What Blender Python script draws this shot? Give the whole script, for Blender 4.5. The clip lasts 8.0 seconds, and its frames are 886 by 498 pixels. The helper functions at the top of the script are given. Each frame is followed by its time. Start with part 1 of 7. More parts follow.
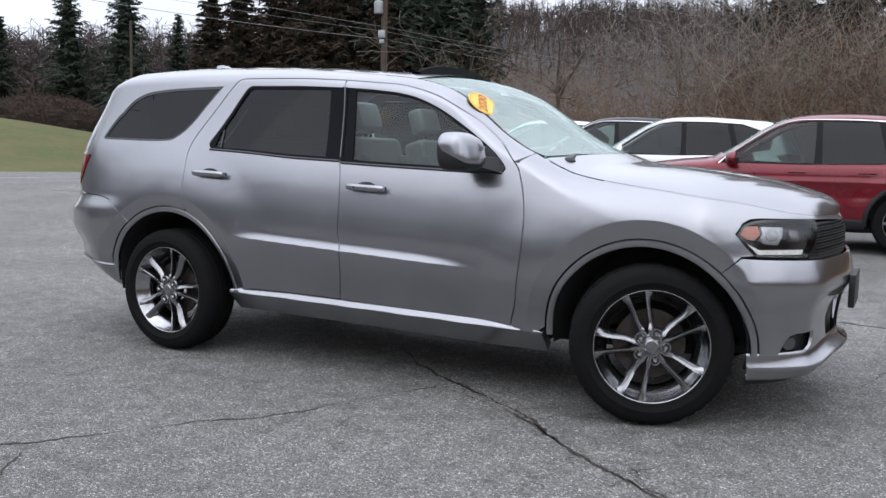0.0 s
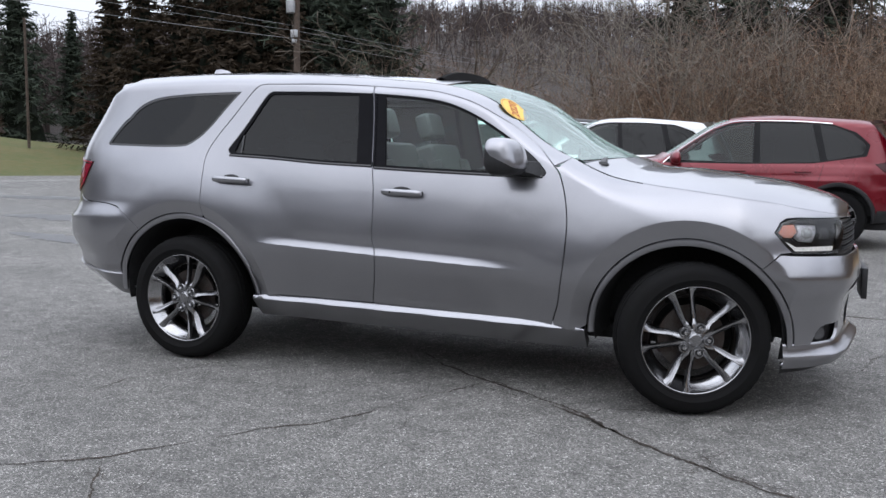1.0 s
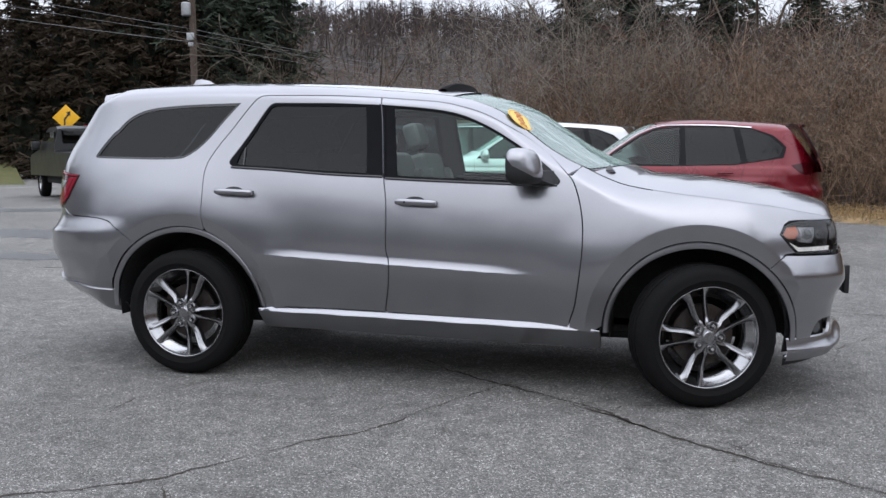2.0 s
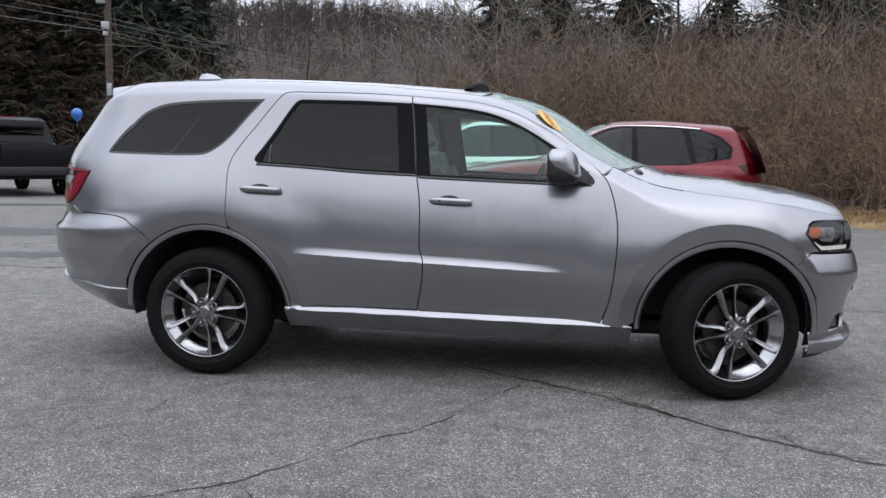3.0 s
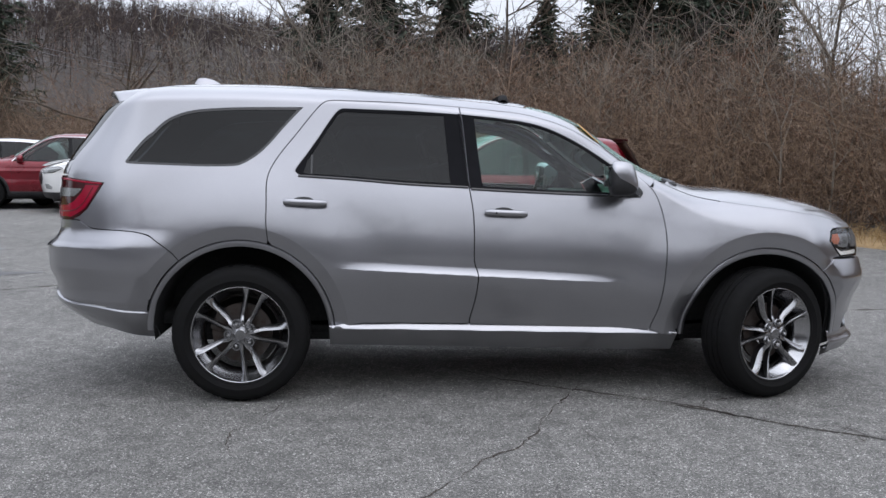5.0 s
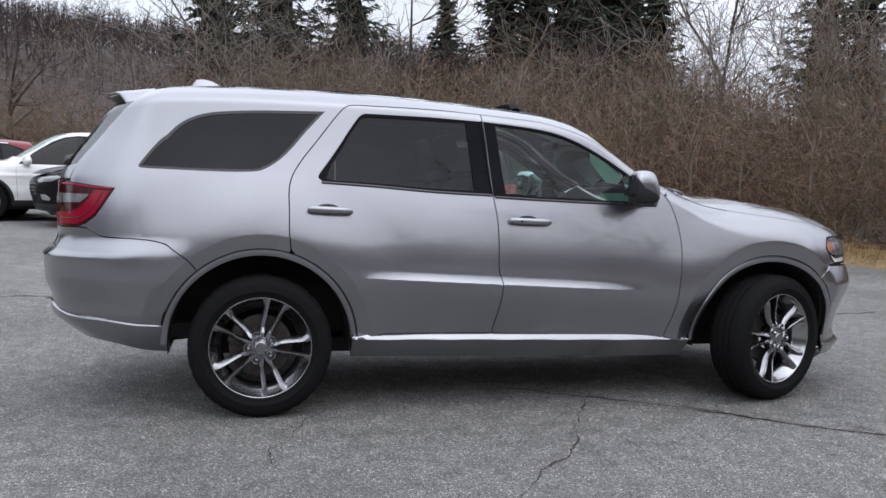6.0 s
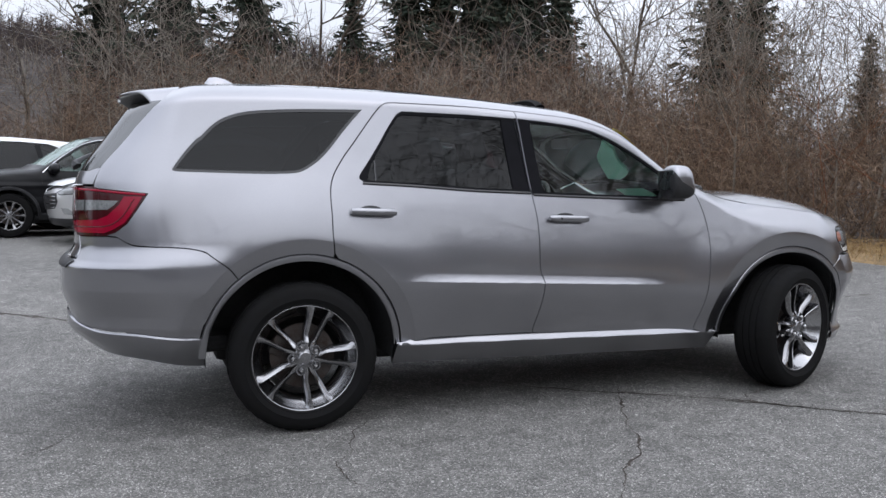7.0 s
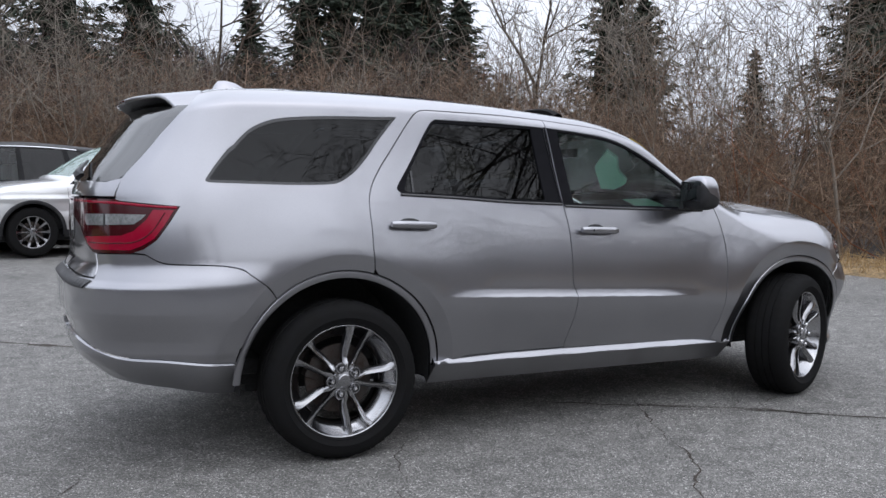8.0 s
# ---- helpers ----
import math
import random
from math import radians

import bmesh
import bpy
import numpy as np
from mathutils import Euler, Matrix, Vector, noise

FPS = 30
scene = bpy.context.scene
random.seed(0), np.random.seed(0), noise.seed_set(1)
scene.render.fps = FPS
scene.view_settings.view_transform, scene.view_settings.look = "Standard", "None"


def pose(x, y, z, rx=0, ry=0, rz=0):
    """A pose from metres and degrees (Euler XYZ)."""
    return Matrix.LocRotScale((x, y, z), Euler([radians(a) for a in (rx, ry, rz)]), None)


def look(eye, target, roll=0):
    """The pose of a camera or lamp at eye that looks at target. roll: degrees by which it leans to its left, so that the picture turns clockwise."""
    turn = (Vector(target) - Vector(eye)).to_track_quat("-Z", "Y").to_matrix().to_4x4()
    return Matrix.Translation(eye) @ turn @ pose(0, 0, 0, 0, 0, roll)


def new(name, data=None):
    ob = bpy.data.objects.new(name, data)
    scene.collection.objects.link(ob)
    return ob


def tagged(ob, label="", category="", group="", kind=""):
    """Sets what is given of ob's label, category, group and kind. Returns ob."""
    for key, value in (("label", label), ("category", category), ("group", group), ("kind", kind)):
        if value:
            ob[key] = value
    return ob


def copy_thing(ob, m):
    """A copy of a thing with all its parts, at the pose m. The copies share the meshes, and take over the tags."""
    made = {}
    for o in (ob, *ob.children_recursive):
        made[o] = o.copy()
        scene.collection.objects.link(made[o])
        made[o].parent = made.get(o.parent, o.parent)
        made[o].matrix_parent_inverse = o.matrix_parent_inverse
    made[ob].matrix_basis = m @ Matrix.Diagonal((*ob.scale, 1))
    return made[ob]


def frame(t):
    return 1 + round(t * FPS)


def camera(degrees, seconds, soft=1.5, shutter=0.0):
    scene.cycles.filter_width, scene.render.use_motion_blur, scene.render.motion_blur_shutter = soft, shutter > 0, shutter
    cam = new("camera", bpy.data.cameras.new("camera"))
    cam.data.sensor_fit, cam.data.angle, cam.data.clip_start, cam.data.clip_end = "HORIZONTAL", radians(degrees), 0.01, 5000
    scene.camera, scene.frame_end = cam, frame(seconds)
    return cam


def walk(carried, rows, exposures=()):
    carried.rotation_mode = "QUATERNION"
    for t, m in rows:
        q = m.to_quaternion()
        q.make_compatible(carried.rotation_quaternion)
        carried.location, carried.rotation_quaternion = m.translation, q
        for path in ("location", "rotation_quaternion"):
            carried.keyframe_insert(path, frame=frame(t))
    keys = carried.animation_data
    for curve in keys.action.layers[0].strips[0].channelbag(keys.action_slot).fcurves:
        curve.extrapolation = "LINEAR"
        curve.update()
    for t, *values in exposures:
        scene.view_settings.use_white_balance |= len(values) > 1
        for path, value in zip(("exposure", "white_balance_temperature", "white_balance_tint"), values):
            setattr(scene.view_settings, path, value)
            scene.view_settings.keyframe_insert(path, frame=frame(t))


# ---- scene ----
cam = camera(53.2, 8.0)
PATH = [
    (0, (4.072, -4.934, 1.246), (3.138, -3.177, 1.033), 1.0),
    (0.5, (3.777, -5.15, 1.249), (2.946, -3.343, 1.04), 1.3),
    (1, (3.453, -5.337, 1.265), (2.722, -3.487, 1.054), 0.6),
    (2.3, (2.646, -5.694, 1.305), (2.214, -3.752, 1.102), -0.1),
    (2.5, (2.514, -5.72, 1.304), (2.12, -3.77, 1.099), -0.1),
    (3, (2.152, -5.822, 1.315), (1.859, -3.855, 1.104), 0.6),
    (3.5, (1.789, -5.803, 1.317), (1.619, -3.82, 1.124), 1.0),
    (4, (1.443, -5.787, 1.32), (1.38, -3.796, 1.138), 0.6),
    (4.5, (1.073, -5.812, 1.339), (1.118, -3.822, 1.146), 0.2),
    (4.7, (0.927, -5.814, 1.332), (1.017, -3.826, 1.139), 0.4),
    (5.8, (0.096, -5.659, 1.284), (0.476, -3.702, 1.128), 1.3),
    (6, (-0.065, -5.617, 1.29), (0.364, -3.671, 1.13), 1.3),
    (6.5, (-0.439, -5.426, 1.289), (0.093, -3.505, 1.128), 0.9),
    (7, (-0.8, -5.285, 1.278), (-0.14, -3.403, 1.119), 0.2),
    (7.5, (-1.139, -5.055, 1.286), (-0.363, -3.217, 1.134), 0.0),
    (8, (-1.449, -4.799, 1.295), (-0.547, -3.02, 1.153), 0.2),
]
walk(cam, [(t, look(eye, target, roll)) for t, eye, target, roll in PATH], exposures=[(0, .97), (1.2, .94), (2.5, .88), (4.5, .86), (8, .89)])

# ---- world, sun, exposure ----
SUN_ELEV = 60
world = bpy.data.worlds.new("overcast_sky")
scene.world = world
world.use_nodes = True
wt = world.node_tree
sky = wt.nodes.new("ShaderNodeTexSky")
sky.sky_type, sky.sun_disc = 'NISHITA', False
sky.sun_elevation, sky.sun_rotation = radians(SUN_ELEV), radians(158)
sky.air_density, sky.dust_density, sky.ozone_density = 1.0, 1.5, 1.0
# an overcast sky: the blue is washed out and thin cloud breaks it up
wash = wt.nodes.new("ShaderNodeHueSaturation")
wash.inputs["Saturation"].default_value = 0.30
wt.links.new(sky.outputs[0], wash.inputs["Color"])
co = wt.nodes.new("ShaderNodeTexCoord")
cloud = wt.nodes.new("ShaderNodeTexNoise")
cloud.inputs["Scale"].default_value, cloud.inputs["Detail"].default_value = 2.2, 5
wt.links.new(co.outputs["Generated"], cloud.inputs["Vector"])
cr = wt.nodes.new("ShaderNodeMapRange")
cr.inputs["From Min"].default_value, cr.inputs["From Max"].default_value = 0.3, 0.7
cr.inputs["To Min"].default_value, cr.inputs["To Max"].default_value = 0.82, 1.18
wt.links.new(cloud.outputs[0], cr.inputs["Value"])
mul = wt.nodes.new("ShaderNodeMixRGB")
mul.blend_type, mul.inputs[0].default_value = "MULTIPLY", 1.0
veil = wt.nodes.new("ShaderNodeMixRGB")
veil.inputs[0].default_value, veil.inputs[2].default_value = 0.78, (6.35, 6.75, 7.75, 1)
wt.links.new(wash.outputs[0], veil.inputs[1])
wt.links.new(veil.outputs[0], mul.inputs[1])
wt.links.new(cr.outputs[0], mul.inputs[2])
# a closed cloud cover is brighter overhead than low down
split = wt.nodes.new("ShaderNodeSeparateXYZ")
wt.links.new(co.outputs["Generated"], split.inputs[0])
dome = wt.nodes.new("ShaderNodeMapRange")
dome.inputs["From Min"].default_value, dome.inputs["From Max"].default_value = 0.0, 1.0
dome.inputs["To Min"].default_value, dome.inputs["To Max"].default_value = 0.48, 1.14
wt.links.new(split.outputs["Z"], dome.inputs["Value"])
over = wt.nodes.new("ShaderNodeMixRGB")
over.blend_type, over.inputs[0].default_value = "MULTIPLY", 1.0
wt.links.new(mul.outputs[0], over.inputs[1])
wt.links.new(dome.outputs[0], over.inputs[2])
wt.links.new(over.outputs[0], wt.nodes["Background"].inputs[0])
wt.nodes["Background"].inputs[1].default_value = 0.15
sun = new("sun", bpy.data.lights.new("sun", "SUN"))
sun.data.energy, sun.data.angle, sun.data.color = 0.30, radians(110), (1.0, 0.97, 0.93)
sun.matrix_world = look((0, 0, 0), (-0.17, 0.45, -0.84))

# ---- materials ----
def mat(name, color, rough=.5, metal=0., coat=0., noise=None, bump=None, spec=.5, emit=None, rvar=0., coat_rough=.03):
    """Principled material. noise: (scale, amount, second colour or None); bump: (scale, depth in metres)."""
    m = bpy.data.materials.new(name)
    m.use_nodes = True
    t = m.node_tree
    b = t.nodes["Principled BSDF"]
    b.inputs["Base Color"].default_value = (*color, 1)
    b.inputs["Roughness"].default_value, b.inputs["Metallic"].default_value = rough, metal
    b.inputs["Coat Weight"].default_value, b.inputs["Coat Roughness"].default_value = coat, coat_rough
    b.inputs["Specular IOR Level"].default_value = spec
    if emit:
        b.inputs["Emission Color"].default_value, b.inputs["Emission Strength"].default_value = (*emit[:3], 1), emit[3]
    if noise or bump or rvar:
        geo = t.nodes.new("ShaderNodeNewGeometry")
    if noise:
        scale, amount, second = noise
        big, fine = t.nodes.new("ShaderNodeTexNoise"), t.nodes.new("ShaderNodeTexNoise")
        big.inputs["Scale"].default_value, fine.inputs["Scale"].default_value = scale, scale * 9
        big.inputs["Detail"].default_value = fine.inputs["Detail"].default_value = 4
        add = t.nodes.new("ShaderNodeMath")
        add.operation = "ADD"
        rng = t.nodes.new("ShaderNodeMapRange")
        rng.inputs["From Min"].default_value, rng.inputs["From Max"].default_value = .75, 1.25
        rng.inputs["To Min"].default_value, rng.inputs["To Max"].default_value = 0, 1
        mix = t.nodes.new("ShaderNodeMixRGB")
        second = second or tuple(c * (1 - amount) for c in color)
        mix.inputs[1].default_value, mix.inputs[2].default_value = (*second, 1), (*[min(1, c * (1 + amount * .6)) for c in color], 1)
        for n in (big, fine):
            t.links.new(geo.outputs["Position"], n.inputs["Vector"])
        t.links.new(big.outputs[0], add.inputs[0])
        t.links.new(fine.outputs[0], add.inputs[1])
        t.links.new(add.outputs[0], rng.inputs["Value"])
        t.links.new(rng.outputs[0], mix.inputs[0])
        t.links.new(mix.outputs[0], b.inputs["Base Color"])
    if bump:
        n, bp = t.nodes.new("ShaderNodeTexNoise"), t.nodes.new("ShaderNodeBump")
        n.inputs["Scale"].default_value, n.inputs["Detail"].default_value = bump[0], 3
        bp.inputs["Distance"].default_value, bp.inputs["Strength"].default_value = bump[1], 1
        t.links.new(geo.outputs["Position"], n.inputs["Vector"])
        t.links.new(n.outputs[0], bp.inputs["Height"])
        t.links.new(bp.outputs[0], b.inputs["Normal"])
    if rvar:
        n, rng = t.nodes.new("ShaderNodeTexNoise"), t.nodes.new("ShaderNodeMapRange")
        n.inputs["Scale"].default_value, n.inputs["Detail"].default_value = 3.0, 6
        rng.inputs["To Min"].default_value, rng.inputs["To Max"].default_value = max(0, rough - rvar), rough + rvar
        t.links.new(geo.outputs["Position"], n.inputs["Vector"])
        t.links.new(n.outputs[0], rng.inputs["Value"])
        t.links.new(rng.outputs[0], b.inputs["Roughness"])
    return m


def glass_mat(name, tint, ior=1.6, rough=0.0, sky_sheen=0.0):
    """Thin pane: a tinted see-through sheet with a Fresnel gloss and a painted veil of sky reflection."""
    m = bpy.data.materials.new(name)
    m.use_nodes = True
    t = m.node_tree
    t.nodes.remove(t.nodes["Principled BSDF"])
    tr, gl, fr, mix = t.nodes.new("ShaderNodeBsdfTransparent"), t.nodes.new("ShaderNodeBsdfGlossy"), t.nodes.new("ShaderNodeFresnel"), t.nodes.new("ShaderNodeMixShader")
    tr.inputs[0].default_value = (*tint, 1)
    gl.inputs["Roughness"].default_value = rough
    fr.inputs["IOR"].default_value = ior
    t.links.new(fr.outputs[0], mix.inputs[0])
    t.links.new(tr.outputs[0], mix.inputs[1])
    t.links.new(gl.outputs[0], mix.inputs[2])
    last = mix.outputs[0]
    # a pale mint diffuse layer paints the sky's reflection over the pane
    if sky_sheen:
        geo, sheen_noise, rng = t.nodes.new("ShaderNodeNewGeometry"), t.nodes.new("ShaderNodeTexNoise"), t.nodes.new("ShaderNodeMapRange")
        dust_sheen, veil = t.nodes.new("ShaderNodeBsdfDiffuse"), t.nodes.new("ShaderNodeMixShader")
        sheen_noise.inputs["Scale"].default_value, sheen_noise.inputs["Detail"].default_value = 6, 6
        rng.inputs["To Min"].default_value, rng.inputs["To Max"].default_value = sky_sheen * .75, sky_sheen * 1.25
        dust_sheen.inputs[0].default_value = (.60, .80, .74, 1)
        t.links.new(geo.outputs["Position"], sheen_noise.inputs["Vector"])
        t.links.new(sheen_noise.outputs[0], rng.inputs["Value"])
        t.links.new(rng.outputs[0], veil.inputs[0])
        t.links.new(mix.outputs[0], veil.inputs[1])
        t.links.new(dust_sheen.outputs[0], veil.inputs[2])
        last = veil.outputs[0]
    t.links.new(last, t.nodes["Material Output"].inputs[0])
    return m


def paint(name, color, metal, rough=.33):
    """Car paint: metallic flake base under a clear coat, with a little road dust."""
    m = mat(name, color, rough, metal, 1.0, coat_rough=.025, rvar=.05)
    t = m.node_tree
    b = t.nodes["Principled BSDF"]
    b.inputs["Coat IOR"].default_value = 1.72
    geo = t.nodes.new("ShaderNodeNewGeometry")
    fl, mix, rng = t.nodes.new("ShaderNodeTexNoise"), t.nodes.new("ShaderNodeMixRGB"), t.nodes.new("ShaderNodeMapRange")
    fl.inputs["Scale"].default_value, fl.inputs["Detail"].default_value = 260, 2
    dust_sheen = t.nodes.new("ShaderNodeTexNoise")
    dust_sheen.inputs["Scale"].default_value, dust_sheen.inputs["Detail"].default_value = 1.7, 7
    t.links.new(geo.outputs["Position"], fl.inputs["Vector"])
    t.links.new(geo.outputs["Position"], dust_sheen.inputs["Vector"])
    add = t.nodes.new("ShaderNodeMath")
    add.operation = "MULTIPLY_ADD"
    add.inputs[1].default_value = .5
    t.links.new(fl.outputs[0], add.inputs[0])
    t.links.new(dust_sheen.outputs[0], add.inputs[2])
    rng.inputs["From Min"].default_value, rng.inputs["From Max"].default_value = .5, 1.0
    t.links.new(add.outputs[0], rng.inputs["Value"])
    mix.inputs[1].default_value, mix.inputs[2].default_value = (*[c * .93 for c in color], 1), (*[c * 1.07 for c in color], 1)
    t.links.new(rng.outputs[0], mix.inputs[0])
    t.links.new(mix.outputs[0], b.inputs["Base Color"])
    return m


SILVER = paint("silver_paint", (.305, .305, .327), 1.0, .30)
BLACK = mat("black_plastic", (.018, .018, .020), .45, noise=(8, .4, None), bump=(500, .0004))
GLOSSBLACK = mat("gloss_black_trim", (.012, .012, .014), .12, coat=.5)
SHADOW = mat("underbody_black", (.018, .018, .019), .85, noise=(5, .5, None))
RUBBER = mat("tyre_rubber", (.0085, .0085, .009), .8, spec=.08, noise=(14, .5, (.010, .0098, .0095)), bump=(120, .001))
HUBALLOY = mat("grey_alloy", (.30, .30, .31), .22, 1.0, rvar=.05)
SATIN = mat("satin_alloy", (.68, .68, .69), .20, 1.0, rvar=.06)
PILLAR = mat("black_pillar_film", (.008, .008, .010), .28, spec=.06, noise=(20, .2, None))
ALLOY = mat("polished_alloy", (.40, .40, .41), .16, 1.0, rvar=.05)
DARKALLOY = mat("dark_alloy", (.10, .10, .105), .28, .9, rvar=.06)
CHROME = mat("chrome", (.75, .75, .77), .07, 1.0)
BRAKE = mat("brake_iron", (.07, .065, .062), .5, .6, noise=(20, .4, (.05, .033, .026)))
TINT = glass_mat("privacy_glass", (.056, .064, .068), 1.43)
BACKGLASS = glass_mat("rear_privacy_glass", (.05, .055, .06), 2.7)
CLEAR = glass_mat("green_tinted_glass", (.74, .93, .86), 1.54)
SCREEN = glass_mat("windscreen_glass", (.84, .95, .91), 2.9, sky_sheen=.24)
LENS = glass_mat("lamp_lens", (.92, .92, .92), 1.5)
REDLENS = mat("red_lens", (.25, .0015, .020), .10, coat=.12, spec=.3)
DARKRED = mat("dark_red_lens", (.040, .002, .004), .10, coat=.12, spec=.3)
CLEARLENS = mat("clear_lens", (.40, .41, .41), .10, .4, coat=1.0, noise=(60, .4, None))
AMBER = mat("amber_lens", (.52, .10, .03), .08, coat=1.0, noise=(40, .5, (.75, .30, .16)))
LEATHER = mat("grey_leather", (.13, .135, .135), .55, noise=(30, .25, None), bump=(250, .0008))
DASH = mat("dashboard_vinyl", (.10, .10, .10), .6, noise=(40, .3, None), bump=(300, .0005))
CLOTH = mat("headliner_cloth", (.48, .47, .44), .9, noise=(60, .2, None))
PAPER = mat("white_paper", (.80, .80, .78), .8, noise=(30, .06, None))
YELLOW = mat("yellow_sticker", (.85, .58, .09), .4, noise=(40, .1, None))
REDINK = mat("red_print", (.45, .06, .03), .5)
# ---- shape of the silver car: x forward from the rear axle, right side at negative y ----
X0, X1, LR, LF, NR, NF = -0.48, 3.12, 1.25, 1.35, 2.7, 2.15


def pw(x, knots):
    """Smooth curve through a short row of (x, value) knots."""
    k = np.array(knots, float)
    xs, ys = k[:, 0], k[:, 1]
    d = np.diff(ys) / np.diff(xs)
    m = np.concatenate(([d[0]], np.where(d[:-1] * d[1:] > 0, 2 * d[:-1] * d[1:] / np.where(d[:-1] + d[1:] == 0, 1, d[:-1] + d[1:]), 0), [d[-1]]))
    x = np.clip(x, xs[0], xs[-1])
    i = np.clip(np.searchsorted(xs, x) - 1, 0, len(xs) - 2)
    h = xs[i + 1] - xs[i]
    t = (x - xs[i]) / h
    return ys[i] * (1 + 2 * t) * (1 - t) ** 2 + m[i] * h * t * (1 - t) ** 2 + ys[i + 1] * t * t * (3 - 2 * t) + m[i + 1] * h * t * t * (t - 1)


def sm(t):
    t = np.clip(t, 0, 1)
    return t * t * (3 - 2 * t)


WIDTH = [(.18, .842), (.30, .856), (.42, .876), (.55, .910), (.70, .938), (.85, .934), (1.0, .916), (1.08, .902), (1.15, .886), (1.20, .873), (1.24, .861), (1.28, .848), (1.45, .800), (1.63, .757), (1.70, .738), (1.80, .70)]
RAIL = [(-1.2, 1.66), (-.9, 1.695), (-.7, 1.718), (-.4, 1.745), (0, 1.753), (.3, 1.749), (.6, 1.741), (.9, 1.726), (1.25, 1.698), (1.55, 1.669), (1.72, 1.636), (1.88, 1.575), (2.04, 1.462), (2.2, 1.345), (2.36, 1.262), (2.6, 1.185)]
SHOULDER = [(2.2, 1.30), (2.36, 1.262), (2.5, 1.195), (2.6, 1.16), (2.8, 1.125), (3.0, 1.10), (3.2, 1.075), (3.4, 1.05), (3.55, 1.02), (3.7, .99), (3.85, .96)]
NOSE = [(.20, 3.80), (.30, 3.83), (.42, 3.83), (.55, 3.845), (.62, 3.88), (.66, 3.90), (.70, 3.897), (.74, 3.888), (.79, 3.872), (.83, 3.855), (.90, 3.85), (.98, 3.82), (1.05, 3.78)]
TAIL = [(.28, -1.03), (.36, -1.07), (.45, -1.11), (.53, -1.138), (.575, -1.132), (.62, -1.138), (.715, -1.168), (.80, -1.17), (.84, -1.17), (.88, -1.13), (.95, -1.10), (1.05, -1.10), (1.24, -1.09), (1.32, -1.06), (1.5, -.93), (1.70, -.78)]
HUBS = ((0.0, .385), (2.99, .372))


TOPLINE = RAIL[:-1] + SHOULDER[2:]


def blunt(u):
    """Flattens the middle of the nose."""
    return u - .105 * sm((u - .74) / .26)


def edge_roll(xs, s, z):
    """How far the side turns in under the roof edge, the pillar and the bonnet."""
    front = sm((xs - 2.30) / .90)
    reach = .085 + .135 * front - .130 * sm((s - 3.15) / .8)
    turn = .13 - .072 * front - .046 * sm((s - 3.2) / .9)
    d = pw(np.clip(xs, -1.2, 3.85), TOPLINE) - z
    return turn * np.clip(1 - d / reach, 0, 1.15) ** (2 + .5 * front)


def skin(s, z):
    """Point of the car's right flank: s runs along the side and round the corners, z is the height."""
    s, z = np.broadcast_arrays(np.asarray(s, float), np.asarray(z, float))
    xs = np.clip(s, X0 - .4, X1 + .4)
    fth = np.clip((s - X1) / LF, 0, 1) * np.pi / 2
    fu = blunt(np.sin(fth) ** (2 / NF))
    xtop = np.where(s > X1, X1 + .70 * fu, s)
    roll = edge_roll(xtop, s, z)
    q = z + .047 * (np.clip(xs, 0, 3.0) - 1.2) * sm((z - .40) / .30)
    w = sum(pw(q + d, WIDTH) for d in (-.045, -.03, -.015, 0., .015, .03, .045)) / 7
    a = sm((xs - .42) / .45) * (1 - sm((xs - 1.75) / .5))
    c = q - .716
    w = w + a * .017 * np.where(c > 0, np.clip(1 - c / .05, 0, 1) ** 2, np.clip(1 + c / .25, 0, 1) ** 1.5)
    for hx, hz in HUBS:
        rr = np.hypot(xs - hx, z - hz)
        w = w + np.where(rr > .590, .015 * (1 - sm((rr - .590) / .34)), .015 - .30 * np.clip(.590 - rr, 0, .12)) * sm((z - .28) / .1)
    b = sm((-.28 - xs) / .3)
    w = w + b * .022 * (sm((.96 - z) / .11) - sm((.56 - z) / .05) * .5)
    w = w - .028 * sm((s - 3.22) / .25) * np.clip((z - .685) / .12, 0, 1)
    w = w - .016 * sm((s - 3.22) / .2) * (1 - sm((z - .64) / .07)) - .038 * sm((-.50 - s) / .35) * np.clip((.735 - z) / .13, 0, 1)
    th = np.clip((X0 - s) / LR, 0, 1) * np.pi / 2
    ru = np.sin(th) ** (2 / NR) + .046 * sm((th - .30) / .6) * (1 - sm((th - .95) / .55))
    x = np.where(s > X1, X1 + (pw(z, NOSE) - roll - X1) * fu, np.where(s < X0, X0 + (pw(z, TAIL) - X0) * ru, s))
    y = -(w - roll) * np.where(s > X1, np.cos(fth) ** (2 / NF), np.where(s < X0, np.cos(th) ** (2 / NR), 1))
    return np.stack([x, y, z], -1)


def inset(s, z):
    """The flank drawn in a little, for what lies behind the outer sheets."""
    p = skin(s, z)
    return p * np.array([1, .962, 1]) - np.stack([.035 * sm((p[..., 0] - 3.2) / .4) - .04 * sm((-.5 - p[..., 0]) / .4), 0 * z, 0 * z], -1)


def dom(x, z):
    """Domain coordinates of a side-view point (x, z)."""
    x, z = np.broadcast_arrays(np.asarray(x, float), np.asarray(z, float))
    uf = np.clip((x - X1) / (pw(z, NOSE) - X1), 0, 1)
    ur = np.clip((X0 - x) / (X0 - pw(z, TAIL)), 0, 1)
    s = np.where(x > X1, X1 + np.arcsin(uf ** (NF / 2)) * 2 / np.pi * LF, np.where(x < X0, X0 - np.arcsin(ur ** (NR / 2)) * 2 / np.pi * LR, x))
    return np.stack([s, z], -1)


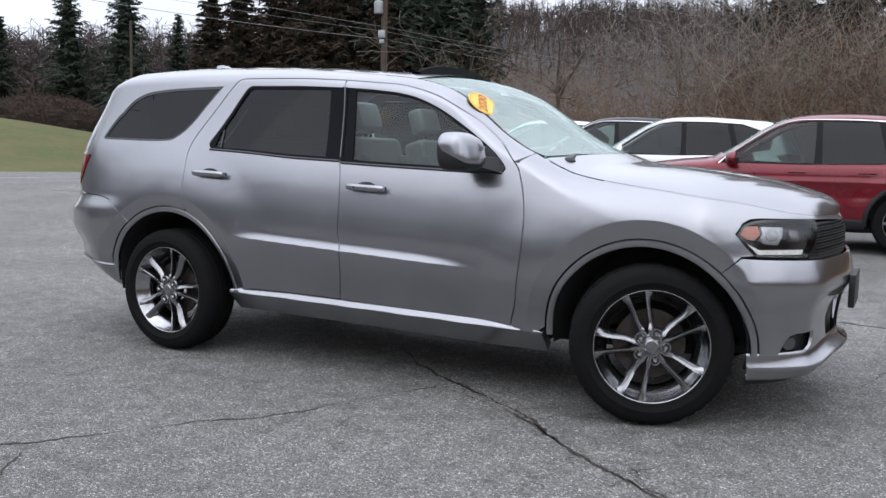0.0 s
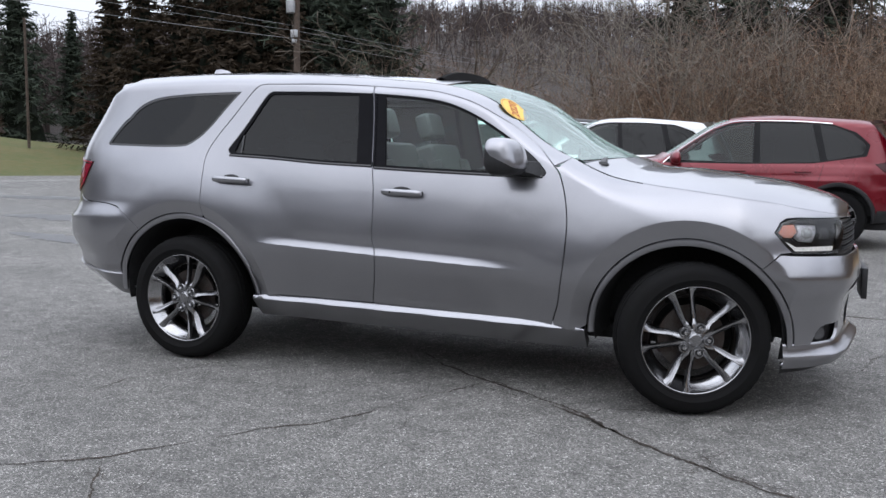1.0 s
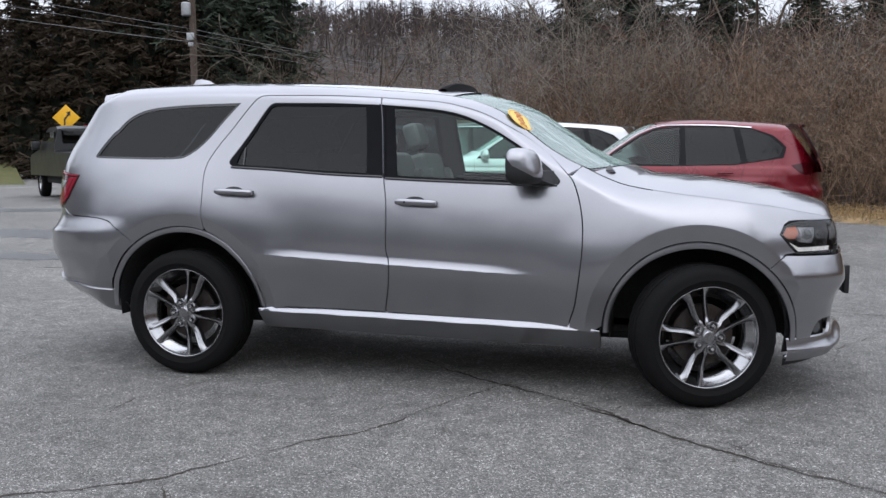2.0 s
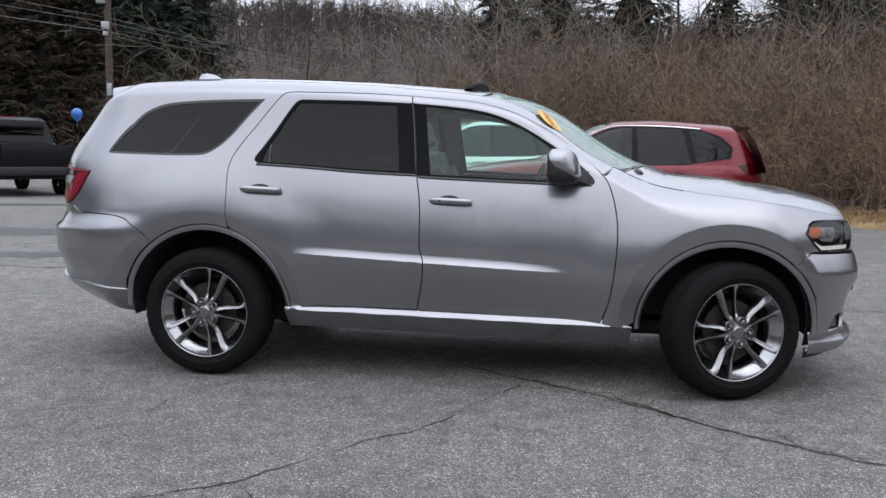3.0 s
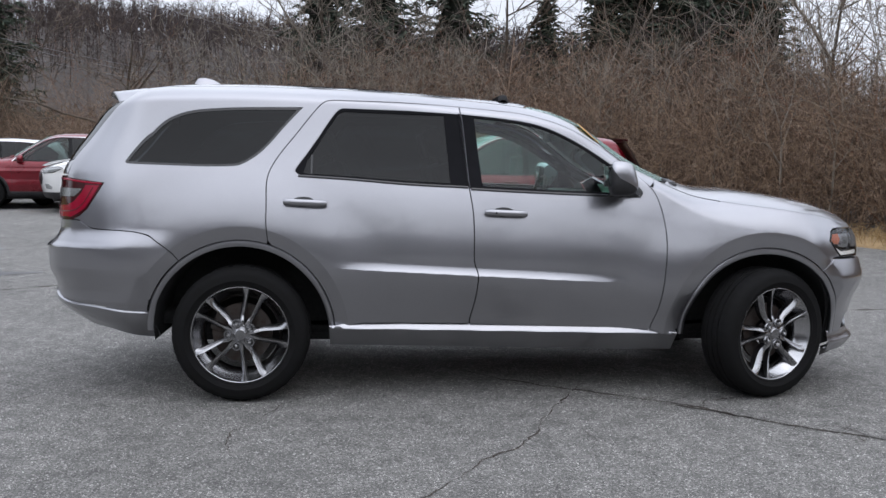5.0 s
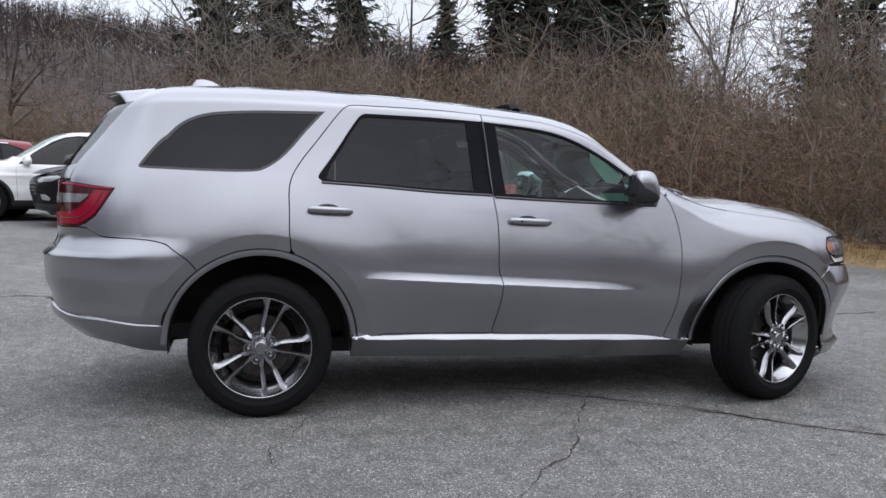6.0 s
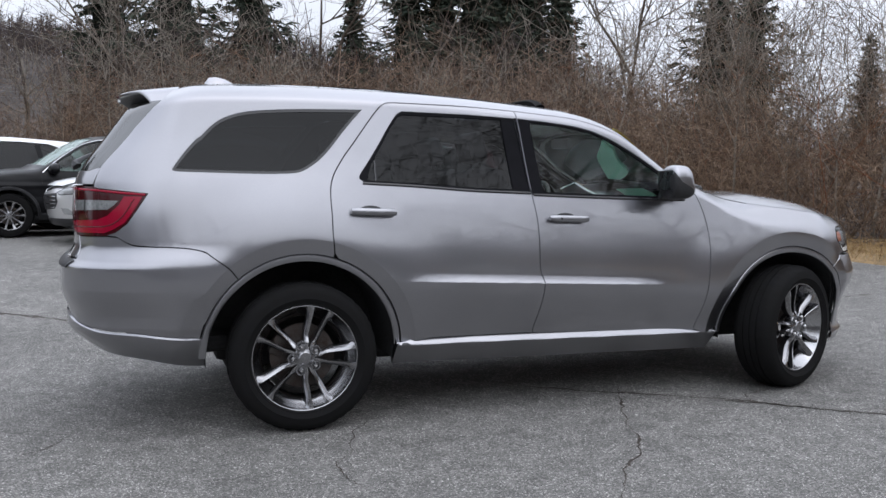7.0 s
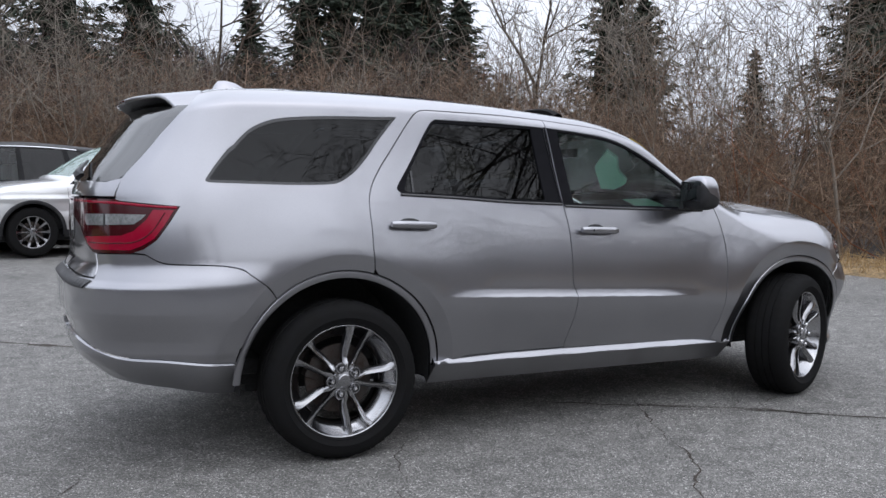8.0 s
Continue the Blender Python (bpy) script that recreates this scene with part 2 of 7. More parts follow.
def arch(hub, radius, a0, a1, n=40):
    """Arc round a wheel, angles in degrees from straight ahead, as domain points."""
    a = np.radians(np.linspace(a0, a1, n))
    return dom(hub[0] + radius * np.cos(a), hub[1] + radius * np.sin(a))


def top_zeta(s):
    """The height at which the front wing meets the bonnet."""
    s = np.asarray(s, float)
    xtop = np.where(s > X1, X1 + .70 * blunt(np.sin(np.clip((s - X1) / LF, 0, 1) * np.pi / 2) ** (2 / NF)), s)
    return pw(xtop, TOPLINE)

from mathutils import geometry as cdt_home

# ---- mesh tools ----
def mesh(name, verts, faces, m, parent=None, label="", smooth=True, normals=None):
    """One mesh object from plain lists, as a part of parent if given."""
    me = bpy.data.meshes.new(name)
    me.from_pydata([tuple(map(float, v)) for v in verts], [], [tuple(map(int, f)) for f in faces])
    for one in (m if isinstance(m, (list, tuple)) else [m]):
        me.materials.append(one)
    me.polygons.foreach_set("use_smooth", [smooth] * len(me.polygons))
    if normals is not None:
        me.normals_split_custom_set_from_vertices([tuple(map(float, n)) for n in normals])
    me.update()
    ob = new(name, me)
    if parent:
        ob.parent = parent
    if label:
        tagged(ob, label)
    return ob


def part(name, bm, m, parent=None, label="", smooth=True, sharp=35):
    """One mesh object from a bmesh, as a part of parent if given; edges sharper than the angle stay crisp."""
    bmesh.ops.recalc_face_normals(bm, faces=bm.faces[:])
    me = bpy.data.meshes.new(name)
    for f in bm.faces:
        f.smooth = smooth
    for e in bm.edges:
        if len(e.link_faces) == 2 and e.calc_face_angle(0) > radians(sharp):
            e.smooth = False
    bm.to_mesh(me)
    bm.free()
    for one in (m if isinstance(m, (list, tuple)) else [m]):
        me.materials.append(one)
    ob = new(name, me)
    if parent:
        ob.parent = parent
    if label:
        tagged(ob, label)
    return ob


def empty(name, m=None):
    ob = new(name)
    ob.empty_display_size = .2
    if m is not None:
        ob.matrix_basis = m
    return ob


def mirrored(ob, parent=None):
    """The same part on the car's other side."""
    o = ob.copy()
    scene.collection.objects.link(o)
    o.parent = parent or ob.parent
    o.matrix_basis = Matrix.Diagonal((1, -1, 1, 1)) @ ob.matrix_basis
    return o


def bevel_box(x0, x1, y0, y1, z0, z1, b=.01, seg=2, bm=None, m=None):
    """A box with rounded edges, added to bm."""
    bm = bm or bmesh.new()
    got = bmesh.ops.create_cube(bm, size=1)["verts"]
    bmesh.ops.transform(bm, verts=got, matrix=(m or Matrix()) @ Matrix.Translation(((x0 + x1) / 2, (y0 + y1) / 2, (z0 + z1) / 2)) @ Matrix.Diagonal((x1 - x0, y1 - y0, z1 - z0, 1)))
    if b:
        es = list({e for v in got for e in v.link_edges})
        bmesh.ops.bevel(bm, geom=es, offset=b, segments=seg, profile=.6, affect='EDGES')
    return bm


def lathe(profile, n=48, axis="y", closed=True, bm=None, centre=(0, 0, 0)):
    """Turns a profile of (radius, along) round the axis."""
    bm = bm or bmesh.new()
    rings = []
    for k in range(n):
        a = 2 * math.pi * k / n
        ring = []
        for r, h in profile:
            c, s = r * math.cos(a), r * math.sin(a)
            p = (c, h, s) if axis == "y" else (c, s, h) if axis == "z" else (h, c, s)
            ring.append(bm.verts.new([p[i] + centre[i] for i in range(3)]))
        rings.append(ring)
    for k in range(n):
        a, b = rings[k], rings[(k + 1) % n]
        for i in range(len(profile) - (0 if closed else 1)):
            j = (i + 1) % len(profile)
            bm.faces.new((a[i], a[j], b[j], b[i]))
    return bm


def tube(points, radius, n=6, bm=None, cap=True):
    """A round bar along points; radius is one number or one for each point."""
    bm = bm or bmesh.new()
    pts = [Vector(p) for p in points]
    rads = radius if isinstance(radius, (list, tuple)) else [radius] * len(pts)
    rings, up = [], Vector((0, 0, 1))
    for i, p in enumerate(pts):
        d = (pts[min(i + 1, len(pts) - 1)] - pts[max(i - 1, 0)]).normalized()
        u = d.cross(up)
        u = (u if u.length > .05 else d.cross(Vector((1, 0, 0)))).normalized()
        v = d.cross(u)
        rings.append([bm.verts.new(p + rads[i] * (math.cos(2 * math.pi * k / n) * u + math.sin(2 * math.pi * k / n) * v)) for k in range(n)])
    for a, b in zip(rings, rings[1:]):
        for k in range(n):
            bm.faces.new((a[k], a[(k + 1) % n], b[(k + 1) % n], b[k]))
    if cap:
        bm.faces.new(rings[0][::-1])
        bm.faces.new(rings[-1])
    return bm


def loft(rows, closed_row=False, bm=None):
    """Skins rows of points of equal length."""
    bm = bm or bmesh.new()
    vs = [[bm.verts.new(p) for p in row] for row in rows]
    n = len(rows[0])
    for a, b in zip(vs, vs[1:]):
        for k in range(n if closed_row else n - 1):
            bm.faces.new((a[k], a[(k + 1) % n], b[(k + 1) % n], b[k]))
    return bm


def spl(points, per=6):
    """Smooth open curve through points (Catmull-Rom)."""
    p = np.array(points, float)
    p = np.vstack([2 * p[0] - p[1], p, 2 * p[-1] - p[-2]])
    out = []
    for i in range(1, len(p) - 2):
        for k in range(per):
            t = k / per
            out.append(.5 * (2 * p[i] + (p[i + 1] - p[i - 1]) * t + (2 * p[i - 1] - 5 * p[i] + 4 * p[i + 1] - p[i + 2]) * t * t + (3 * p[i] - p[i - 1] - 3 * p[i + 1] + p[i + 2]) * t ** 3))
    out.append(p[-2])
    return np.array(out)


def dense(poly, step=.02):
    """A closed outline cut into short steps."""
    p = np.array(poly, float)
    keep = [i for i in range(len(p)) if np.hypot(*(p[i] - p[i - 1])) > 1e-4]
    p = p[keep]
    out = []
    for a, b in zip(p, np.roll(p, -1, 0)):
        n = max(1, int(np.ceil(np.hypot(*(b - a)) / step)))
        out += [a + (b - a) * k / n for k in range(n)]
    return np.array(out)


def area(p):
    return .5 * np.sum(p[:, 0] * np.roll(p[:, 1], -1) - np.roll(p[:, 0], -1) * p[:, 1])


def shrink(poly, d):
    """Moves a closed outline inwards by d."""
    p = np.array(poly, float)
    if area(p) < 0:
        p = p[::-1]
    a = p - np.roll(p, 1, 0)
    b = np.roll(p, -1, 0) - p
    na = np.stack([-a[:, 1], a[:, 0]], 1) / np.maximum(np.hypot(a[:, 0], a[:, 1]), 1e-9)[:, None]
    nb = np.stack([-b[:, 1], b[:, 0]], 1) / np.maximum(np.hypot(b[:, 0], b[:, 1]), 1e-9)[:, None]
    n = na + nb
    return p + d * n / np.maximum(1 + np.sum(na * nb, 1), .35)[:, None]


def inside(pts, poly):
    x, y = pts[:, 0], pts[:, 1]
    r = np.zeros(len(pts), bool)
    for (x0, y0), (x1, y1) in zip(poly, np.roll(poly, -1, 0)):
        hit = ((y0 > y) != (y1 > y))
        r ^= hit & (x < (x1 - x0) * (y - y0) / ((y1 - y0) if y1 != y0 else 1e-12) + x0)
    return r


def skin_normal(fn, s, z):
    e = 2e-3
    n = np.cross(fn(s + e, z) - fn(s - e, z), fn(s, z + e) - fn(s, z - e))
    return n / np.maximum(np.linalg.norm(n, axis=-1, keepdims=True), 1e-9)


def panel(name, fn, outline, m, parent, holes=(), off=0.0, step=(.04, .014), flange=.014, label="", edge=.018, extra=None):
    """A sheet of bodywork: the outline, less the holes, laid on the curved surface fn, with its edges turned in."""
    loops = [dense(outline, edge)] + [dense(h, edge) for h in holes]
    loops = [l if area(l) > 0 else l[::-1] for l in loops]
    lo, hi = loops[0].min(0), loops[0].max(0)
    gx, gz = np.meshgrid(np.arange(lo[0] + step[0] * .5, hi[0], step[0]), np.arange(lo[1] + step[1] * .5, hi[1], step[1]))
    g = np.stack([gx.ravel(), gz.ravel()], 1)
    ok = inside(g, loops[0])
    for l in loops[1:]:
        ok &= ~inside(g, l)
    g = g[ok]
    bd = np.vstack(loops)
    if len(g):
        near = np.full(len(g), 9.0)
        for k in range(0, len(bd), 400):
            near = np.minimum(near, np.hypot(g[:, None, 0] - bd[None, k:k + 400, 0], g[:, None, 1] - bd[None, k:k + 400, 1]).min(1))
        g = g[near > min(step) * .45]
    if extra is not None:
        # rows that follow a curved edge, in place of the even grid there
        e = extra[inside(extra, loops[0])]
        for l in loops[1:]:
            e = e[~inside(e, l)]
        nb = np.array([np.hypot(bd[:, 0] - p[0], bd[:, 1] - p[1]).min() for p in e])
        e = e[nb > .004]
        far = np.array([np.hypot(e[:, 0] - p[0], e[:, 1] - p[1]).min() for p in g])
        g = np.vstack([g[far > .012], e])
    edges, base = [], 0
    for l in loops:
        edges += [(base + i, base + (i + 1) % len(l)) for i in range(len(l))]
        base += len(l)
    pts = np.vstack([bd, g])
    from_cdt = cdt_home.delaunay_2d_cdt([Vector(p) for p in pts], edges, [], 0, 1e-6)
    v2 = np.array([tuple(v) for v in from_cdt[0]])
    tri = np.array([f for f in from_cdt[2] if len(f) == 3])
    c = v2[tri].mean(1)
    ok = inside(c, loops[0])
    for l in loops[1:]:
        ok &= ~inside(c, l)
    tri = tri[ok]
    flip = np.cross(v2[tri[:, 1]] - v2[tri[:, 0]], v2[tri[:, 2]] - v2[tri[:, 0]]) < 0
    tri[flip] = tri[flip][:, ::-1]
    nrm = skin_normal(fn, v2[:, 0], v2[:, 1])
    xyz = fn(v2[:, 0], v2[:, 1]) + nrm * off
    verts, faces, norms = list(xyz), [tuple(t) for t in tri], list(nrm)
    if flange:
        for k, l in enumerate(loops):
            n3 = skin_normal(fn, l[:, 0], l[:, 1])
            a = fn(l[:, 0], l[:, 1]) + n3 * off
            b = a - n3 * flange
            tang = np.roll(a, -1, 0) - np.roll(a, 1, 0)
            out = np.cross(tang, n3) * (1 if k == 0 else -1)
            out /= np.maximum(np.linalg.norm(out, axis=1, keepdims=True), 1e-9)
            out = out * .8 + n3 * .6
            base, n = len(verts), len(l)
            verts += list(a) + list(b)
            norms += list(out) + list(out)
            for i in range(n):
                j = (i + 1) % n
                q = (base + i, base + n + i, base + n + j, base + j)
                faces.append(q if k == 0 else q[::-1])
    return mesh(name, verts, faces, m, parent, label, True, norms)


def strip_mould(name, fn, path, width, height, m, parent, off=0.0, label="", seg=5):
    """A rounded moulding that follows a path on the surface fn."""
    p = np.array(path, float)
    pos = fn(p[:, 0], p[:, 1])
    nrm = skin_normal(fn, p[:, 0], p[:, 1])
    tang = np.gradient(pos, axis=0)
    side = np.cross(nrm, tang)
    side /= np.linalg.norm(side, axis=1, keepdims=True)
    rows = []
    for i in range(len(p)):
        row = []
        for k in range(seg + 3):
            if k == 0:
                u, h = -.5, -.6
            elif k == seg + 2:
                u, h = .5, -.6
            else:
                a = math.pi * (k - 1) / seg
                u, h = -.5 * math.cos(a), math.sin(a) ** .6
            row.append(pos[i] + side[i] * u * width + nrm[i] * (off + h * height))
        rows.append(row)
    return part(name, loft(rows), m, parent, label)

# ---- ground ----
def gz(x, y):
    """Height of the lot: level under the car, rising a little towards the row of parked cars."""
    return .25 * sm((np.asarray(y, float) - 2) / 9) * (1 - .35 * sm(np.asarray(x, float) / 4))


def asphalt():
    m = bpy.data.materials.new("worn_asphalt")
    m.use_nodes = True
    t = m.node_tree
    b = t.nodes["Principled BSDF"]
    geo = t.nodes.new("ShaderNodeNewGeometry")

    def noise_node(scale, detail, kind="ShaderNodeTexNoise"):
        n = t.nodes.new(kind)
        n.inputs["Scale"].default_value = scale
        if "Detail" in n.inputs:
            n.inputs["Detail"].default_value = detail
        t.links.new(geo.outputs["Position"], n.inputs["Vector"])
        return n

    def ramp(src, stops):
        r = t.nodes.new("ShaderNodeValToRGB")
        while len(r.color_ramp.elements) < len(stops):
            r.color_ramp.elements.new(.5)
        for e, (p, c) in zip(r.color_ramp.elements, stops):
            e.position, e.color = p, (c, c * .995, c * .985, 1)
        t.links.new(src, r.inputs[0])
        return r

    def mix(kind, fac, a, c):
        x = t.nodes.new("ShaderNodeMixRGB")
        x.blend_type = kind
        for k, v in ((0, fac), (1, a), (2, c)):
            if hasattr(v, "is_output"):
                t.links.new(v, x.inputs[k])
            else:
                x.inputs[k].default_value = v
        return x

    stones = noise_node(175, 0, "ShaderNodeTexVoronoi")
    sep = t.nodes.new("ShaderNodeSeparateColor")
    t.links.new(stones.outputs["Color"], sep.inputs[0])
    stone = ramp(sep.outputs[0], [(0, .055), (.40, .120), (.78, .180), (.93, .27), (1, .52)])
    fine = noise_node(300, 3)
    grain = ramp(fine.outputs[0], [(.30, .45), (.48, 1.0), (.70, 1.6)])
    patch = noise_node(.62, 8)
    worn = ramp(patch.outputs[0], [(.30, .80), (.47, 1.0), (.56, 1.04), (.70, 1.22)])
    damp = noise_node(.23, 3)
    wet = ramp(damp.outputs[0], [(.66, 1.0), (.72, .62), (1, .55)])
    c1 = mix("MULTIPLY", 1.0, stone.outputs[0], grain.outputs[0])
    c2 = mix("MULTIPLY", 1.0, c1.outputs[0], worn.outputs[0])
    blotch = noise_node(7.5, 6)
    mott = ramp(blotch.outputs[0], [(.30, .74), (.50, 1.0), (.70, 1.22)])
    clump = noise_node(42, 3)
    lump = ramp(clump.outputs[0], [(.32, .78), (.50, 1.0), (.68, 1.24)])
    c2 = mix("MULTIPLY", 1.0, c2.outputs[0], mott.outputs[0])
    c2 = mix("MULTIPLY", 1.0, c2.outputs[0], lump.outputs[0])
    c3 = mix("MULTIPLY", 1.0, c2.outputs[0], wet.outputs[0])
    t.links.new(c3.outputs[0], b.inputs["Base Color"])
    rr = ramp(damp.outputs[0], [(.66, .82), (.73, .45), (1, .40)])
    t.links.new(rr.outputs[0], b.inputs["Roughness"])
    bp = t.nodes.new("ShaderNodeBump")
    bp.inputs["Distance"].default_value, bp.inputs["Strength"].default_value = .004, .8
    t.links.new(stones.outputs["Distance"], bp.inputs["Height"])
    t.links.new(bp.outputs[0], b.inputs["Normal"])
    return m


ASPHALT = asphalt()
CRACK = mat("crack_dirt", (.026, .024, .022), .95, noise=(24, .5, (.050, .036, .027)))
xs = np.concatenate([np.linspace(-1500, -60, 12), np.linspace(-50, 50, 101), np.linspace(60, 1500, 12)])
ys = np.concatenate([np.linspace(-1500, -60, 12), np.linspace(-50, 50, 90), np.linspace(60, 2500, 14)])
gv = [(x, y, float(gz(x, y))) for y in ys for x in xs]
nx = len(xs)
gf = [(j * nx + i, j * nx + i + 1, (j + 1) * nx + i + 1, (j + 1) * nx + i) for j in range(len(ys) - 1) for i in range(nx - 1)]
ground = tagged(mesh("ground", gv, gf, ASPHALT), "worn grey asphalt of a car lot with cracks", "ground", kind="structure")


def crack(points, width, seed):
    """A ragged open joint in the asphalt: a dark ribbon with uneven edges."""
    rnd = random.Random(seed)
    p = spl(points, 8)
    fine = [p[0]]
    for a, b in zip(p, p[1:]):
        n = max(1, int(np.hypot(*(b - a)) / .018))
        for k in range(1, n + 1):
            fine.append(a + (b - a) * k / n)
    fine = np.array(fine)
    wob = np.array([rnd.gauss(0, 1) for _ in fine])
    wob = np.convolve(wob, np.ones(3) / 3, "same") * .011 + np.convolve(np.array([rnd.gauss(0, 1) for _ in fine]), np.ones(15) / 15, "same") * .035
    d = np.gradient(fine, axis=0)
    nrm = np.stack([-d[:, 1], d[:, 0]], 1) / np.maximum(np.hypot(d[:, 0], d[:, 1]), 1e-6)[:, None]
    mid = fine + nrm * wob[:, None]
    pinch = np.convolve(np.array([rnd.uniform(0, 1) for _ in range(len(mid) + 8)]), np.ones(9) / 9, "valid")[:len(mid)]
    pinch = np.clip((pinch - .30) / .32, .12, 1.25)
    verts, faces = [], []
    for i, q in enumerate(mid):
        e = (min(1, i / 6, (len(mid) - 1 - i) / 6) + .12) * pinch[i]
        for sgn in (-1, 1):
            w = width * e * (.35 + .65 * rnd.random()) * .5 * (1.6 if rnd.random() < .08 else 1)
            x, y = q + nrm[i] * sgn * w
            verts.append((x, y, float(gz(x, y)) + .0025))
        if i:
            faces.append((2 * i - 2, 2 * i - 1, 2 * i + 1, 2 * i))
    o = mesh("crack", verts, faces, CRACK, ground, "", False)
    return o


crack([(-.6, -3.3), (.1, -3.0), (.75, -2.62), (.97, -2.37), (1.23, -1.96), (1.41, -1.78), (1.55, -1.53), (1.63, -1.30), (1.75, -1.06), (1.89, -.79), (2.01, -.56)], .016, 1)
crack([(.88, -2.59), (1.03, -2.77), (1.11, -2.87), (1.2, -3.1)], .012, 2)
crack([(1.3, -.2), (1.65, -.52), (2.04, -.78), (2.28, -.94), (2.55, -1.15), (2.81, -1.40), (3.01, -1.55), (3.28, -1.76), (3.7, -2.0), (4.4, -2.5)], .030, 3)
crack([(2.28, -.93), (2.42, -.86), (2.55, -.88)], .012, 4)
crack([(2.55, -1.14), (2.63, -1.00), (2.71, -.97), (2.85, -.93)], .014, 5)
crack([(.51, -.72), (.33, -.84), (.19, -1.07), (.12, -1.31), (.04, -1.51), (.1, -1.9)], .010, 6)
crack([(-1.50, -1.1), (-1.28, -.86), (-1.18, -.72), (-1.12, -.57), (-1.0, -.3)], .008, 7)
crack([(-4.6, 3.3), (-3.17, 3.3), (-2.30, 3.80), (-1.63, 3.38), (-.88, 2.72), (.2, 2.3), (1.6, 2.5), (3.0, 2.6), (3.8, 2.45), (5.2, 2.2), (7.0, 2.4)], .085, 8)
crack([(3.73, .27), (3.87, .42), (3.94, .69), (3.99, .87), (4.3, 1.3)], .015, 9)

DAMP = mat("damp_asphalt", (.050, .050, .051), .35, noise=(1.6, .5, (.085, .085, .086)), bump=(160, .002))


def streak(x0, y0, x1, y1, width, seed):
    """A dark damp streak with ragged edges on the far asphalt."""
    rd = random.Random(seed)
    verts, faces, n = [], [], 60
    for i in range(n + 1):
        u = i / n
        x, y = x0 + (x1 - x0) * u, y0 + (y1 - y0) * u + .25 * math.sin(5 * u + seed)
        w = width * (.15 + math.sin(math.pi * u) ** .6 * rd.uniform(.55, 1.1))
        for q in (y - w * rd.uniform(.4, .6), y + w * rd.uniform(.4, .6)):
            verts.append((x, q, float(gz(x, q)) + .004))
        if i:
            faces.append((2 * i - 2, 2 * i, 2 * i + 1, 2 * i - 1))
    return mesh("damp_streak", verts, faces, DAMP, ground, "", False)


streak(-9.6, 6.2, -4.2, 6.6, .9, 1)
streak(-7.4, 4.3, -3.0, 4.4, .55, 2)
streak(-14.5, 9.6, -6.5, 10.6, .8, 3)

# crumbled side cracks along the main joints
cr = random.Random(5)
MAIN = spl([(1.65, -.52), (2.04, -.78), (2.28, -.94), (2.55, -1.15), (2.81, -1.40), (3.01, -1.55), (3.28, -1.76), (3.7, -2.0), (4.4, -2.5)], 8)
for k in range(64):
    p = MAIN[cr.randrange(len(MAIN))] + np.array([cr.gauss(0, .03), cr.gauss(0, .03)])
    a, l = cr.uniform(0, 6.28), cr.uniform(.05, .24)
    q = p + np.array([math.cos(a), math.sin(a)]) * l * .5
    r = p + np.array([math.cos(a + cr.gauss(0, .5)), math.sin(a + cr.gauss(0, .5))]) * l
    crack([tuple(p), tuple(q), tuple(r)], cr.uniform(.003, .008), 100 + k)
for k in range(7):
    i = cr.randrange(len(MAIN) - 14)
    o = np.array([cr.gauss(0, .035), cr.gauss(0, .035)])
    crack([tuple(MAIN[i + j] + o) for j in (0, 4, 8, 12)], cr.uniform(.008, .016), 200 + k)
for k in range(12):
    p = np.array([cr.uniform(-1.0, 1.9), cr.uniform(-3.0, -1.2)])
    a, l = cr.uniform(0, 6.28), cr.uniform(.15, .5)
    crack([tuple(p), tuple(p + np.array([math.cos(a), math.sin(a)]) * l * .5 + cr.gauss(0, .03)), tuple(p + np.array([math.cos(a), math.sin(a)]) * l)], cr.uniform(.003, .006), 300 + k)

# ---- the silver car ----
suv = tagged(empty("silver_suv"), "silver metallic SUV parked on asphalt with its front wheels turned", "car")
SIDES = []


def side(ob):
    """Keeps a right-hand part for its twin on the left."""
    SIDES.append(ob)
    return ob


GAP = .0035


def ARCH_ROWS(k):
    """Rows of points round a wheel arch, close together at the crease of its flare."""
    return np.concatenate([arch(HUBS[k], r, -5, 185, 150) for r in (.512, .525, .540, .556, .572, .584, .5885, .5915, .597, .610, .630)])


def pane(outline):
    """A gently curved pane that follows the flank round its opening."""
    o = dense(outline, .02)
    y = skin(o[:, 0], o[:, 1])[:, 1]
    cs, cz = o.mean(0)
    terms = lambda s, z: np.stack([0 * s + 1, s - cs, z - cz, (s - cs) * (z - cz), (s - cs) ** 2, (z - cz) ** 2], -1)
    k = np.linalg.lstsq(terms(o[:, 0], o[:, 1]), y, rcond=None)[0]
    return lambda s, z: np.stack([s + 0 * z, terms(s + 0 * z, z + 0 * s) @ k, z + 0 * s], -1)


RIM_ROWS = lambda a, b: np.concatenate([np.stack([(q := np.arange(a, b, .016)), top_zeta(q) - d], 1) for d in (.004, .010, .017, .025, .034, .044, .055, .068, .082, .098, .115)])
REAR_GAP = spl([(.152, .898), (.143, .992), (.143, 1.084), (.141, 1.192), (.149, 1.253), (.172, 1.310), (.223, 1.388), (.284, 1.465), (.346, 1.547), (.407, 1.624), (.444, 1.660), (.485, 1.674), (.596, 1.674), (.916, 1.668), (1.208, 1.652)], 4)
MID_GAP = spl([(1.208, 1.652), (1.227, 1.526), (1.245, 1.336), (1.26, 1.195), (1.28, 1.072), (1.287, .932), (1.288, .791), (1.310, .714), (1.299, .584), (1.272, .459), (1.272, .429)], 3)
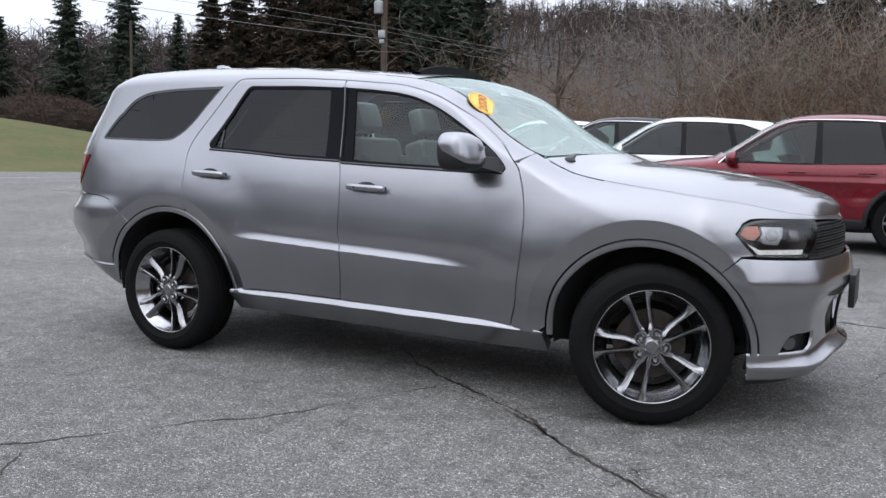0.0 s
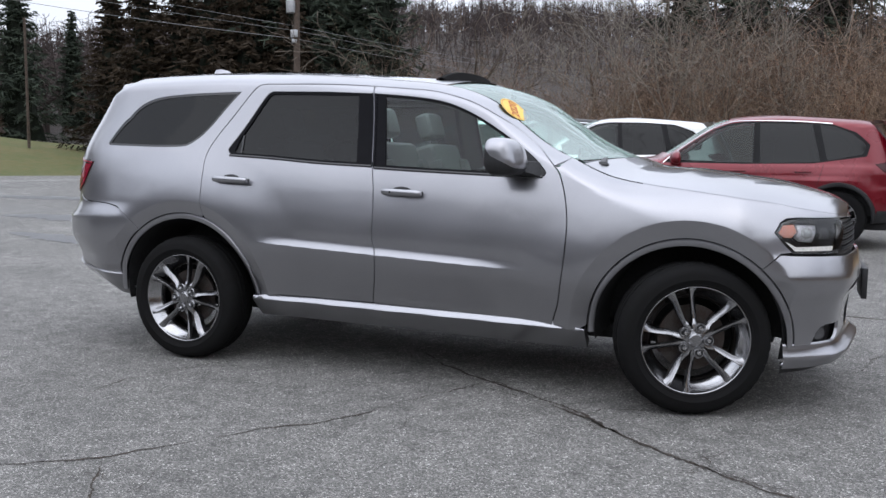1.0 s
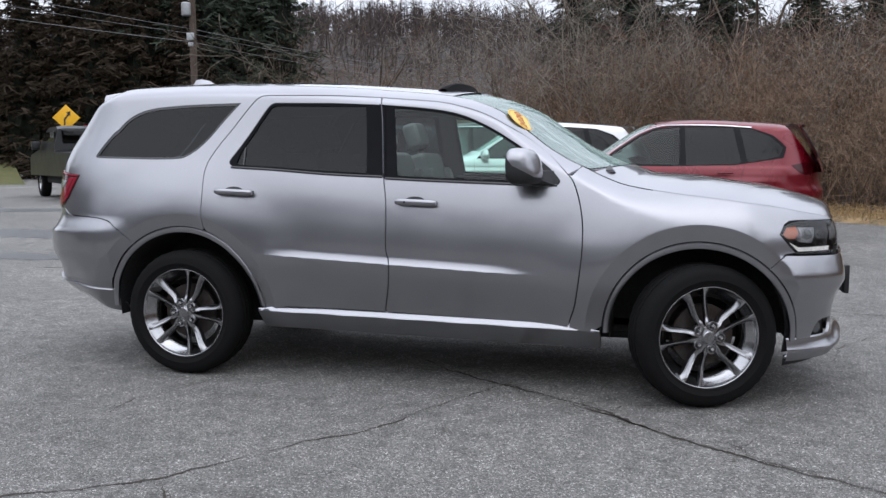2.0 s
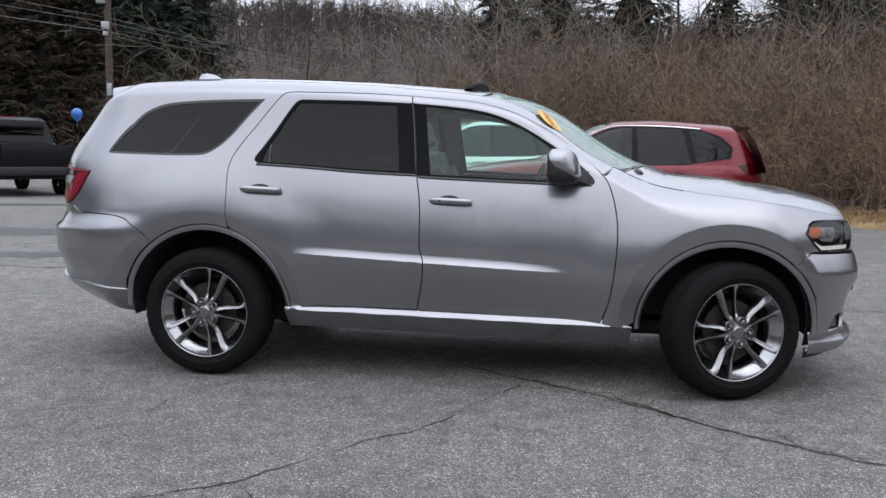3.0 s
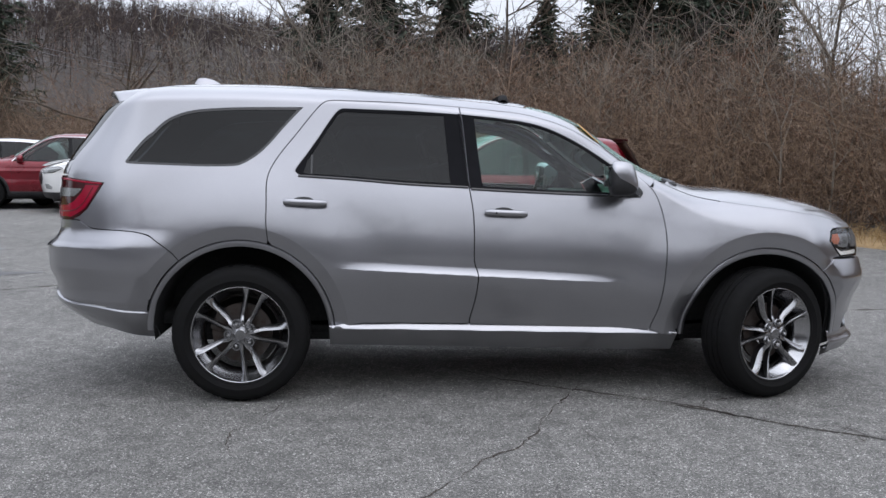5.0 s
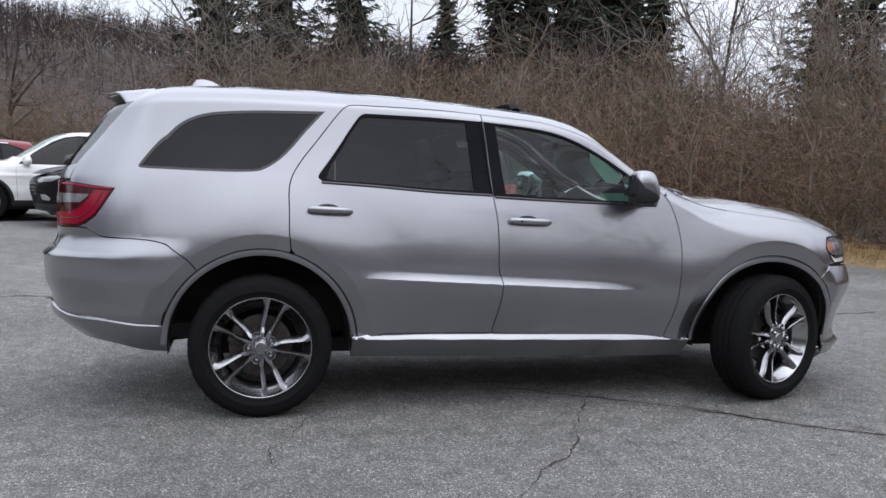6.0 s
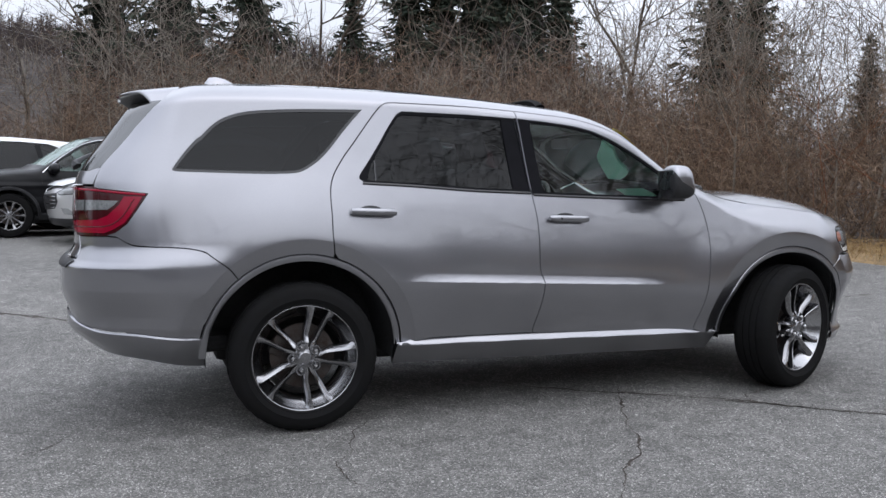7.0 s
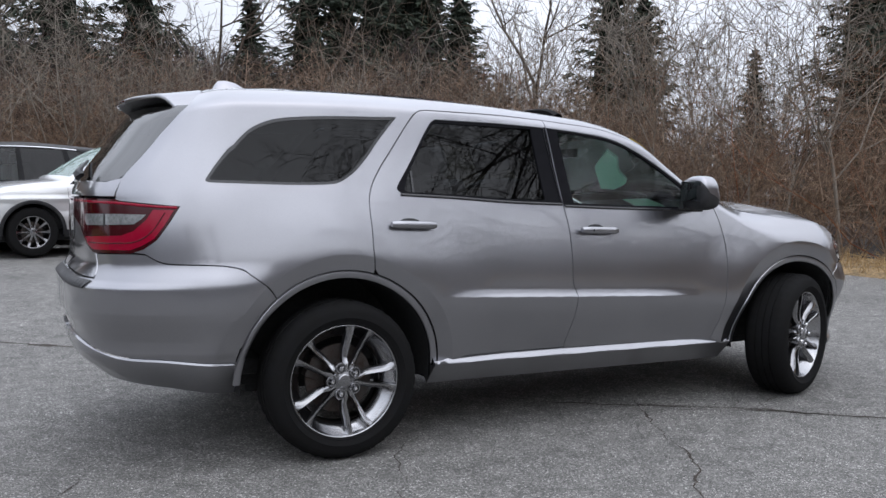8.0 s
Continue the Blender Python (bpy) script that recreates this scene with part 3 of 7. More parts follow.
FRONT_GAP = spl([(1.208, 1.652), (1.397, 1.636), (1.557, 1.621), (1.685, 1.593), (1.813, 1.552), (1.94, 1.488), (2.066, 1.413), (2.192, 1.318), (2.282, 1.230), (2.322, 1.184), (2.348, 1.122), (2.369, 1.044), (2.384, .935), (2.383, .809), (2.37, .667), (2.348, .519), (2.322, .436), (2.312, .392)], 4)
ARCH_R, ARCH_F = .515, .500
r_arch = arch(HUBS[0], ARCH_R, 3, 176, 60)
f_arch = arch(HUBS[1], ARCH_F, 4, 177, 60)

# doors
rear_outline = np.vstack([REAR_GAP, MID_GAP, [(.92, .433), (.668, .436), (.557, .413), (.505, .411)], [p for p in r_arch if p[0] > .152]])
front_outline = np.vstack([FRONT_GAP, [(2.196, .400), (1.875, .410), (1.273, .427)], MID_GAP[::-1]])
REAR_WIN = np.vstack([spl([(.318, 1.258), (.297, 1.276), (.304, 1.301), (.350, 1.364), (.411, 1.453), (.472, 1.548), (.519, 1.612), (.552, 1.631)], 4), [(.917, 1.624), (1.200, 1.610)], [(1.256, 1.202), (.920, 1.216), (.605, 1.239), (.385, 1.251)]])
FRONT_WIN = np.vstack([[(1.232, 1.609)], spl([(1.396, 1.595), (1.556, 1.576), (1.684, 1.548), (1.812, 1.497), (1.938, 1.428), (2.065, 1.346), (2.174, 1.268), (2.252, 1.190), (2.246, 1.160)], 4), [(2.051, 1.164), (1.548, 1.181), (1.270, 1.192)]])
rear_door = side(panel("rear_door", skin, shrink(rear_outline, GAP), SILVER, suv, [REAR_WIN], step=(.04, .006), extra=np.vstack([ARCH_ROWS(0), RIM_ROWS(.3, 1.21)]), label="silver rear passenger door"))
front_door = side(panel("front_door", skin, shrink(front_outline, GAP), SILVER, suv, [FRONT_WIN], step=(.04, .006), extra=RIM_ROWS(1.2, 2.34), label="silver front passenger door"))
rg = np.array([(.338, 1.272), (.362, 1.345), (.427, 1.445), (.485, 1.540), (.530, 1.603), (.560, 1.615), (1.120, 1.602), (1.156, 1.222), (.920, 1.232), (.605, 1.254), (.370, 1.266)])
fg = np.vstack([[(1.290, 1.592)], spl([(1.396, 1.582), (1.556, 1.563), (1.684, 1.534), (1.812, 1.483), (1.935, 1.414), (2.055, 1.335), (2.120, 1.288)], 4), [(2.130, 1.178), (1.548, 1.198), (1.335, 1.208)]])
side(panel("window_trim", skin, shrink(REAR_WIN, .001), PILLAR, rear_door, [rg], off=-.005, flange=.012, label="black window surround"))
side(panel("window_trim", skin, shrink(FRONT_WIN, .001), PILLAR, front_door, [fg], off=-.005, flange=.012, label="black window surround"))
side(panel("window_glass", pane(rg), rg, TINT, rear_door, off=-.014, flange=0, step=(.06, .04), label="dark privacy glass"))
side(panel("window_glass", pane(fg), fg, CLEAR, front_door, off=-.014, flange=0, step=(.06, .04), label="green-tinted clear glass"))
gap_at = lambda z: float(np.interp(z, MID_GAP[::-1, 1], MID_GAP[::-1, 0]))
zz = np.linspace(1.197, 1.612, 12)
side(panel("pillar_cover", skin, np.array([(1.255 - .056 * (z - 1.197) / .415, z) for z in zz] + [(gap_at(z) - .004, z) for z in zz[::-1]]), PILLAR, rear_door, off=.0012, flange=.004, step=(.03, .06)))
zz = np.linspace(1.190, 1.609, 12)
side(panel("pillar_cover", skin, np.array([(gap_at(z) + .004, z) for z in zz] + [(1.272 - .038 * (z - 1.19) / .419, z) for z in zz[::-1]]), PILLAR, front_door, off=.0012, flange=.004, step=(.03, .06)))
side(strip_mould("division_bar", skin, [(.385, 1.262), (.386, 1.32), (.386, 1.37)], .012, .004, GLOSSBLACK, rear_door, off=-.010))
side(strip_mould("belt_moulding", skin, spl([(.312, 1.252), (.605, 1.236), (.92, 1.213), (1.254, 1.199)], 5), .016, .006, GLOSSBLACK, rear_door))
side(strip_mould("belt_moulding", skin, spl([(1.270, 1.190), (1.548, 1.178), (2.051, 1.161), (2.240, 1.158)], 5), .016, .006, GLOSSBLACK, front_door))

# quarter panel with the roof side and the pillars
QWIN = np.vstack([spl([(-.596, 1.318), (-.588, 1.332), (-.560, 1.375), (-.514, 1.438), (-.462, 1.500), (-.408, 1.549), (-.345, 1.582), (-.269, 1.604), (-.160, 1.617), (.027, 1.627), (.336, 1.633)], 3), spl([(.336, 1.633), (.282, 1.576), (.220, 1.506), (.161, 1.434), (.102, 1.374), (.054, 1.338), (.009, 1.313), (-.041, 1.301), (-.182, 1.297), (-.401, 1.301), (-.550, 1.306), (-.585, 1.310), (-.596, 1.318)], 3)])
rail_s = np.linspace(2.355, -.70, 90)
rail = np.stack([rail_s, pw(rail_s, RAIL)], 1)
lamp_edge = [(-1.10, 1.225), (-1.038, 1.222), (-.724, 1.201), (-.788, 1.125), (-.850, 1.060), (-.926, 1.019), (-1.0, 1.003)]
seam = spl([(-.92, .995), (-.825, .959), (-.70, .951), (-.594, .948), (-.500, .936), (-.438, .893), (-.366, .838), (-.325, .786)], 4)
quarter = np.vstack([REAR_GAP, FRONT_GAP[1:34], [(2.309, 1.222), (2.354, 1.2505)], rail, [(-.749, 1.700), (-.885, 1.618), (-.967, 1.528), (-1.030, 1.414), (-1.090, 1.330)], lamp_edge, seam, [p for p in r_arch[::-1] if -.326 < p[0] < .148]])
q_panel = side(panel("quarter_panel", skin, shrink(quarter, GAP * .8), SILVER, suv, [QWIN], extra=np.vstack([RIM_ROWS(-.72, 2.345), ARCH_ROWS(0)]), label="silver rear quarter panel with roof side and pillars"))
qg = shrink(dense(QWIN, .02), .014)
side(panel("quarter_trim", skin, shrink(dense(QWIN, .02), .001), GLOSSBLACK, q_panel, [qg], off=-.004, flange=.01))
side(panel("quarter_glass", skin, qg, TINT, q_panel, off=-.009, flange=0, step=(.03, .02), label="dark privacy glass"))

# front wing, rear bumper and valance
ts = np.linspace(2.359, 3.50, 50)
wing = np.vstack([FRONT_GAP[::-1][:36], [(2.317, 1.2125), (2.359, float(top_zeta(2.359)))], np.stack([ts, top_zeta(ts)], 1), [(3.520, .988), (3.452, .961), (3.410, .914), (3.465, .858), (3.512, .818), (3.441, .812), (3.338, .737)], [p for p in f_arch if p[0] < 3.338], [(2.45, .372), (2.39, .366), (2.33, .388)]])
side(panel("front_wing", skin, shrink(wing, GAP), SILVER, suv, extra=np.vstack([RIM_ROWS(2.36, 3.50), ARCH_ROWS(1)]), label="silver front wing"))
low = spl([(-.484, .500), (-.60, .512), (-.772, .527), (-.997, .536), (-1.186, .560), (-1.414, .592), (-1.73, .600)], 4)
rb = np.vstack([seam[::-1], [(-1.0, .998), (-1.265, .992), (-1.235, .885), (-1.73, .885)], low[::-1], arch(HUBS[0], ARCH_R, 167, 128.9, 16)])
side(panel("rear_bumper", skin, shrink(rb, GAP), SILVER, suv, extra=ARCH_ROWS(0), label="silver rear bumper"))
vb = np.vstack([low, [(-1.73, .43), (-1.328, .409), (-.994, .380), (-.844, .372), (-.646, .360), (-.470, .333)]])


def tucked(s, z):
    """The flank below the bumper, turned in towards the underside."""
    k = np.clip((.515 - .03 * np.clip(-s - .5, -.2, 1.2) * -1.5 - z) / .15, 0, 1.3) ** 1.4
    p = skin(s, z)
    return np.stack([p[..., 0] + .085 * k * sm((-.5 - s) / .5), p[..., 1] * (1 - .13 * k), p[..., 2]], -1)


side(panel("rear_valance", tucked, shrink(vb, GAP), SILVER, suv, off=.010, label="silver lower bumper skirt"))
side(panel("bumper_step_pad", skin, np.array([(-1.24, .872), (-1.73, .880), (-1.73, .845), (-1.26, .840)]), BLACK, suv, off=.006, label="ribbed black step pad"))

# sills
def sill(s, z):
    """The rocker panel under the doors, with a ledge that faces the sky."""
    k = np.asarray(z, float)
    y = np.where(k > .393 - .018 * (s - 1.27), .872 + (.424 - .018 * (s - 1.27) - k) * .75, .895 - .95 * np.maximum(.393 - .018 * (s - 1.27) - k, 0))
    y = y + .012 * (1 - sm((s - .50) / .40)) - .014 * sm((s - 2.22) / .2)
    return np.stack([s + 0 * k, -y, k], -1)


sx = np.linspace(.485, 2.478, 60)
rock = np.vstack([np.stack([sx, .428 - .018 * (sx - 1.27) - .02 * sm((.62 - sx) / .12) - .030 * sm((sx - 2.30) / .18)], 1), np.stack([sx[::-1], .296 - .019 * (sx[::-1] - .5)], 1)])
side(panel("sill", sill, rock, SILVER, suv, step=(.05, .006), flange=.05, label="silver rocker panel with a bright upper ledge"))

# wheel arch mouldings and liners
def liner_edge(x, z):
    s, z = dom(x, max(z, .30))
    return float(skin(s, z)[1]) + .014


for hub, rad, a0, a1 in ((HUBS[0], ARCH_R, 3, 179), (HUBS[1], ARCH_F, -3, 181)):
    side(strip_mould("arch_moulding", skin, arch(hub, rad - .020, a0, a1, 70), .036, .009, SILVER, suv, off=-.004))
    bm = bmesh.new()
    rows = []
    for yy in (-.905, -.86, -.62, -.42):
        rows.append([(hub[0] + (rad - .035) * math.cos(radians(a)), max(yy, liner_edge(hub[0] + (rad - .035) * math.cos(radians(a)), hub[1] + (rad - .035) * math.sin(radians(a)))), hub[1] + (rad - .035) * math.sin(radians(a))) for a in range(-6, 187, 8)])
    rows.append([(hub[0], -.42, hub[1])] * len(rows[0]))
    side(part("wheel_liner", loft(rows, bm=bm), SHADOW, suv))

# dark structure behind the joints, floor and underbody
shell = np.vstack([[(-1.70, .58), (-.52, .52)], arch(HUBS[0], ARCH_R - .03, 176, 4, 30), [(.5, .42), (2.46, .40)], arch(HUBS[1], ARCH_F - .03, 176, 4, 30), [(3.5, .28), (4.44, .32), (4.44, .93), (3.5, .93), (2.5, 1.10), (2.35, 1.14), (1.3, 1.17), (.3, 1.22), (-.6, 1.25), (-1.70, 1.25)]])
side(panel("inner_shell", inset, shell, SHADOW, suv, off=0, flange=0, step=(.08, .05)))
pillar = np.vstack([[(.10, 1.22), (.20, 1.40), (.37, 1.62), (.49, 1.69), (1.2, 1.675), (1.7, 1.60), (2.1, 1.41), (2.30, 1.24)], [(2.26, 1.20), (2.05, 1.36), (1.7, 1.545), (1.22, 1.612), (.56, 1.636), (.47, 1.56), (.34, 1.36), (.29, 1.22)]])
side(panel("pillar_inner", skin, pillar, SHADOW, suv, off=-.026, flange=0, step=(.06, .03)))
side(panel("b_pillar", skin, np.array([(1.16, 1.62), (1.27, 1.61), (1.32, 1.18), (1.20, 1.18)]), SHADOW, suv, off=-.03, flange=0, step=(.06, .05)))
bm = bevel_box(-.40, 3.40, -.42, .42, .28, .42, .05)
bevel_box(.54, 2.44, -.78, .78, .285, .42, .03, bm=bm)
bevel_box(-.35, 3.2, -.4, .4, .24, .34, .04, bm=bm)
bevel_box(-.85, -.30, -.62, .62, .38, .47, .04, bm=bm)
part("underbody", bm, SHADOW, suv)
bm = bevel_box(.58, 2.3, -.80, .80, .42, .55, .02)
bevel_box(-.75, .60, -.40, .40, .43, .56, .02, bm=bm)
part("cabin_floor", bm, SHADOW, suv)

# roof, windscreen and bonnet, each from edge to edge
def across(s, v, bow, crown, p, top):
    e = skin(s, top)
    x = e[..., 0] + bow * (1 - v * v)
    return np.stack([x, e[..., 1] * v, e[..., 2] + crown * (1 - np.abs(v) ** p)], -1)


def cap(name, s0, s1, bow, crown, p, m, ns=60, nv=41, lift=0.0, vmax=1.0, label="", top=None, hole=None):
    ss = np.linspace(s0, s1, ns)
    rows = []
    for s in ss:
        z = float(pw(s, RAIL)) if top is None else float(top(s))
        vm = vmax(s) if callable(vmax) else vmax
        vv = np.linspace(-vm, vm, nv)
        pts = across(np.full(nv, s), vv, bow(s), crown(s), p, np.full(nv, z))
        pts[:, 1] = skin(s, z)[1] * vv
        pts[:, 2] += lift
        rows.append([tuple(q) for q in pts])
    bm = loft(rows)
    if hole:
        gone = [f for f in bm.faces if hole[0] < f.calc_center_median().x < hole[1] and abs(f.calc_center_median().y) < hole[2]]
        bmesh.ops.delete(bm, geom=gone, context="FACES")
    return part(name, bm, m, suv, label, sharp=80)


SUNROOF = (.86, 1.44, .40)
HEADER, BASE = 1.60, 2.395
roof_bow = lambda s: .10 * sm((s - .9) / .75)
roof_crown = lambda s: .045 * (1 - .5 * sm((-.3 - s) / .4))
roof = cap("roof", -.64, HEADER - .004, roof_bow, roof_crown, 2.6, SILVER, label="silver roof panel with an open sunroof", hole=SUNROOF)
cap("headliner", -.6, HEADER - .02, roof_bow, roof_crown, 2.6, CLOTH, 60, 41, lift=-.045, vmax=.97, hole=SUNROOF)
screen_bow = lambda s: .10 + .09 * sm((s - HEADER) / .8)
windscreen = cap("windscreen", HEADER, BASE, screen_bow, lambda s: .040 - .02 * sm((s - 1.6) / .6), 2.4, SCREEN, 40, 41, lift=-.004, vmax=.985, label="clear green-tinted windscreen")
cap("windscreen_frit", HEADER, HEADER + .035, screen_bow, lambda s: .040, 2.4, GLOSSBLACK, 4, 41, lift=-.008, vmax=.985)
cap("windscreen_base", BASE - .04, BASE + .015, screen_bow, lambda s: .020, 2.4, GLOSSBLACK, 4, 41, lift=-.008, vmax=.985)
hood_bow = lambda s: .19 * (1 - sm((s - 2.40) / .55))
hood = cap("bonnet", 2.425, X1 + LF - .02, hood_bow, lambda s: float(pw(s, [(2.4, .030), (2.7, .072), (3.0, .098), (3.5, .098), (4.0, .070), (4.48, .036)])), 3.2, SILVER, 90, 61, lift=.001, vmax=lambda s: 1 + .001 * float(sm((s - 2.70) / .1)), label="silver bonnet", top=lambda s: top_zeta(s))
cap("cowl", BASE + .005, 2.50, lambda s: .18, lambda s: .030, 2.3, BLACK, 6, 31, lift=-.014, vmax=.97, label="black cowl grille", top=lambda s: min(float(pw(s, RAIL)), float(top_zeta(s))))

seal_s = np.linspace(2.74, 3.48, 40)
side(strip_mould("bonnet_flange", skin, np.stack([seal_s, top_zeta(seal_s) - .003], 1), .026, .001, SILVER, hood, off=-.0012))
ls = np.linspace(3.47, X1 + LF - .01, 60)
lip_top = np.stack([ls, top_zeta(ls)], 1)
side(panel("bonnet_edge", skin, np.vstack([lip_top[::-1], [(3.50, .982), (3.56, .985), (3.93, .980), (4.2, .972), (X1 + LF - .01, .958)]]), SILVER, hood, flange=.006, step=(.03, .008)))

# sunroof, slid open, and its raised wind deflector
rows = []
for s_ in np.linspace(.22, .84, 12):
    rows.append([tuple(across(np.array(s_), np.array(v), roof_bow(s_), roof_crown(s_), 2.6, pw(s_, RAIL)) * np.array([1, 0, 1]) + np.array([0, v * .62, .002])) for v in np.linspace(-.70, .70, 13)])
part("sunroof_glass", loft(rows), GLOSSBLACK, suv, "dark sunroof glass")
rows = []
for y in np.linspace(-.46, .46, 21):
    b = .045 * (1 - (y / .46) ** 2)
    h = .042 * (1 - (abs(y) / .46) ** 4) + .002
    z = 1.712 + .012 * (1 - (y / .46) ** 2)
    rows.append([(1.545 + b, y, z - .03), (1.520 + b, y, z + h), (1.500 + b, y, z + h + .004), (1.470 + b, y, z + h - .006), (1.50 + b, y, z - .03)])
part("wind_deflector", loft(rows), RUBBER, suv, "raised black sunroof wind deflector")

# shark-fin aerial
rows = []
for x, h, w in ((-.155, .002, .004), (-.19, .016, .014), (-.235, .040, .020), (-.285, .050, .022), (-.325, .046, .022), (-.345, .020, .020), (-.355, .0, .016)):
    rows.append([(x, -w - .012, 1.785), (x, -w, 1.785 + h * .55), (x, -w * .35, 1.785 + h), (x, w * .35, 1.785 + h), (x, w, 1.785 + h * .55), (x, w + .012, 1.785)])
part("aerial", loft(rows), SILVER, suv, "silver shark-fin aerial").location = (-.05, -.03, .014)

# spoiler
SPW = .625


def spoil(x, y):
    """Top of the spoiler: runs on from the roof and falls away at its ends."""
    k = abs(y) / SPW
    return 1.729 + .022 * (1 - k ** 2.6) + .13 * (x + .60) - .065 * max(0, (abs(y) - .50) / .125) ** 2


rows, dark = [], []
for y in np.linspace(-SPW, SPW, 41):
    tip = -.862 + .165 * (abs(y) / SPW) ** 2.4
    top = [(x, y, spoil(x, y)) for x in np.linspace(-.565, tip, 9)]
    under = [(tip - .004, y, spoil(tip, y) - .006), (tip - .002, y, spoil(tip, y) - .016), (tip + .010, y, spoil(tip, y) - .020)]
    rows.append(top + under)
    dark.append([(tip + .008, y * .985, spoil(tip, y) - .017), (tip + .03, y * .985, spoil(tip, y) - .034), (-.70 + .02 * (abs(y) / SPW), y * .985, spoil(-.66, y) - .068), (-.63, y * .985, spoil(-.62, y) - .080), (-.62, y * .985, spoil(-.62, y) - .012)])
part("spoiler", loft(rows), SILVER, suv, "silver roof spoiler", sharp=50)
part("spoiler_lamp", bevel_box(-.868, -.858, -.16, .16, 1.702, 1.711, .003), DARKRED, suv, "red high brake light")
part("spoiler_underside", loft(dark), BLACK, suv)

# tailgate
gate = np.array([(-1.085, 1.326), (-1.11, 1.245), (-1.73, 1.245), (-1.73, 1.312), (-1.443, 1.312), (-1.206, 1.309), (-1.120, 1.322)])
tg = side(panel("tailgate", skin, shrink(gate, .001), SILVER, suv, label="silver tailgate"))
side(panel("tailgate_lower", skin, np.array([(-1.275, .998), (-1.30, 1.02), (-1.73, 1.02), (-1.73, .890), (-1.245, .890)]), SILVER, tg))
side(panel("tailgate_middle", skin, np.array([(-1.295, 1.008), (-1.385, 1.026), (-1.505, 1.100), (-1.73, 1.146), (-1.73, 1.022), (-1.30, 1.022)])[::-1], SILVER, tg))
rglass = np.vstack([[(-.80, 1.660), (-.895, 1.600), (-.972, 1.525), (-1.035, 1.414), (-1.095, 1.335)], [(-1.130, 1.322), (-1.210, 1.312), (-1.443, 1.315), (-1.73, 1.317), (-1.73, 1.665)]])
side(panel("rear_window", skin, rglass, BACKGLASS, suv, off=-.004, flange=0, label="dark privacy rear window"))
part("rear_wiper", tube([(-1.075, -.17, 1.335), (-1.085, -.16, 1.350), (-1.05, .02, 1.385), (-1.0, .26, 1.42)], [.026, .020, .012, .008]), BLACK, suv, "black rear wiper")

# rear lamps
lamp = np.array([(-.726, 1.198), (-.790, 1.123), (-.852, 1.058), (-.928, 1.016), (-1.0, .998), (-1.29, .995), (-1.38, 1.030), (-1.50, 1.105), (-1.73, 1.15), (-1.73, 1.235), (-1.10, 1.232), (-1.04, 1.222)])
tail_lamp = side(panel("tail_lamp", skin, lamp, DARKRED, suv, off=.004, flange=.02, step=(.03, .02), label="red wrap-round tail lamp with a clear inset"))
side(panel("reverse_lens", skin, np.array([(-.905, 1.166), (-.930, 1.146), (-.975, 1.124), (-1.36, 1.114), (-1.42, 1.156), (-1.41, 1.164), (-1.10, 1.168)]), mat("smoked_lens", (.24, .25, .25), .12, .3, noise=(60, .4, None)), tail_lamp, off=.007, flange=.004, label="clear reversing lens"))
side(panel("brake_lens", skin, np.array([(-.752, 1.186), (-.80, 1.125), (-.862, 1.062), (-.935, 1.030), (-1.0, 1.012), (-1.28, 1.008), (-1.365, 1.04), (-1.39, 1.062), (-1.05, 1.075), (-.975, 1.095), (-.90, 1.145), (-.865, 1.187)]), REDLENS, tail_lamp, off=.007, flange=.004, label="bright red brake lens"))
side(strip_mould("lamp_band", skin, spl([(-.735, 1.196), (-.90, 1.204), (-1.10, 1.216), (-1.40, 1.220), (-1.70, 1.220)], 4), .012, .003, REDLENS, tail_lamp, off=.005))
side(panel("lens_divider", skin, np.array([(-1.175, 1.170), (-1.165, 1.170), (-1.165, 1.117), (-1.175, 1.117)]), SHADOW, tail_lamp, off=.0095, flange=.003))
side(strip_mould("lamp_rib", skin, spl([(-.80, 1.175), (-.87, 1.095), (-.96, 1.050), (-1.1, 1.040), (-1.34, 1.038)], 4), .005, .003, DARKRED, tail_lamp, off=.006))

# front bumper, grille and lamps
fb = np.vstack([[(3.332, .737), (3.441, .810), (3.516, .806), (3.80, .801), (4.46, .798)], [(4.46, .320), (4.177, .305), (3.982, .285), (3.783, .262), (3.489, .250)], arch(HUBS[1], ARCH_F, -8, 46, 20)])
FOG = np.array([(3.679, .356), (3.715, .415), (3.745, .442), (3.790, .454), (3.963, .458), (3.955, .420), (3.931, .388), (3.870, .364), (3.819, .355)])
MOUTH = np.array([(4.20, .40), (4.15, .50), (4.20, .60), (4.46, .60), (4.46, .38)])
bumper = side(panel("front_bumper", skin, shrink(fb, GAP), SILVER, suv, [FOG, MOUTH], extra=ARCH_ROWS(1), label="silver front bumper"))
side(panel("fog_recess", inset, shrink(dense(FOG, .02), -.012), BLACK, bumper, off=0, flange=0))
side(panel("fog_lamp", skin, dense([(3.760 + .045 * math.cos(a), .402 + .030 * math.sin(a)) for a in np.linspace(0, 6.1, 14)], .02), mat("fog_lens", (.10, .10, .105), .1, .3), bumper, off=-.016, flange=.01, label="round dark fog lamp"))
side(panel("lower_intake", inset, shrink(dense(MOUTH, .02), -.012), BLACK, bumper, off=0, flange=0))


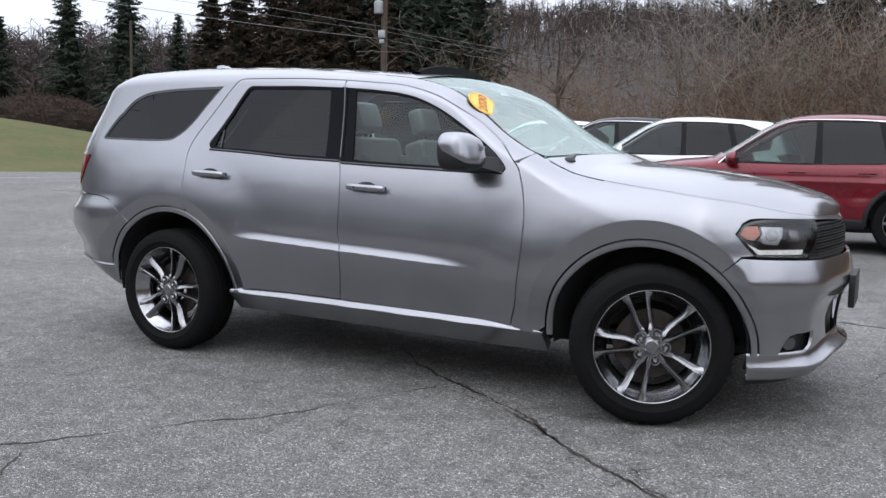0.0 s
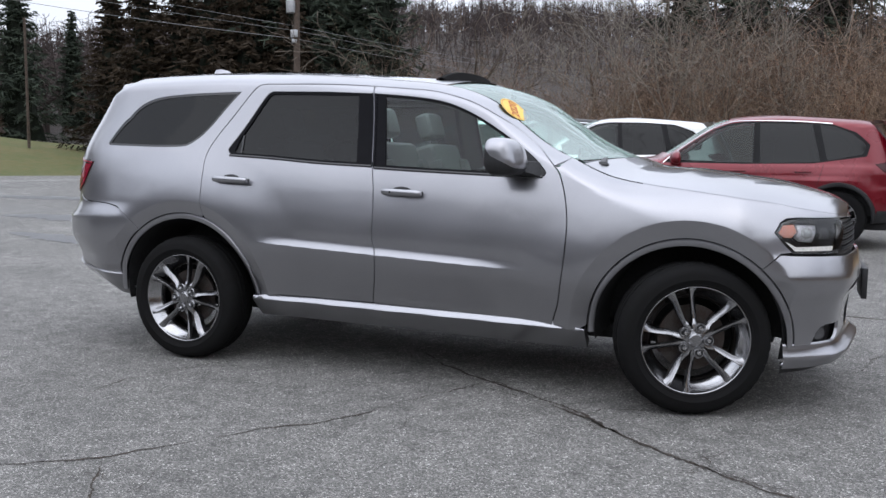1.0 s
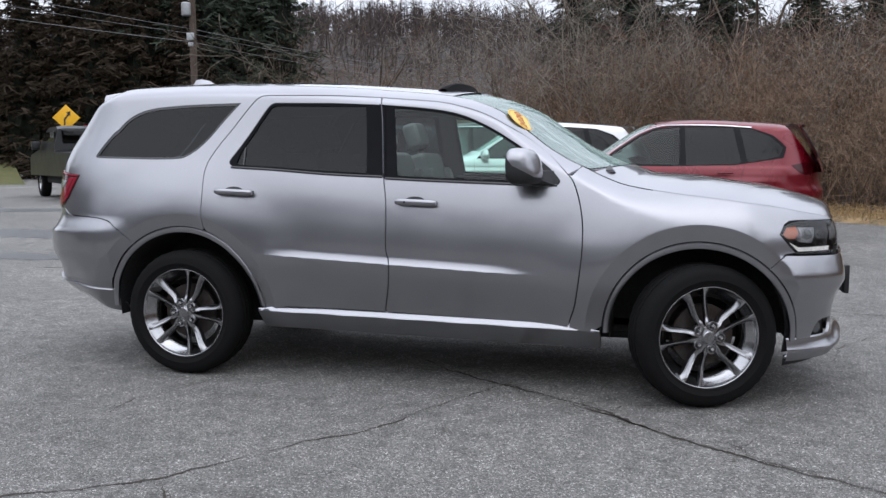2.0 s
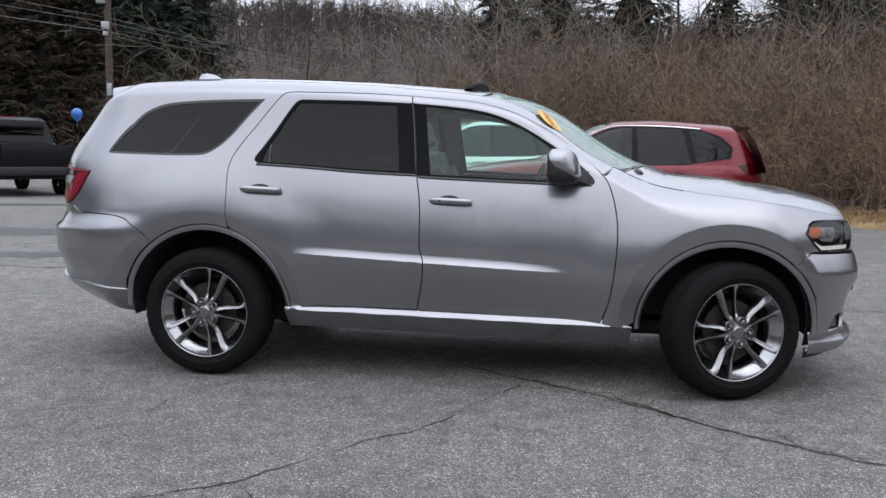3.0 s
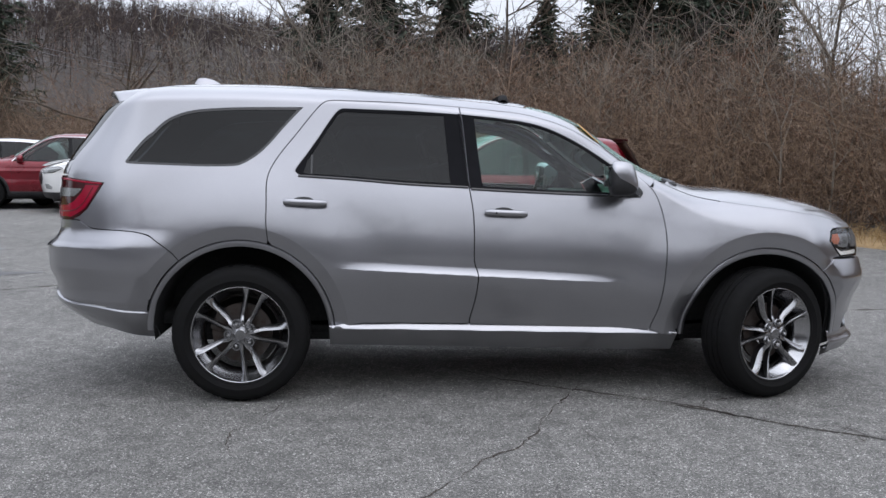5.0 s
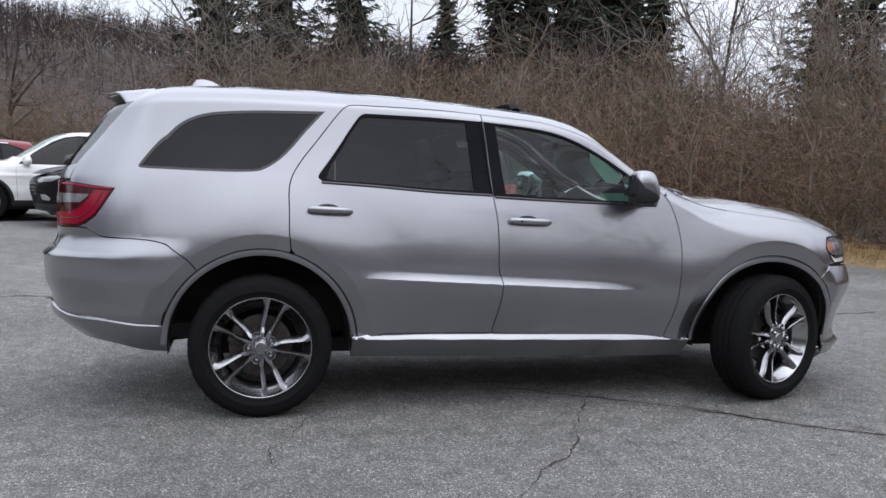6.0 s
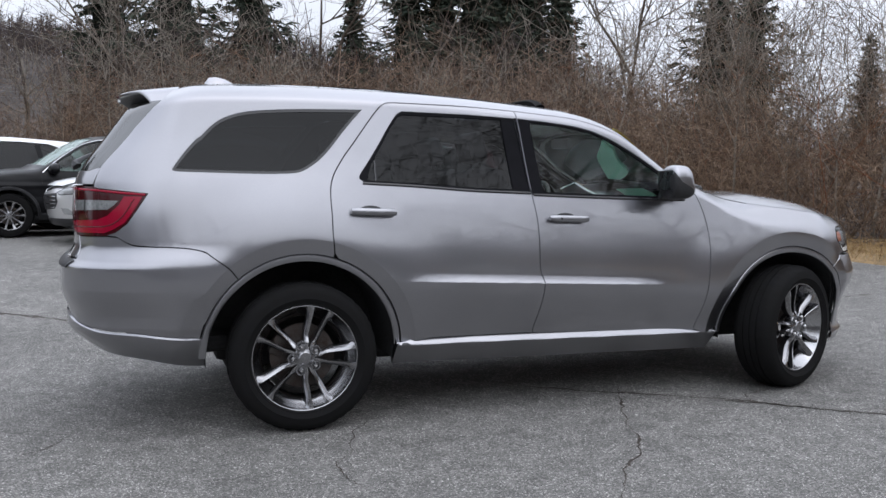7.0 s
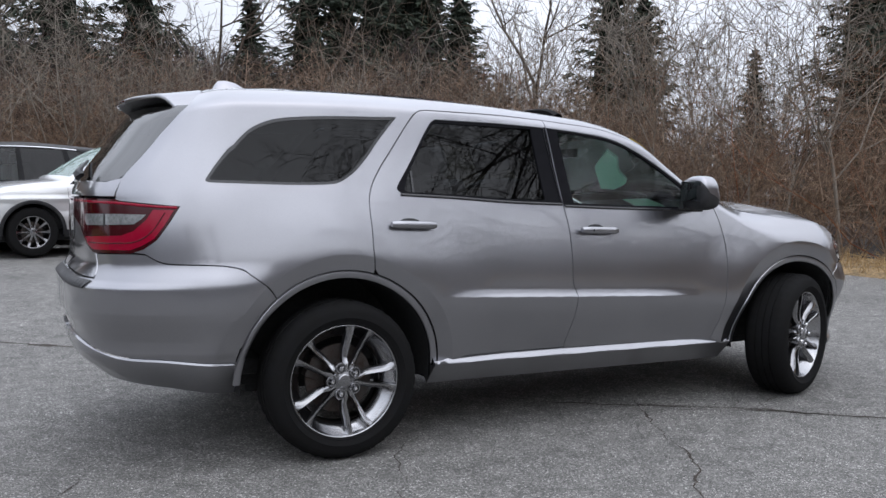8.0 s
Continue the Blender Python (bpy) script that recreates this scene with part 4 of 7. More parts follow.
def chin(path, width):
    """The chin lip: a ledge that swells towards the nose and tucks under at its foot."""
    p = np.array(path, float)
    pos, nrm = skin(p[:, 0], p[:, 1]), skin_normal(skin, p[:, 0], p[:, 1])
    up = np.cross(nrm, np.gradient(pos, axis=0))
    up /= np.linalg.norm(up, axis=1, keepdims=True)
    profile = spl([(.52, -.25), (.44, .02), (.28, .16), (.12, .52), (.0, .90), (-.08, 1.0), (-.17, .92), (-.34, .55), (-.52, .10), (-.56, -.6)], 3)
    rows = []
    for i in range(len(p)):
        swell = float(pw(p[i][0], [(3.50, .014), (3.70, .020), (3.86, .036), (4.02, .052), (4.46, .056)]))
        rows.append([pos[i] + up[i] * u * width + nrm[i] * (h * swell if h > 0 else h * .02) for u, h in profile])
    return loft(rows)


side(part("front_lip", chin(spl([(3.495, .300), (3.68, .303), (3.86, .309), (4.0, .320), (4.17, .338), (4.46, .345)], 6), .118), SILVER, bumper, "silver chin lip"))
side(strip_mould("air_dam", skin, spl([(3.52, .225), (3.8, .235), (4.1, .26), (4.46, .27)], 4), .06, .004, BLACK, bumper, off=-.04))
HL = np.array([(3.412, .912), (3.452, .958), (3.500, .972), (3.560, .980), (3.928, .976), (3.900, .929), (3.860, .860), (3.800, .810), (3.520, .814), (3.465, .858)])
head = side(panel("headlamp", skin, shrink(HL, .002), GLOSSBLACK, suv, off=-.035, flange=0, label="clear headlamp with a black bezel and an amber marker"))
side(panel("lens", skin, shrink(HL, .002), LENS, head, off=.002, flange=0))
side(panel("bezel", skin, shrink(HL, .002), GLOSSBLACK, head, [shrink(dense(HL, .02), .012)], off=0, flange=.03))
side(panel("amber_marker", skin, np.array([(3.434, .912), (3.458, .948), (3.528, .952), (3.535, .916), (3.505, .890), (3.466, .892)]), AMBER, head, off=-.003, flange=.01, label="amber side marker"))
side(panel("reflector", skin, np.array([(3.545, .950), (3.668, .948), (3.655, .905), (3.632, .868), (3.562, .874), (3.528, .892), (3.548, .915)]), mat("lamp_reflector", (.62, .63, .65), .22, .45, noise=(18, .6, (.22, .22, .23))), head, off=-.005, flange=.02, step=(.02, .01), label="bright lamp reflector"))
side(panel("projector", skin, dense([(3.600 + .036 * math.cos(a), .912 + .026 * math.sin(a)) for a in np.linspace(0, 6.1, 18)], .02), CLEARLENS, head, off=-.0015, flange=.02))
side(panel("indicator_bulb", skin, np.array([(3.715, .940), (3.765, .938), (3.762, .915), (3.775, .910), (3.770, .885), (3.715, .885), (3.722, .905), (3.710, .915)]), mat("indicator_reflector", (.30, .30, .31), .2, .8), head, off=-.018, flange=.02))
side(panel("running_light", skin, np.array([(3.462, .876), (3.530, .846), (3.782, .847), (3.774, .826), (3.530, .826), (3.484, .852)]), mat("running_light_white", (.92, .92, .92), .25, noise=(60, .35, None), emit=(1, 1, 1, .14)), head, off=-.0015, flange=.01, label="white running light strip"))
grille = side(panel("grille", skin, np.array([(3.935, .972), (3.905, .915), (3.870, .850), (3.835, .808), (4.46, .806), (4.46, .955), (4.2, .968)]), BLACK, suv, off=-.02, flange=.0, label="black mesh grille"))
for k in range(11):
    z = .822 + .0135 * k
    side(strip_mould("grille_bar", skin, [(s, z) for s in np.linspace(3.85 + .55 * (z - .81), 4.46, 24)], .0045, .004, BLACK, grille, off=-.010, seg=3))
for k in range(26):
    s = 3.905 + .021 * k
    side(strip_mould("grille_upright", skin, [(s + .012 * (j % 2), .820 + .0135 * j) for j in range(min(11, 3 + int((s - 3.86) / .008)))], .0045, .004, BLACK, grille, off=-.011, seg=3))
part("plate_mount", bevel_box(3.812, 3.842, -.17, .17, .525, .690, .006), BLACK, suv, "black plate bracket")

# door handles
def handle(x, z, tilt, parent):
    h = empty("door_handle")
    h.parent = parent
    tagged(h, "silver pull handle over a dark cup")
    y = float(skin(x, z)[1])
    rows = []
    for k in range(17):
        u = -1 + 2 * k / 16
        w = .0185 * (1 - .30 * abs(u) ** 10)
        out = .040 - .014 * abs(u) ** 6
        rows.append([(x + .118 * u, y - out + .013 * math.cos(a), z + tilt * .118 * u + w * math.sin(a)) for a in np.linspace(0, 2 * math.pi, 13)[:-1]])
    bm = loft(rows, True)
    bmesh.ops.holes_fill(bm, edges=[e for e in bm.edges if len(e.link_faces) == 1])
    side(part("grip", bm, SILVER, h))
    cup = dense([(x - .012 + .062 * math.cos(a), z + .004 + .027 * math.sin(a)) for a in np.linspace(0, 2 * math.pi, 20)[:-1]], .02)
    side(panel("cup", skin, cup, BLACK, h, off=.0015, flange=0))
    side(panel("shadow_gap", skin, np.array([(x + .085, z - .010), (x + .118, z - .010), (x + .118, z + .006), (x + .085, z + .006)]), BLACK, h, off=.002, flange=0))
    return h


handle(.355, 1.108, -.035, rear_door)
fh = handle(1.463, 1.060, -.035, front_door)
lockcap = part("lock_barrel", lathe([(.0, -.004), (.006, -.003), (.006, .004), (.0, .004)], 12), BLACK, fh)
lockcap.location = (1.405, float(skin(1.405, 1.062)[1]) - .05, 1.062)
side(lockcap)

# door mirror
mirror = empty("door_mirror")
mirror.parent = front_door
tagged(mirror, "silver and black door mirror with a turn signal")
rows = []
for k in range(26):
    u = math.sin(math.pi / 2 * k / 25)
    e = max(0.0, 1 - max(0, (u - .35) / .65) ** 4.0) ** (1 / 3.4) * .98 + .02
    n = .84 + .16 * min(1, u * 3)
    cx, cz = 2.080 - .040 * u, 1.256 + .008 * u
    p_ = 3.3
    row = []
    for a_ in np.linspace(0, 2 * math.pi, 65)[:-1]:
        c_, s_ = math.cos(a_), math.sin(a_)
        f_ = (abs(c_) ** p_ + abs(s_) ** p_) ** (-1 / p_)
        row.append((cx + .106 * e * n * f_ * c_ * (1.0 - .22 * s_ if c_ > 0 else .50), -.925 - .215 * u, cz + .096 * (e * .85 + .15 * min(1, 6 * (1 - u))) * n * f_ * s_))
    rows.append(row)
bm = loft(rows, True)
bmesh.ops.holes_fill(bm, edges=[e for e in bm.edges if len(e.link_faces) == 1])
for i, f in enumerate(bm.faces):
    a_ = 2 * math.pi * (i % 64 + .5) / 64
    f.material_index = 1 if i < 25 * 64 and (math.sin(a_) < -.58 or math.cos(a_) < -.80) else 0
side(part("housing", bm, [SILVER, BLACK], mirror))
side(part("mirror_arm", loft([[(2.06, -.86, 1.155), (2.24, -.86, 1.155), (2.22, -.86, 1.235), (2.09, -.86, 1.245)], [(2.05, -.96, 1.185), (2.17, -.96, 1.185), (2.15, -.96, 1.235), (2.06, -.96, 1.24)]], True), BLACK, mirror))
side(part("turn_signal", bevel_box(2.112, 2.134, -1.11, -.99, 1.200, 1.218, .004), CLEARLENS, mirror, "clear turn signal strip"))
side(panel("mirror_base", skin, np.array([(2.06, 1.170), (2.245, 1.166), (2.252, 1.186), (2.17, 1.266), (2.13, 1.296), (2.105, 1.23)]), BLACK, mirror, off=.004, flange=.012))
side(part("mirror_glass", bevel_box(2.000, 2.006, -1.11, -.955, 1.215, 1.325, .003), mat("dark_mirror", (.16, .17, .18), .04, 1.0), mirror))

# front wipers
for y0, y1 in ((-.62, -.02), (-.02, .58)):
    bm = tube([(2.50, y0, 1.213), (2.495, y0 + .06, 1.232), (2.465, y0 + .3, 1.262), (2.45, y1, 1.280)], [.032, .026, .015, .011])
    lathe([(.0, -.03), (.036, -.03), (.034, .012), (.022, .026), (.0, .03)], 14, "z", bm=bm, centre=(2.50, y0, 1.214))
    part("wiper", bm, BLACK, suv, "black wiper arm")

# windscreen sticker with its year
def on_screen(s, v, lift):
    z = float(pw(s, RAIL))
    e = skin(s, z)
    return Vector((e[0] + screen_bow(s) * (1 - v * v), e[1] * v, e[2] + (.040 - .02 * sm((s - 1.6) / .6)) * (1 - abs(v) ** 2.4) + lift))


def screen_frame(s, v):
    a, b, c = on_screen(s, v, 0), on_screen(s + .02, v, 0), on_screen(s, v - .02, 0)
    dn, lf = (b - a).normalized(), (c - a).normalized()
    n = lf.cross(dn).normalized()
    n = n if n.z > 0 else -n
    return a, dn, n


a, dn, n = screen_frame(1.972, .922)
sticker = empty("year_sticker")
sticker.parent = suv
tagged(sticker, "oval yellow sticker with a red year on the windscreen")
right = (-dn).cross(n).normalized()
up = -dn
basis = Matrix((right, up, n)).transposed().to_4x4()
basis = basis @ Matrix.Diagonal((.66, 1.16, 1, 1)) @ Matrix.Rotation(radians(48), 4, 'Z')
basis.translation = a + n * .003
bm = bmesh.new()
bm.faces.new([bm.verts.new((.098 * math.cos(t), .098 * math.sin(t), 0)) for t in np.linspace(0, 2 * math.pi, 41)[:-1]])
disc = part("disc", bm, YELLOW, sticker)
disc.matrix_basis = basis
bm = bmesh.new()
ring = [[bm.verts.new((r * 1.0 * math.cos(t), r * math.sin(t), .001)) for t in np.linspace(0, 2 * math.pi, 41)[:-1]] for r in (.086, .089)]
for i in range(40):
    bm.faces.new((ring[0][i], ring[0][(i + 1) % 40], ring[1][(i + 1) % 40], ring[1][i]))
part("rim_line", bm, REDINK, sticker).matrix_basis = basis
font = bpy.data.curves.new("year", "FONT")
font.body, font.size, font.align_x, font.align_y, font.extrude = "2020", .080, "CENTER", "CENTER", .0004
font.materials.append(REDINK)
year = new("year", font)
year.parent = sticker
year.matrix_basis = basis @ Matrix.Translation((0, 0, .002))

# wheels
def wheel_mesh():
    w = empty("wheel")
    prof = [(.262, .006), (.272, -.007), (.276, -.009), (.279, -.008), (.300, -.020), (.303, -.0215), (.306, -.020), (.330, -.020), (.350, -.010), (.364, .004), (.372, .022)]
    tread = [(.376, .034), (.376, .062), (.369, .064), (.369, .072), (.378, .074), (.378, .104), (.370, .106), (.370, .114), (.378, .116), (.378, .146), (.369, .148), (.369, .156), (.376, .158), (.376, .186)]
    back = [(.372, .198), (.364, .216), (.350, .230), (.320, .240), (.280, .228), (.262, .214)]
    n = 120
    bm = bmesh.new()
    rings = []
    for k in range(n):
        a = 2 * math.pi * k / n
        cut = .003 if k % 3 == 0 else 0
        ring = []
        for i, (r, h) in enumerate(prof + tread + back):
            rr = r - (cut if (9 <= i <= 12 or 23 <= i <= 26) else cut * .6 if 12 < i < 23 and (k // 3 + i) % 2 else 0)
            ring.append(bm.verts.new((rr * math.cos(a), h, rr * math.sin(a))))
        rings.append(ring)
    for k in range(n):
        a, b = rings[k], rings[(k + 1) % n]
        for i in range(len(a) - 1):
            bm.faces.new((a[i], a[i + 1], b[i + 1], b[i]))
    part("tyre", bm, RUBBER, w, "black road tyre", sharp=30)
    rim = part("rim", lathe([(.262, .010), (.268, .006), (.2695, .002), (.2675, -.001), (.264, -.001), (.2615, .003), (.258, .010), (.252, .018), (.243, .030), (.230, .045), (.216, .058), (.204, .078), (.200, .10), (.206, .108), (.226, .108), (.233, .12), (.233, .20), (.262, .212)], 96, closed=False), [ALLOY], w, "dished satin alloy rim with five pairs of spokes", sharp=60)
    part("barrel", lathe([(.2325, .112), (.230, .13), (.230, .20)], 48, closed=False), DARKALLOY, rim)
    for pair in range(5):
        mid = radians(71 + 72 * pair)
        for sgn in (-1, 1):
            rows = []
            for r in np.concatenate([np.linspace(.050, .13, 9), np.linspace(.145, .259, 9)]):
                slot = float(pw(r, [(.05, .002), (.075, .004), (.095, .012), (.115, .0185), (.15, .0225), (.26, .0365)]))
                face = float(pw(r, [(.05, .020), (.075, .017), (.095, .011), (.12, .0075), (.20, .0075), (.235, .011), (.26, .020)]))
                slope = float(pw(r, [(.05, .010), (.09, .012), (.14, .017), (.20, .019), (.235, .024), (.26, .040)]))
                y = float(pw(r, [(.05, .012), (.080, .013), (.105, .024), (.13, .024), (.19, .014), (.235, .005), (.26, .003)]))
                deep = float(pw(r, [(.05, .030), (.10, .034), (.20, .038), (.235, .026), (.26, .010)]))
                fall = float(pw(r, [(.05, .010), (.10, .016), (.20, .022), (.235, .018), (.26, .008)]))
                c, s = math.cos(mid), math.sin(mid)
                row = []
                for off, dy in ((slot, deep), (slot, .003), (slot + .002, 0), (slot + face, .0015), (slot + face + slope * .45, fall * .35), (slot + face + slope, fall), (slot + face + slope * .95, fall + deep)):
                    o = off * sgn
                    row.append((r * c - o * s, y + dy, r * s + o * c))
                rows.append(row)
            bm = loft(rows)
            for i, f in enumerate(bm.faces):
                f.material_index = (1, 0, 0, 2, 2, 1)[i % 6]
            part("spoke", bm, [ALLOY, DARKALLOY, HUBALLOY], rim, sharp=28)
    part("hub", lathe([(.0, .010), (.034, .010), (.040, .014), (.052, .015), (.058, .020), (.060, .034), (.060, .09)], 40, closed=False), HUBALLOY, rim)
    part("centre_cap", lathe([(.0, .002), (.028, .003), (.034, .008), (.035, .014)], 28, closed=False), HUBALLOY, rim, "alloy centre cap")
    for q in (-.006, .006):
        part("cap_stripe", bevel_box(-.0025, .0025, .0025, .006, -.011, .011, .0008, 1, m=Matrix.Translation((q, 0, 0)) @ Matrix.Rotation(radians(28), 4, 'Y')), BLACK, rim)
    for k in range(5):
        a = radians(107 + 72 * k)
        at = (.064 * math.cos(a), 0, .064 * math.sin(a))
        part("lug_nut", lathe([(.0, -.010), (.007, -.009), (.0115, -.003), (.0125, .016)], 6, closed=False), SATIN, rim).location = at
        part("lug_pocket", lathe([(.0125, .017), (.0185, .016), (.0200, .0065)], 16, closed=False), DARKALLOY, rim).location = at
        part("lug_seat", lathe([(.0200, .0065), (.0245, .006), (.0275, .010), (.0285, .05)], 20, closed=False), HUBALLOY, rim).location = at
    part("brake_disc", lathe([(.075, .095), (.165, .095), (.165, .112), (.075, .112)], 40), BRAKE, w, "rusty iron brake disc")
    part("caliper", bevel_box(-.05, .05, .075, .14, .10, .172, .012, m=Matrix.Rotation(radians(-65), 4, 'Y')), BRAKE, w)
    return w


rear_wheel = wheel_mesh()
rear_wheel.parent = suv
rear_wheel.location = (0, -.932, .377)
tagged(rear_wheel, "black tyre on a polished ten-spoke alloy")


def wheel_at(m):
    w = copy_thing(rear_wheel, m)
    w.parent = suv
    return w


FLIP = Matrix.Rotation(math.pi, 4, 'Z')
wheel_at(pose(3.045, -.935, .377, 0, -36, 20))
wheel_at(Matrix.Translation((0, .932, .377)) @ FLIP)
wheel_at(Matrix.Translation((2.99, .932, .377)) @ Matrix.Rotation(radians(20), 4, 'Z') @ FLIP)

# cabin
def seat(x, y, m):
    s = empty("car_seat", Matrix.Translation((x, y, 0)))
    s.parent = suv
    tagged(s, "grey leather car seat with a headrest")
    part("cushion", bevel_box(-.05, .50, -.26, .26, .62, .80, .06, 3), m, s)
    tilt = Matrix.Translation((0, 0, .74)) @ Matrix.Rotation(radians(-17), 4, 'Y')
    bm = bevel_box(-.10, .06, -.25, .25, 0, .62, .055, 3, m=tilt)
    for q in (-.22, .22):
        bevel_box(-.04, .10, q - .05, q + .05, .08, .50, .035, 2, bm=bm, m=tilt)
    part("seat_back", bm, m, s)
    head_m = tilt @ Matrix.Translation((0, 0, .645))
    part("headrest", bevel_box(-.075, .035, -.13, .13, .02, .20, .045, 3, m=head_m), m, s)
    for q in (-.06, .06):
        part("post", tube([head_m @ Vector((-.02, q, -.06)), head_m @ Vector((-.02, q, .05))], .006), CHROME, s)
    return s


for y in (-.38, .38):
    seat(1.33, y, LEATHER)
    seat(.66, y, LEATHER)
bm = bevel_box(1.98, 2.40, -.80, .80, .88, 1.10, .05, 3)
bevel_box(2.12, 2.46, -.78, .78, 1.02, 1.14, .04, 3, bm=bm)
bevel_box(1.98, 2.2, .16, .60, 1.05, 1.17, .04, 3, bm=bm)
part("dashboard", bm, mat("dashboard_skin", (.24, .245, .24), .5, noise=(40, .25, None), bump=(300, .0005)), suv, "dark moulded dashboard")
part("console", bevel_box(1.1, 2.05, -.13, .13, .55, .86, .04), DASH, suv)
tilt = Matrix.Translation((1.86, .38, 1.08)) @ Matrix.Rotation(radians(-68), 4, 'Y')
bm = bmesh.new()
ring = [tilt @ Vector((.185 * math.cos(t), .185 * math.sin(t), 0)) for t in np.linspace(0, 2 * math.pi, 33)]
tube(ring, .015, 8, bm)
for t in (0, math.pi, -math.pi / 2):
    tube([tilt @ Vector((0, 0, -.01)), tilt @ Vector((.18 * math.sin(t), .18 * math.cos(t) if t != -math.pi / 2 else 0, 0))], .014, 6, bm)
part("steering_wheel", bm, DASH, suv, "dark leather steering wheel")
side(strip_mould("pillar_trim", skin, spl([(1.25, 1.655), (1.55, 1.625), (1.72, 1.592), (1.88, 1.527), (2.04, 1.417), (2.2, 1.312), (2.32, 1.245)], 5), .085, .006, DASH, suv, off=-.034, label="dark pillar trim"))
side(strip_mould("pillar_trim", skin, [(x, float(pw(x, RAIL)) - .008) for x in np.linspace(1.6, 2.35, 24)], .095, .004, DASH, suv, off=-.013, label="dark pillar trim"))
part("rear_view_mirror", bevel_box(1.86, 1.89, -.12, .12, 1.48, 1.54, .012), BLACK, suv)
THIN = bpy.data.materials.new("thin_mint_paper")
THIN.use_nodes = True
tn = THIN.node_tree
df, tl, mx = tn.nodes.new("ShaderNodeBsdfDiffuse"), tn.nodes.new("ShaderNodeBsdfTranslucent"), tn.nodes.new("ShaderNodeMixShader")
df.inputs[0].default_value = tl.inputs[0].default_value = (.66, .96, .83, 1)
mx.inputs[0].default_value = .62
tn.links.new(df.outputs[0], mx.inputs[1])
tn.links.new(tl.outputs[0], mx.inputs[2])
tn.links.new(mx.outputs[0], tn.nodes["Material Output"].inputs[0])
top_edge = spl([(1.97, .20), (2.07, -.20), (2.15, -.35), (2.35, -.575)], 4)
low_edge = spl([(2.03, .23), (2.13, .02), (2.24, -.08), (2.36, -.48)], 4)
rows = [[tuple(on_screen(*(p + (q - p) * j / 5), -.014)) for j in range(6)] for p, q in zip(top_edge, low_edge)]
part("paper_sheet", loft(rows), THIN, suv, "pale green paper sheet behind the windscreen")
part("price_sheet", loft([[(2.14, -.46, 1.145), (2.36, -.46, 1.150)], [(2.14, -.34, 1.19), (2.36, -.34, 1.195)], [(2.15, -.24, 1.215), (2.35, -.24, 1.22)]]), THIN, suv, "pale sheet lying on the dashboard")

for ob in list(SIDES):
    mirrored(ob, ob.parent)

# ---- parked cars in the row behind ----
P_W = [(.20, .80), (.32, .87), (.45, .905), (.62, .920), (.80, .918), (.92, .915), (1.0, .90), (1.06, .875), (1.12, .858), (1.5, .752), (1.72, .68)]
P_TOP = [(-2.35, 1.02), (-2.22, 1.20), (-2.10, 1.42), (-1.98, 1.56), (-1.75, 1.600), (-1.2, 1.645), (-.6, 1.675), (-.28, 1.665), (0, 1.625), (.22, 1.53), (.52, 1.34), (.77, 1.18), (.90, 1.115), (1.3, 1.075), (1.80, 1.00), (2.05, .94), (2.25, .86), (2.36, .78)]
P_NOSE = [(.20, 2.10), (.30, 2.22), (.42, 2.28), (.55, 2.31), (.70, 2.33), (.80, 2.31), (.90, 2.24), (1.0, 2.12)]
P_TAIL = [(.28, -2.12), (.40, -2.24), (.50, -2.31), (.72, -2.33), (.80, -2.28), (1.0, -2.25), (1.10, -2.22), (1.4, -2.08), (1.58, -1.97)]
PX, PL, PN = 1.62, 1.25, 2.3
FARGLASS = mat("dark_hatch_glass", (.012, .012, .013), .35, spec=.15, noise=(6, .3, None))
PTINT = glass_mat("dark_parked_glass", (.035, .040, .044), 1.50)
PCLEAR = glass_mat("parked_glass", (.34, .42, .40), 1.55)
P_HUBS = ((-1.35, .365), (1.35, .365))


def pskin(s, z):
    """Left flank of a parked crossover, x forward from its middle, wrapping to the nose and tail; the visible side has positive y."""
    s, z = np.asarray(s, float), np.asarray(z, float)
    fth = np.clip((s - PX) / PL, 0, 1) * np.pi / 2
    rth = np.clip((-PX - s) / PL, 0, 1) * np.pi / 2
    xs = np.where(s > PX, PX + (pw(z, P_NOSE) - PX) * np.sin(fth) ** (2 / PN), np.where(s < -PX, -PX + (pw(z, P_TAIL) + PX) * np.sin(rth) ** (2 / PN), s))
    w = pw(z, P_W)
    d = pw(np.clip(xs, -2.35, 2.36), P_TOP) - z
    w = w - .13 * np.clip(1 - d / .08, 0, 1.2) ** 2
    w = w + .012 * np.clip(1 - np.abs(z - .84) / .05, 0, 1) * sm((xs + 1.7) / .4) - .010 * np.clip(1 - np.abs(z - .66) / .12, 0, 1) * (np.abs(xs) < 1.3)
    for hx, hz in P_HUBS:
        rr = np.hypot(xs - hx, z - hz)
        w = w + .020 * (1 - sm((rr - .46) / .22)) * (z < 1.0)
    y = w * np.where(s > PX, np.cos(fth) ** (2 / PN), np.where(s < -PX, np.cos(rth) ** (2 / PN), 1))
    return np.stack([xs, y, z], -1)


def pskin_r(s, z):
    """The same flank with the outside facing outwards for the sheet tools."""
    q = pskin(s, z)
    return q * np.array([1, -1, 1])


def pdom(x, z):
    x, z = np.broadcast_arrays(np.asarray(x, float), np.asarray(z, float))
    uf = np.clip((x - PX) / (pw(z, P_NOSE) - PX), 0, 1)
    ur = np.clip((-PX - x) / (-PX - pw(z, P_TAIL)), 0, 1)
    return np.stack([np.where(x > PX, PX + np.arcsin(uf ** (PN / 2)) * 2 / np.pi * PL, np.where(x < -PX, -PX - np.arcsin(ur ** (PN / 2)) * 2 / np.pi * PL, x)), z], -1)


